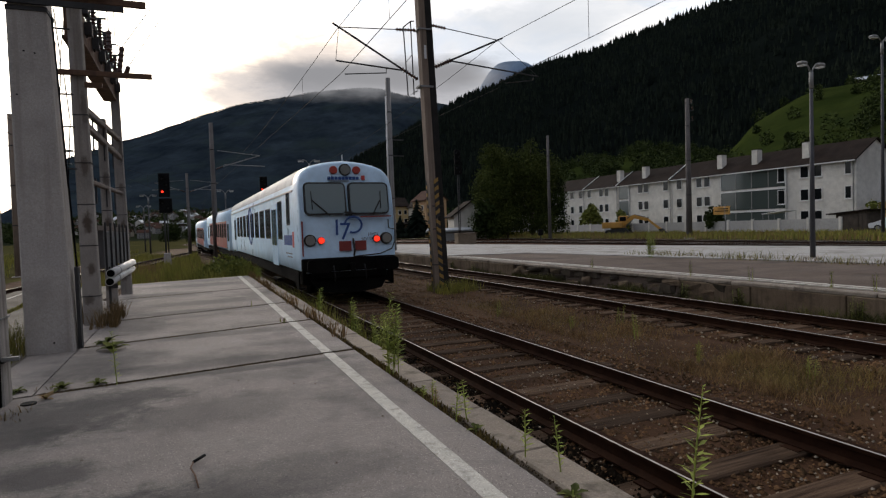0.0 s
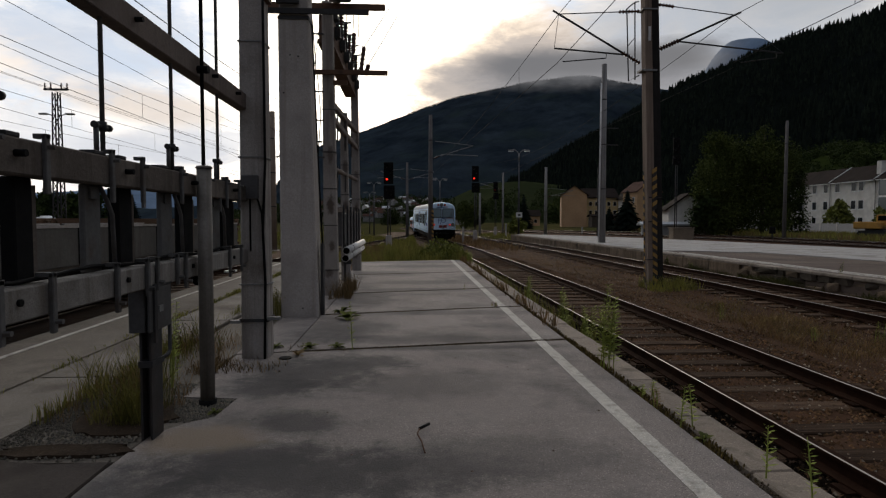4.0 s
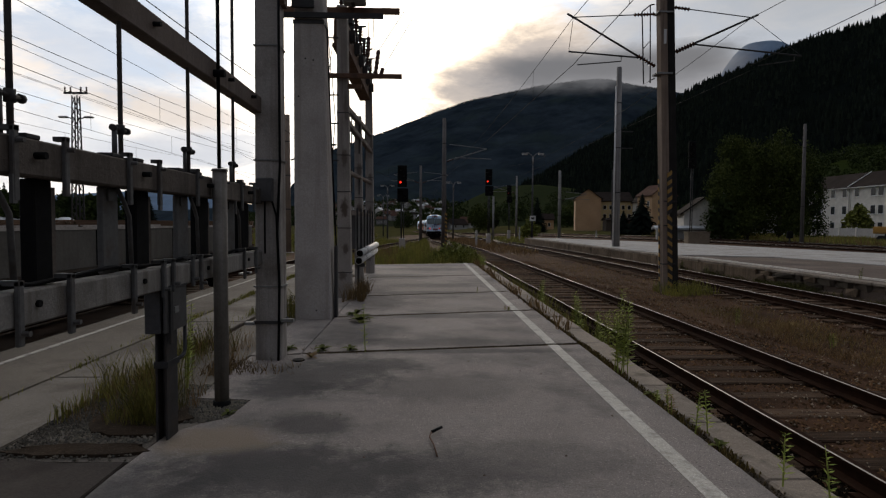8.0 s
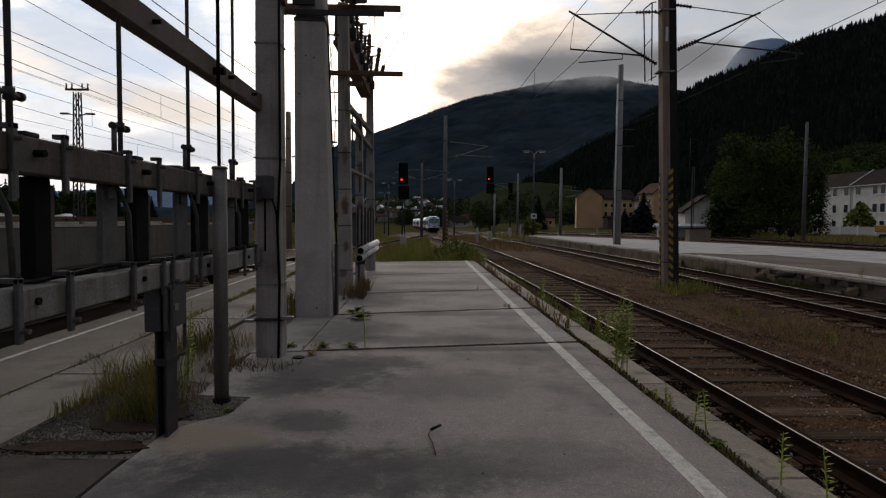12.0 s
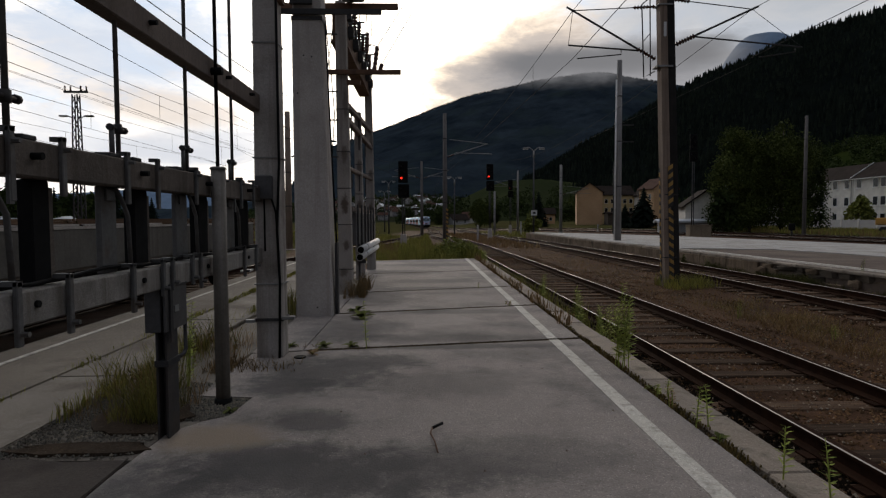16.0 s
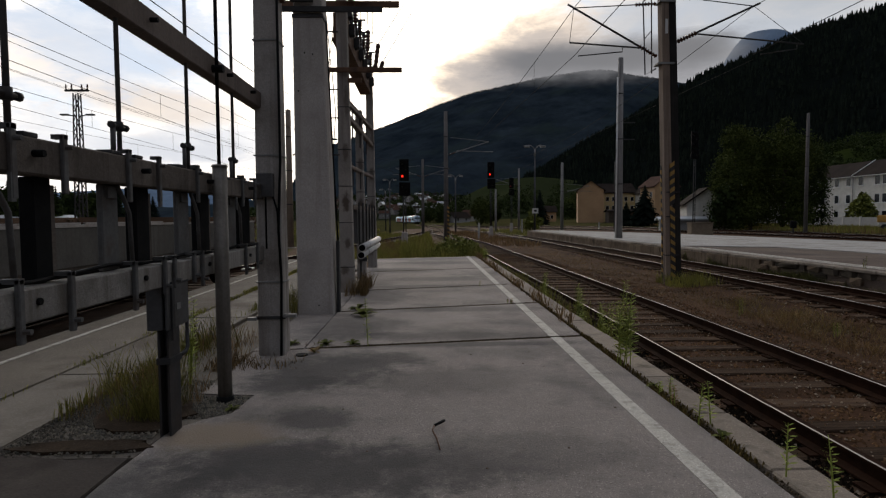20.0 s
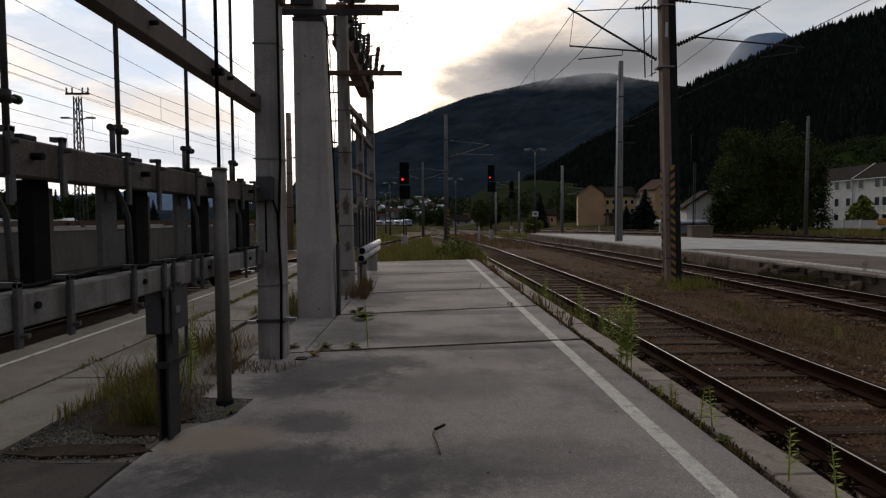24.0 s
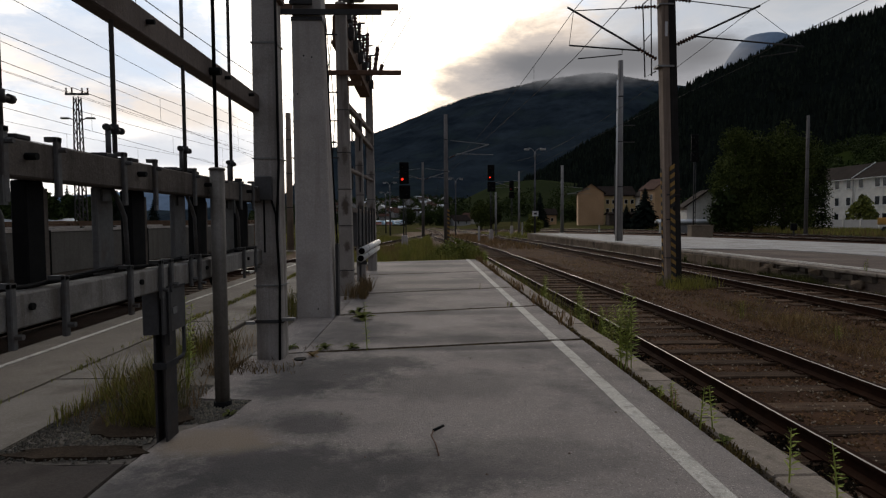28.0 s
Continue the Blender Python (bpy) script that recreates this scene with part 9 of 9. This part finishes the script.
slab("dark_patch", [(-2.53, -9.5), (-1.68, -9.5), (-1.69, 3.39), (-2.02, 3.36), (-2.30, 3.43), (-2.53, 3.46)], platform, M_PATCH, -0.005, 0.04, 0.006, "dark patched asphalt")
M_SIDECONC = surf("worn_side_paving", (0.160, 0.142, 0.118), (0.225, 0.203, 0.172), 1.5, 60, 0.92, bump=0.5, speck=0.5, stain=(0.085, 0.07, 0.055), stain_scale=1.2, stain_amount=0.8, spec=0.12)


def inner(y):
    """Where the side paving ends towards the rack."""
    return -2.545 + 0.016 * max(0.0, min(9.0, y - 3.0)) ** 1.2


for k in range(10):
    y0 = -9.5 + k * 2.95
    slab("paving_slab", [(-3.19, y0 + 0.012), (inner(y0), y0 + 0.012), (inner(y0 + 2.94), min(y0 + 2.94, 19.5)), (-3.19, min(y0 + 2.94, 19.5))], platform, M_SIDECONC, -0.002, 0.045, 0.008)
slab("side_asphalt", [(-4.38, -9.9), (-3.215, -9.9), (-3.215, 19.5), (-4.38, 19.5)], platform, M_SIDE, -0.003, 0.045, 0.01)
for k in range(16):
    y0 = -9.5 + k * 1.8
    slab("safety_line", [(-4.03, y0), (-3.97, y0), (-3.97, min(y0 + 1.785, 19.4)), (-4.03, min(y0 + 1.785, 19.4))], platform, M_LINE, 0.004, 0.008, 0)
for y0, y1 in ((-9.5, -1.72), (-1.66, 6.58), (6.65, 9.18), (9.26, 11.78), (11.86, 15.6), (15.7, 20.27)):
    n = max(1, int((y1 - y0) / 2.4))
    for k in range(n):
        a, b = y0 + (y1 - y0) * k / n, y0 + (y1 - y0) * (k + 1) / n
        slab("safety_line", [(1.392, a), (1.504, a), (1.506, b), (1.394, b)], platform, M_LINE, 0.004, 0.008, 0)
kerb_me = mesh_of("kerbstone", made(lambda b: box(b, 0, 0.25, 0.006, 0.924, -0.30, 0.0, bevel=0.012)), M_KERB)
for k in range(33):
    y = -10.0 + 0.928 * k + 0.06
    if y + 0.92 < 20.5:
        ob = new("kerbstone", kerb_me)
        ob.parent = platform
        ob.matrix_basis = pose(1.825 + random.uniform(-0.006, 0.006), y, random.uniform(-0.006, 0.004), random.uniform(-0.3, 0.3), random.uniform(-0.4, 0.4), random.uniform(-0.25, 0.25))
part("kerb_footing", boxes((1.815, 2.04, -10.0, 20.3, -0.66, -0.295)), M_WALLFACE, platform)
# island platform: edge stones and white line
M_COPING = surf("worn_beige_coping", (0.19, 0.158, 0.128), (0.31, 0.265, 0.218), 1.6, 45, 0.92, bump=0.6, bump_scale=30, speck=0.4, stain=(0.085, 0.068, 0.052), stain_scale=1.8, stain_amount=0.8, vary=0.4, spec=0.1)
for k in range(30):
    y = -10.0 + 1.6 * k
    if y < 25:
        xa, xb = curve_at(ISLAND_FRONT, y), curve_at(ISLAND_FRONT, y + 1.58)
        slab("white_line", [(xa + 0.80, y), (xa + 0.97, y), (xb + 0.97, y + 1.58), (xb + 0.80, y + 1.58)], island, M_LINE, -0.024, 0.008, 0)
edge_me = mesh_of("edge_stone", made(lambda b: box(b, -0.02, 0.24, 0.010, 1.490, -0.09, 0.0, bevel=0.02)), M_COPING)
for k in range(62):
    y = -34 + 1.5 * k
    if y < 56:
        ob = new("edge_stone", edge_me)
        ob.parent = island
        ob.matrix_basis = pose(curve_at(ISLAND_FRONT, y) - 0.05 + random.uniform(-0.02, 0.02), y, random.uniform(-0.012, 0.0), 0, random.uniform(-0.8, 0.8), random.uniform(-0.5, 0.5) + math.degrees(math.atan2(curve_at(ISLAND_FRONT, y) - curve_at(ISLAND_FRONT, y + 1), 1.0)))
M_FACING = surf("stained_concrete_facing", (0.108, 0.078, 0.053), (0.190, 0.142, 0.100), 1.2, 40, 0.93, bump=0.6, bump_scale=30, speck=0.3, stain=(0.045, 0.034, 0.024), stain_scale=1.1, stain_amount=0.9, streak=(0.075, 0.056, 0.040), vary=0.35, spec=0.08)
facing_me = mesh_of("facing_panel", made(lambda b: box(b, 0.0, 0.1, 0.012, 1.988, -0.62, -0.095, bevel=0.015)), M_FACING)
for k in range(34):
    y = -11.0 + 2.0 * k
    if not 9.5 < y < 18.5:
        ob = new("facing_panel", facing_me)
        ob.parent = island
        ob.matrix_basis = pose(curve_at(ISLAND_FRONT, y) - 0.09 + random.uniform(-0.008, 0.008), y, 0, 0, random.uniform(-0.6, 0.6), math.degrees(math.atan2(curve_at(ISLAND_FRONT, y) - curve_at(ISLAND_FRONT, y + 2), 2.0)))
# the broken stretch, where the facing has fallen off the stones
wall_mes = []
for k in range(5):
    bm = bmesh.new()
    box(bm, 0, 0.16, 0.0, 0.5, 0.0, 0.2, bevel=0.03)
    for v in bm.verts:
        v.co += Vector((random.uniform(-0.04, 0.04), random.uniform(-0.04, 0.04), random.uniform(-0.04, 0.04)))
    wall_mes.append(mesh_of("wall_stone", bm, M_FACING if k < 3 else M_WALLFACE))
for z, h in ((-0.64, 1.0), (-0.44, 0.95), (-0.26, 0.8)):
    y = 9.6
    while y < 18.6:
        f = random.uniform(0.6, 1.7)
        ob = new("wall_stone", random.choice(wall_mes))
        ob.parent = island
        ob.matrix_basis = pose(curve_at(ISLAND_FRONT, y) + random.uniform(-0.10, 0.04), y, z + random.uniform(-0.02, 0.02), random.uniform(-4, 4), random.uniform(-6, 6), random.uniform(-4, 4)) @ Matrix.Diagonal((1, f, h, 1))
        y += 0.5 * f + random.uniform(0.0, 0.08)
line2 = new("edge_line", strip_mesh("edge_line", [(y, x + 0.46) for y, x in ISLAND_FRONT], [(y, x + 0.58) for y, x in ISLAND_FRONT], -34, 56, 3.0, -0.04, -0.012, M_LINE))
line2.parent = island

# ---- sleepers ----
sl_me = mesh_of("sleeper", made(lambda b: box(b, -1.29, 1.29, -0.125, 0.125, -0.14, 0.0, bevel=0.014)), M_SLEEPER)
plate_me = mesh_of("rail_plate", boxes((-0.9, -0.61, -0.08, 0.08, 0.0, 0.02), (0.61, 0.9, -0.08, 0.08, 0.0, 0.02)), M_RAIL)


def lay_sleepers(bed, table, y0, y1, far, spacing=0.63, plates=True):
    y = y0
    while y < y1:
        x, a = along(table, y)
        ob = new("sleeper", sl_me)
        ob.parent = bed
        ob.matrix_basis = pose(x + random.uniform(-0.05, 0.05), y + random.uniform(-0.03, 0.03), RAIL_Z - 0.165 - dip(x, y) + random.uniform(-0.012, 0.004), random.uniform(-1.5, 1.5), random.uniform(-0.5, 0.5), -math.degrees(a) + random.uniform(-1.5, 1.5))
        if plates and y < 24:
            p = new("rail_plate", plate_me)
            p.parent = bed
            p.matrix_basis = pose(x, y, RAIL_Z - 0.172 - dip(x, y), 0, 0, -math.degrees(a))
        y += spacing
    verts, faces = [], []
    while y < far:
        x, a = along(table, y)
        c, s = math.cos(a), math.sin(a)
        i = len(verts)
        for u, v, z in ((-1.29, -0.125, -0.54), (1.29, -0.125, -0.54), (1.29, 0.125, -0.54), (-1.29, 0.125, -0.54), (-1.29, -0.125, -0.68), (1.29, -0.125, -0.68), (1.29, 0.125, -0.68), (-1.29, 0.125, -0.68)):
            verts.append((x + u * c + v * s, y - u * s + v * c, z - dip(x, y)))
        faces += [(i, i + 1, i + 2, i + 3), (i, i + 4, i + 5, i + 1), (i + 2, i + 6, i + 7, i + 3), (i + 1, i + 5, i + 6, i + 2), (i, i + 3, i + 7, i + 4)]
        y += spacing
    if verts:
        ob = new("far_sleepers", raw("far_sleepers", verts, faces, M_SLEEPER))
        ob.parent = bed
        tagged(ob, "distant wooden sleepers", kind="stuff")


lay_sleepers(TRACKS[0][0], TRACK_1, -3.0, 75.0, 160.0)
lay_sleepers(TRACKS[1][0], TRACK_2, -3.0, 60.0, 130.0)
lay_sleepers(TRACKS[2][0], TRACK_L, 14.0, 60.0, 110.0, plates=False)
lay_sleepers(TRACKS[3][0], TRACK_3, 5.0, 40.0, 100.0, plates=False)


# ---- what moves ----
def car_pose(s):
    """Pose of a car whose rear end is at distance s along the line."""
    ya, yb = s + 3.4 * CAR_SCALE, s + (CAR_LEN - 3.4) * CAR_SCALE
    a, b = Vector((curve_at(TRACK_1, ya), ya)), Vector((curve_at(TRACK_1, yb), yb))
    d = (b - a).normalized()
    rear = a - d * 3.4 * CAR_SCALE
    fall = math.degrees(math.atan2(dip(a.x, ya) - dip(b.x, yb), (b - a).length))
    return pose(rear.x, rear.y, RAIL_Z - dip(rear.x, rear.y), -fall, 0, math.degrees(math.atan2(-d.x, d.y)))


def motions():
    for k, car in enumerate(CARS):
        rows = []
        for i in range(57):
            t = i * 0.5
            rows.append((t, car_pose(curve_at(TRAIN_RUN, t) + k * (CAR_LEN + CAR_GAP) * CAR_SCALE)))
        walk(car, rows)


# seconds and the place of the train's rear end along the line: it gathers speed
TRAIN_RUN = [(0, 15.0), (1, 24.2), (2, 33.4), (3, 43.0), (4, 54.3), (4.5, 59.5), (6.5, 77.0), (8, 90), (10, 109), (12, 131), (15, 170), (17, 202), (19, 234), (21, 264), (24, 302), (28, 350)]
motions()
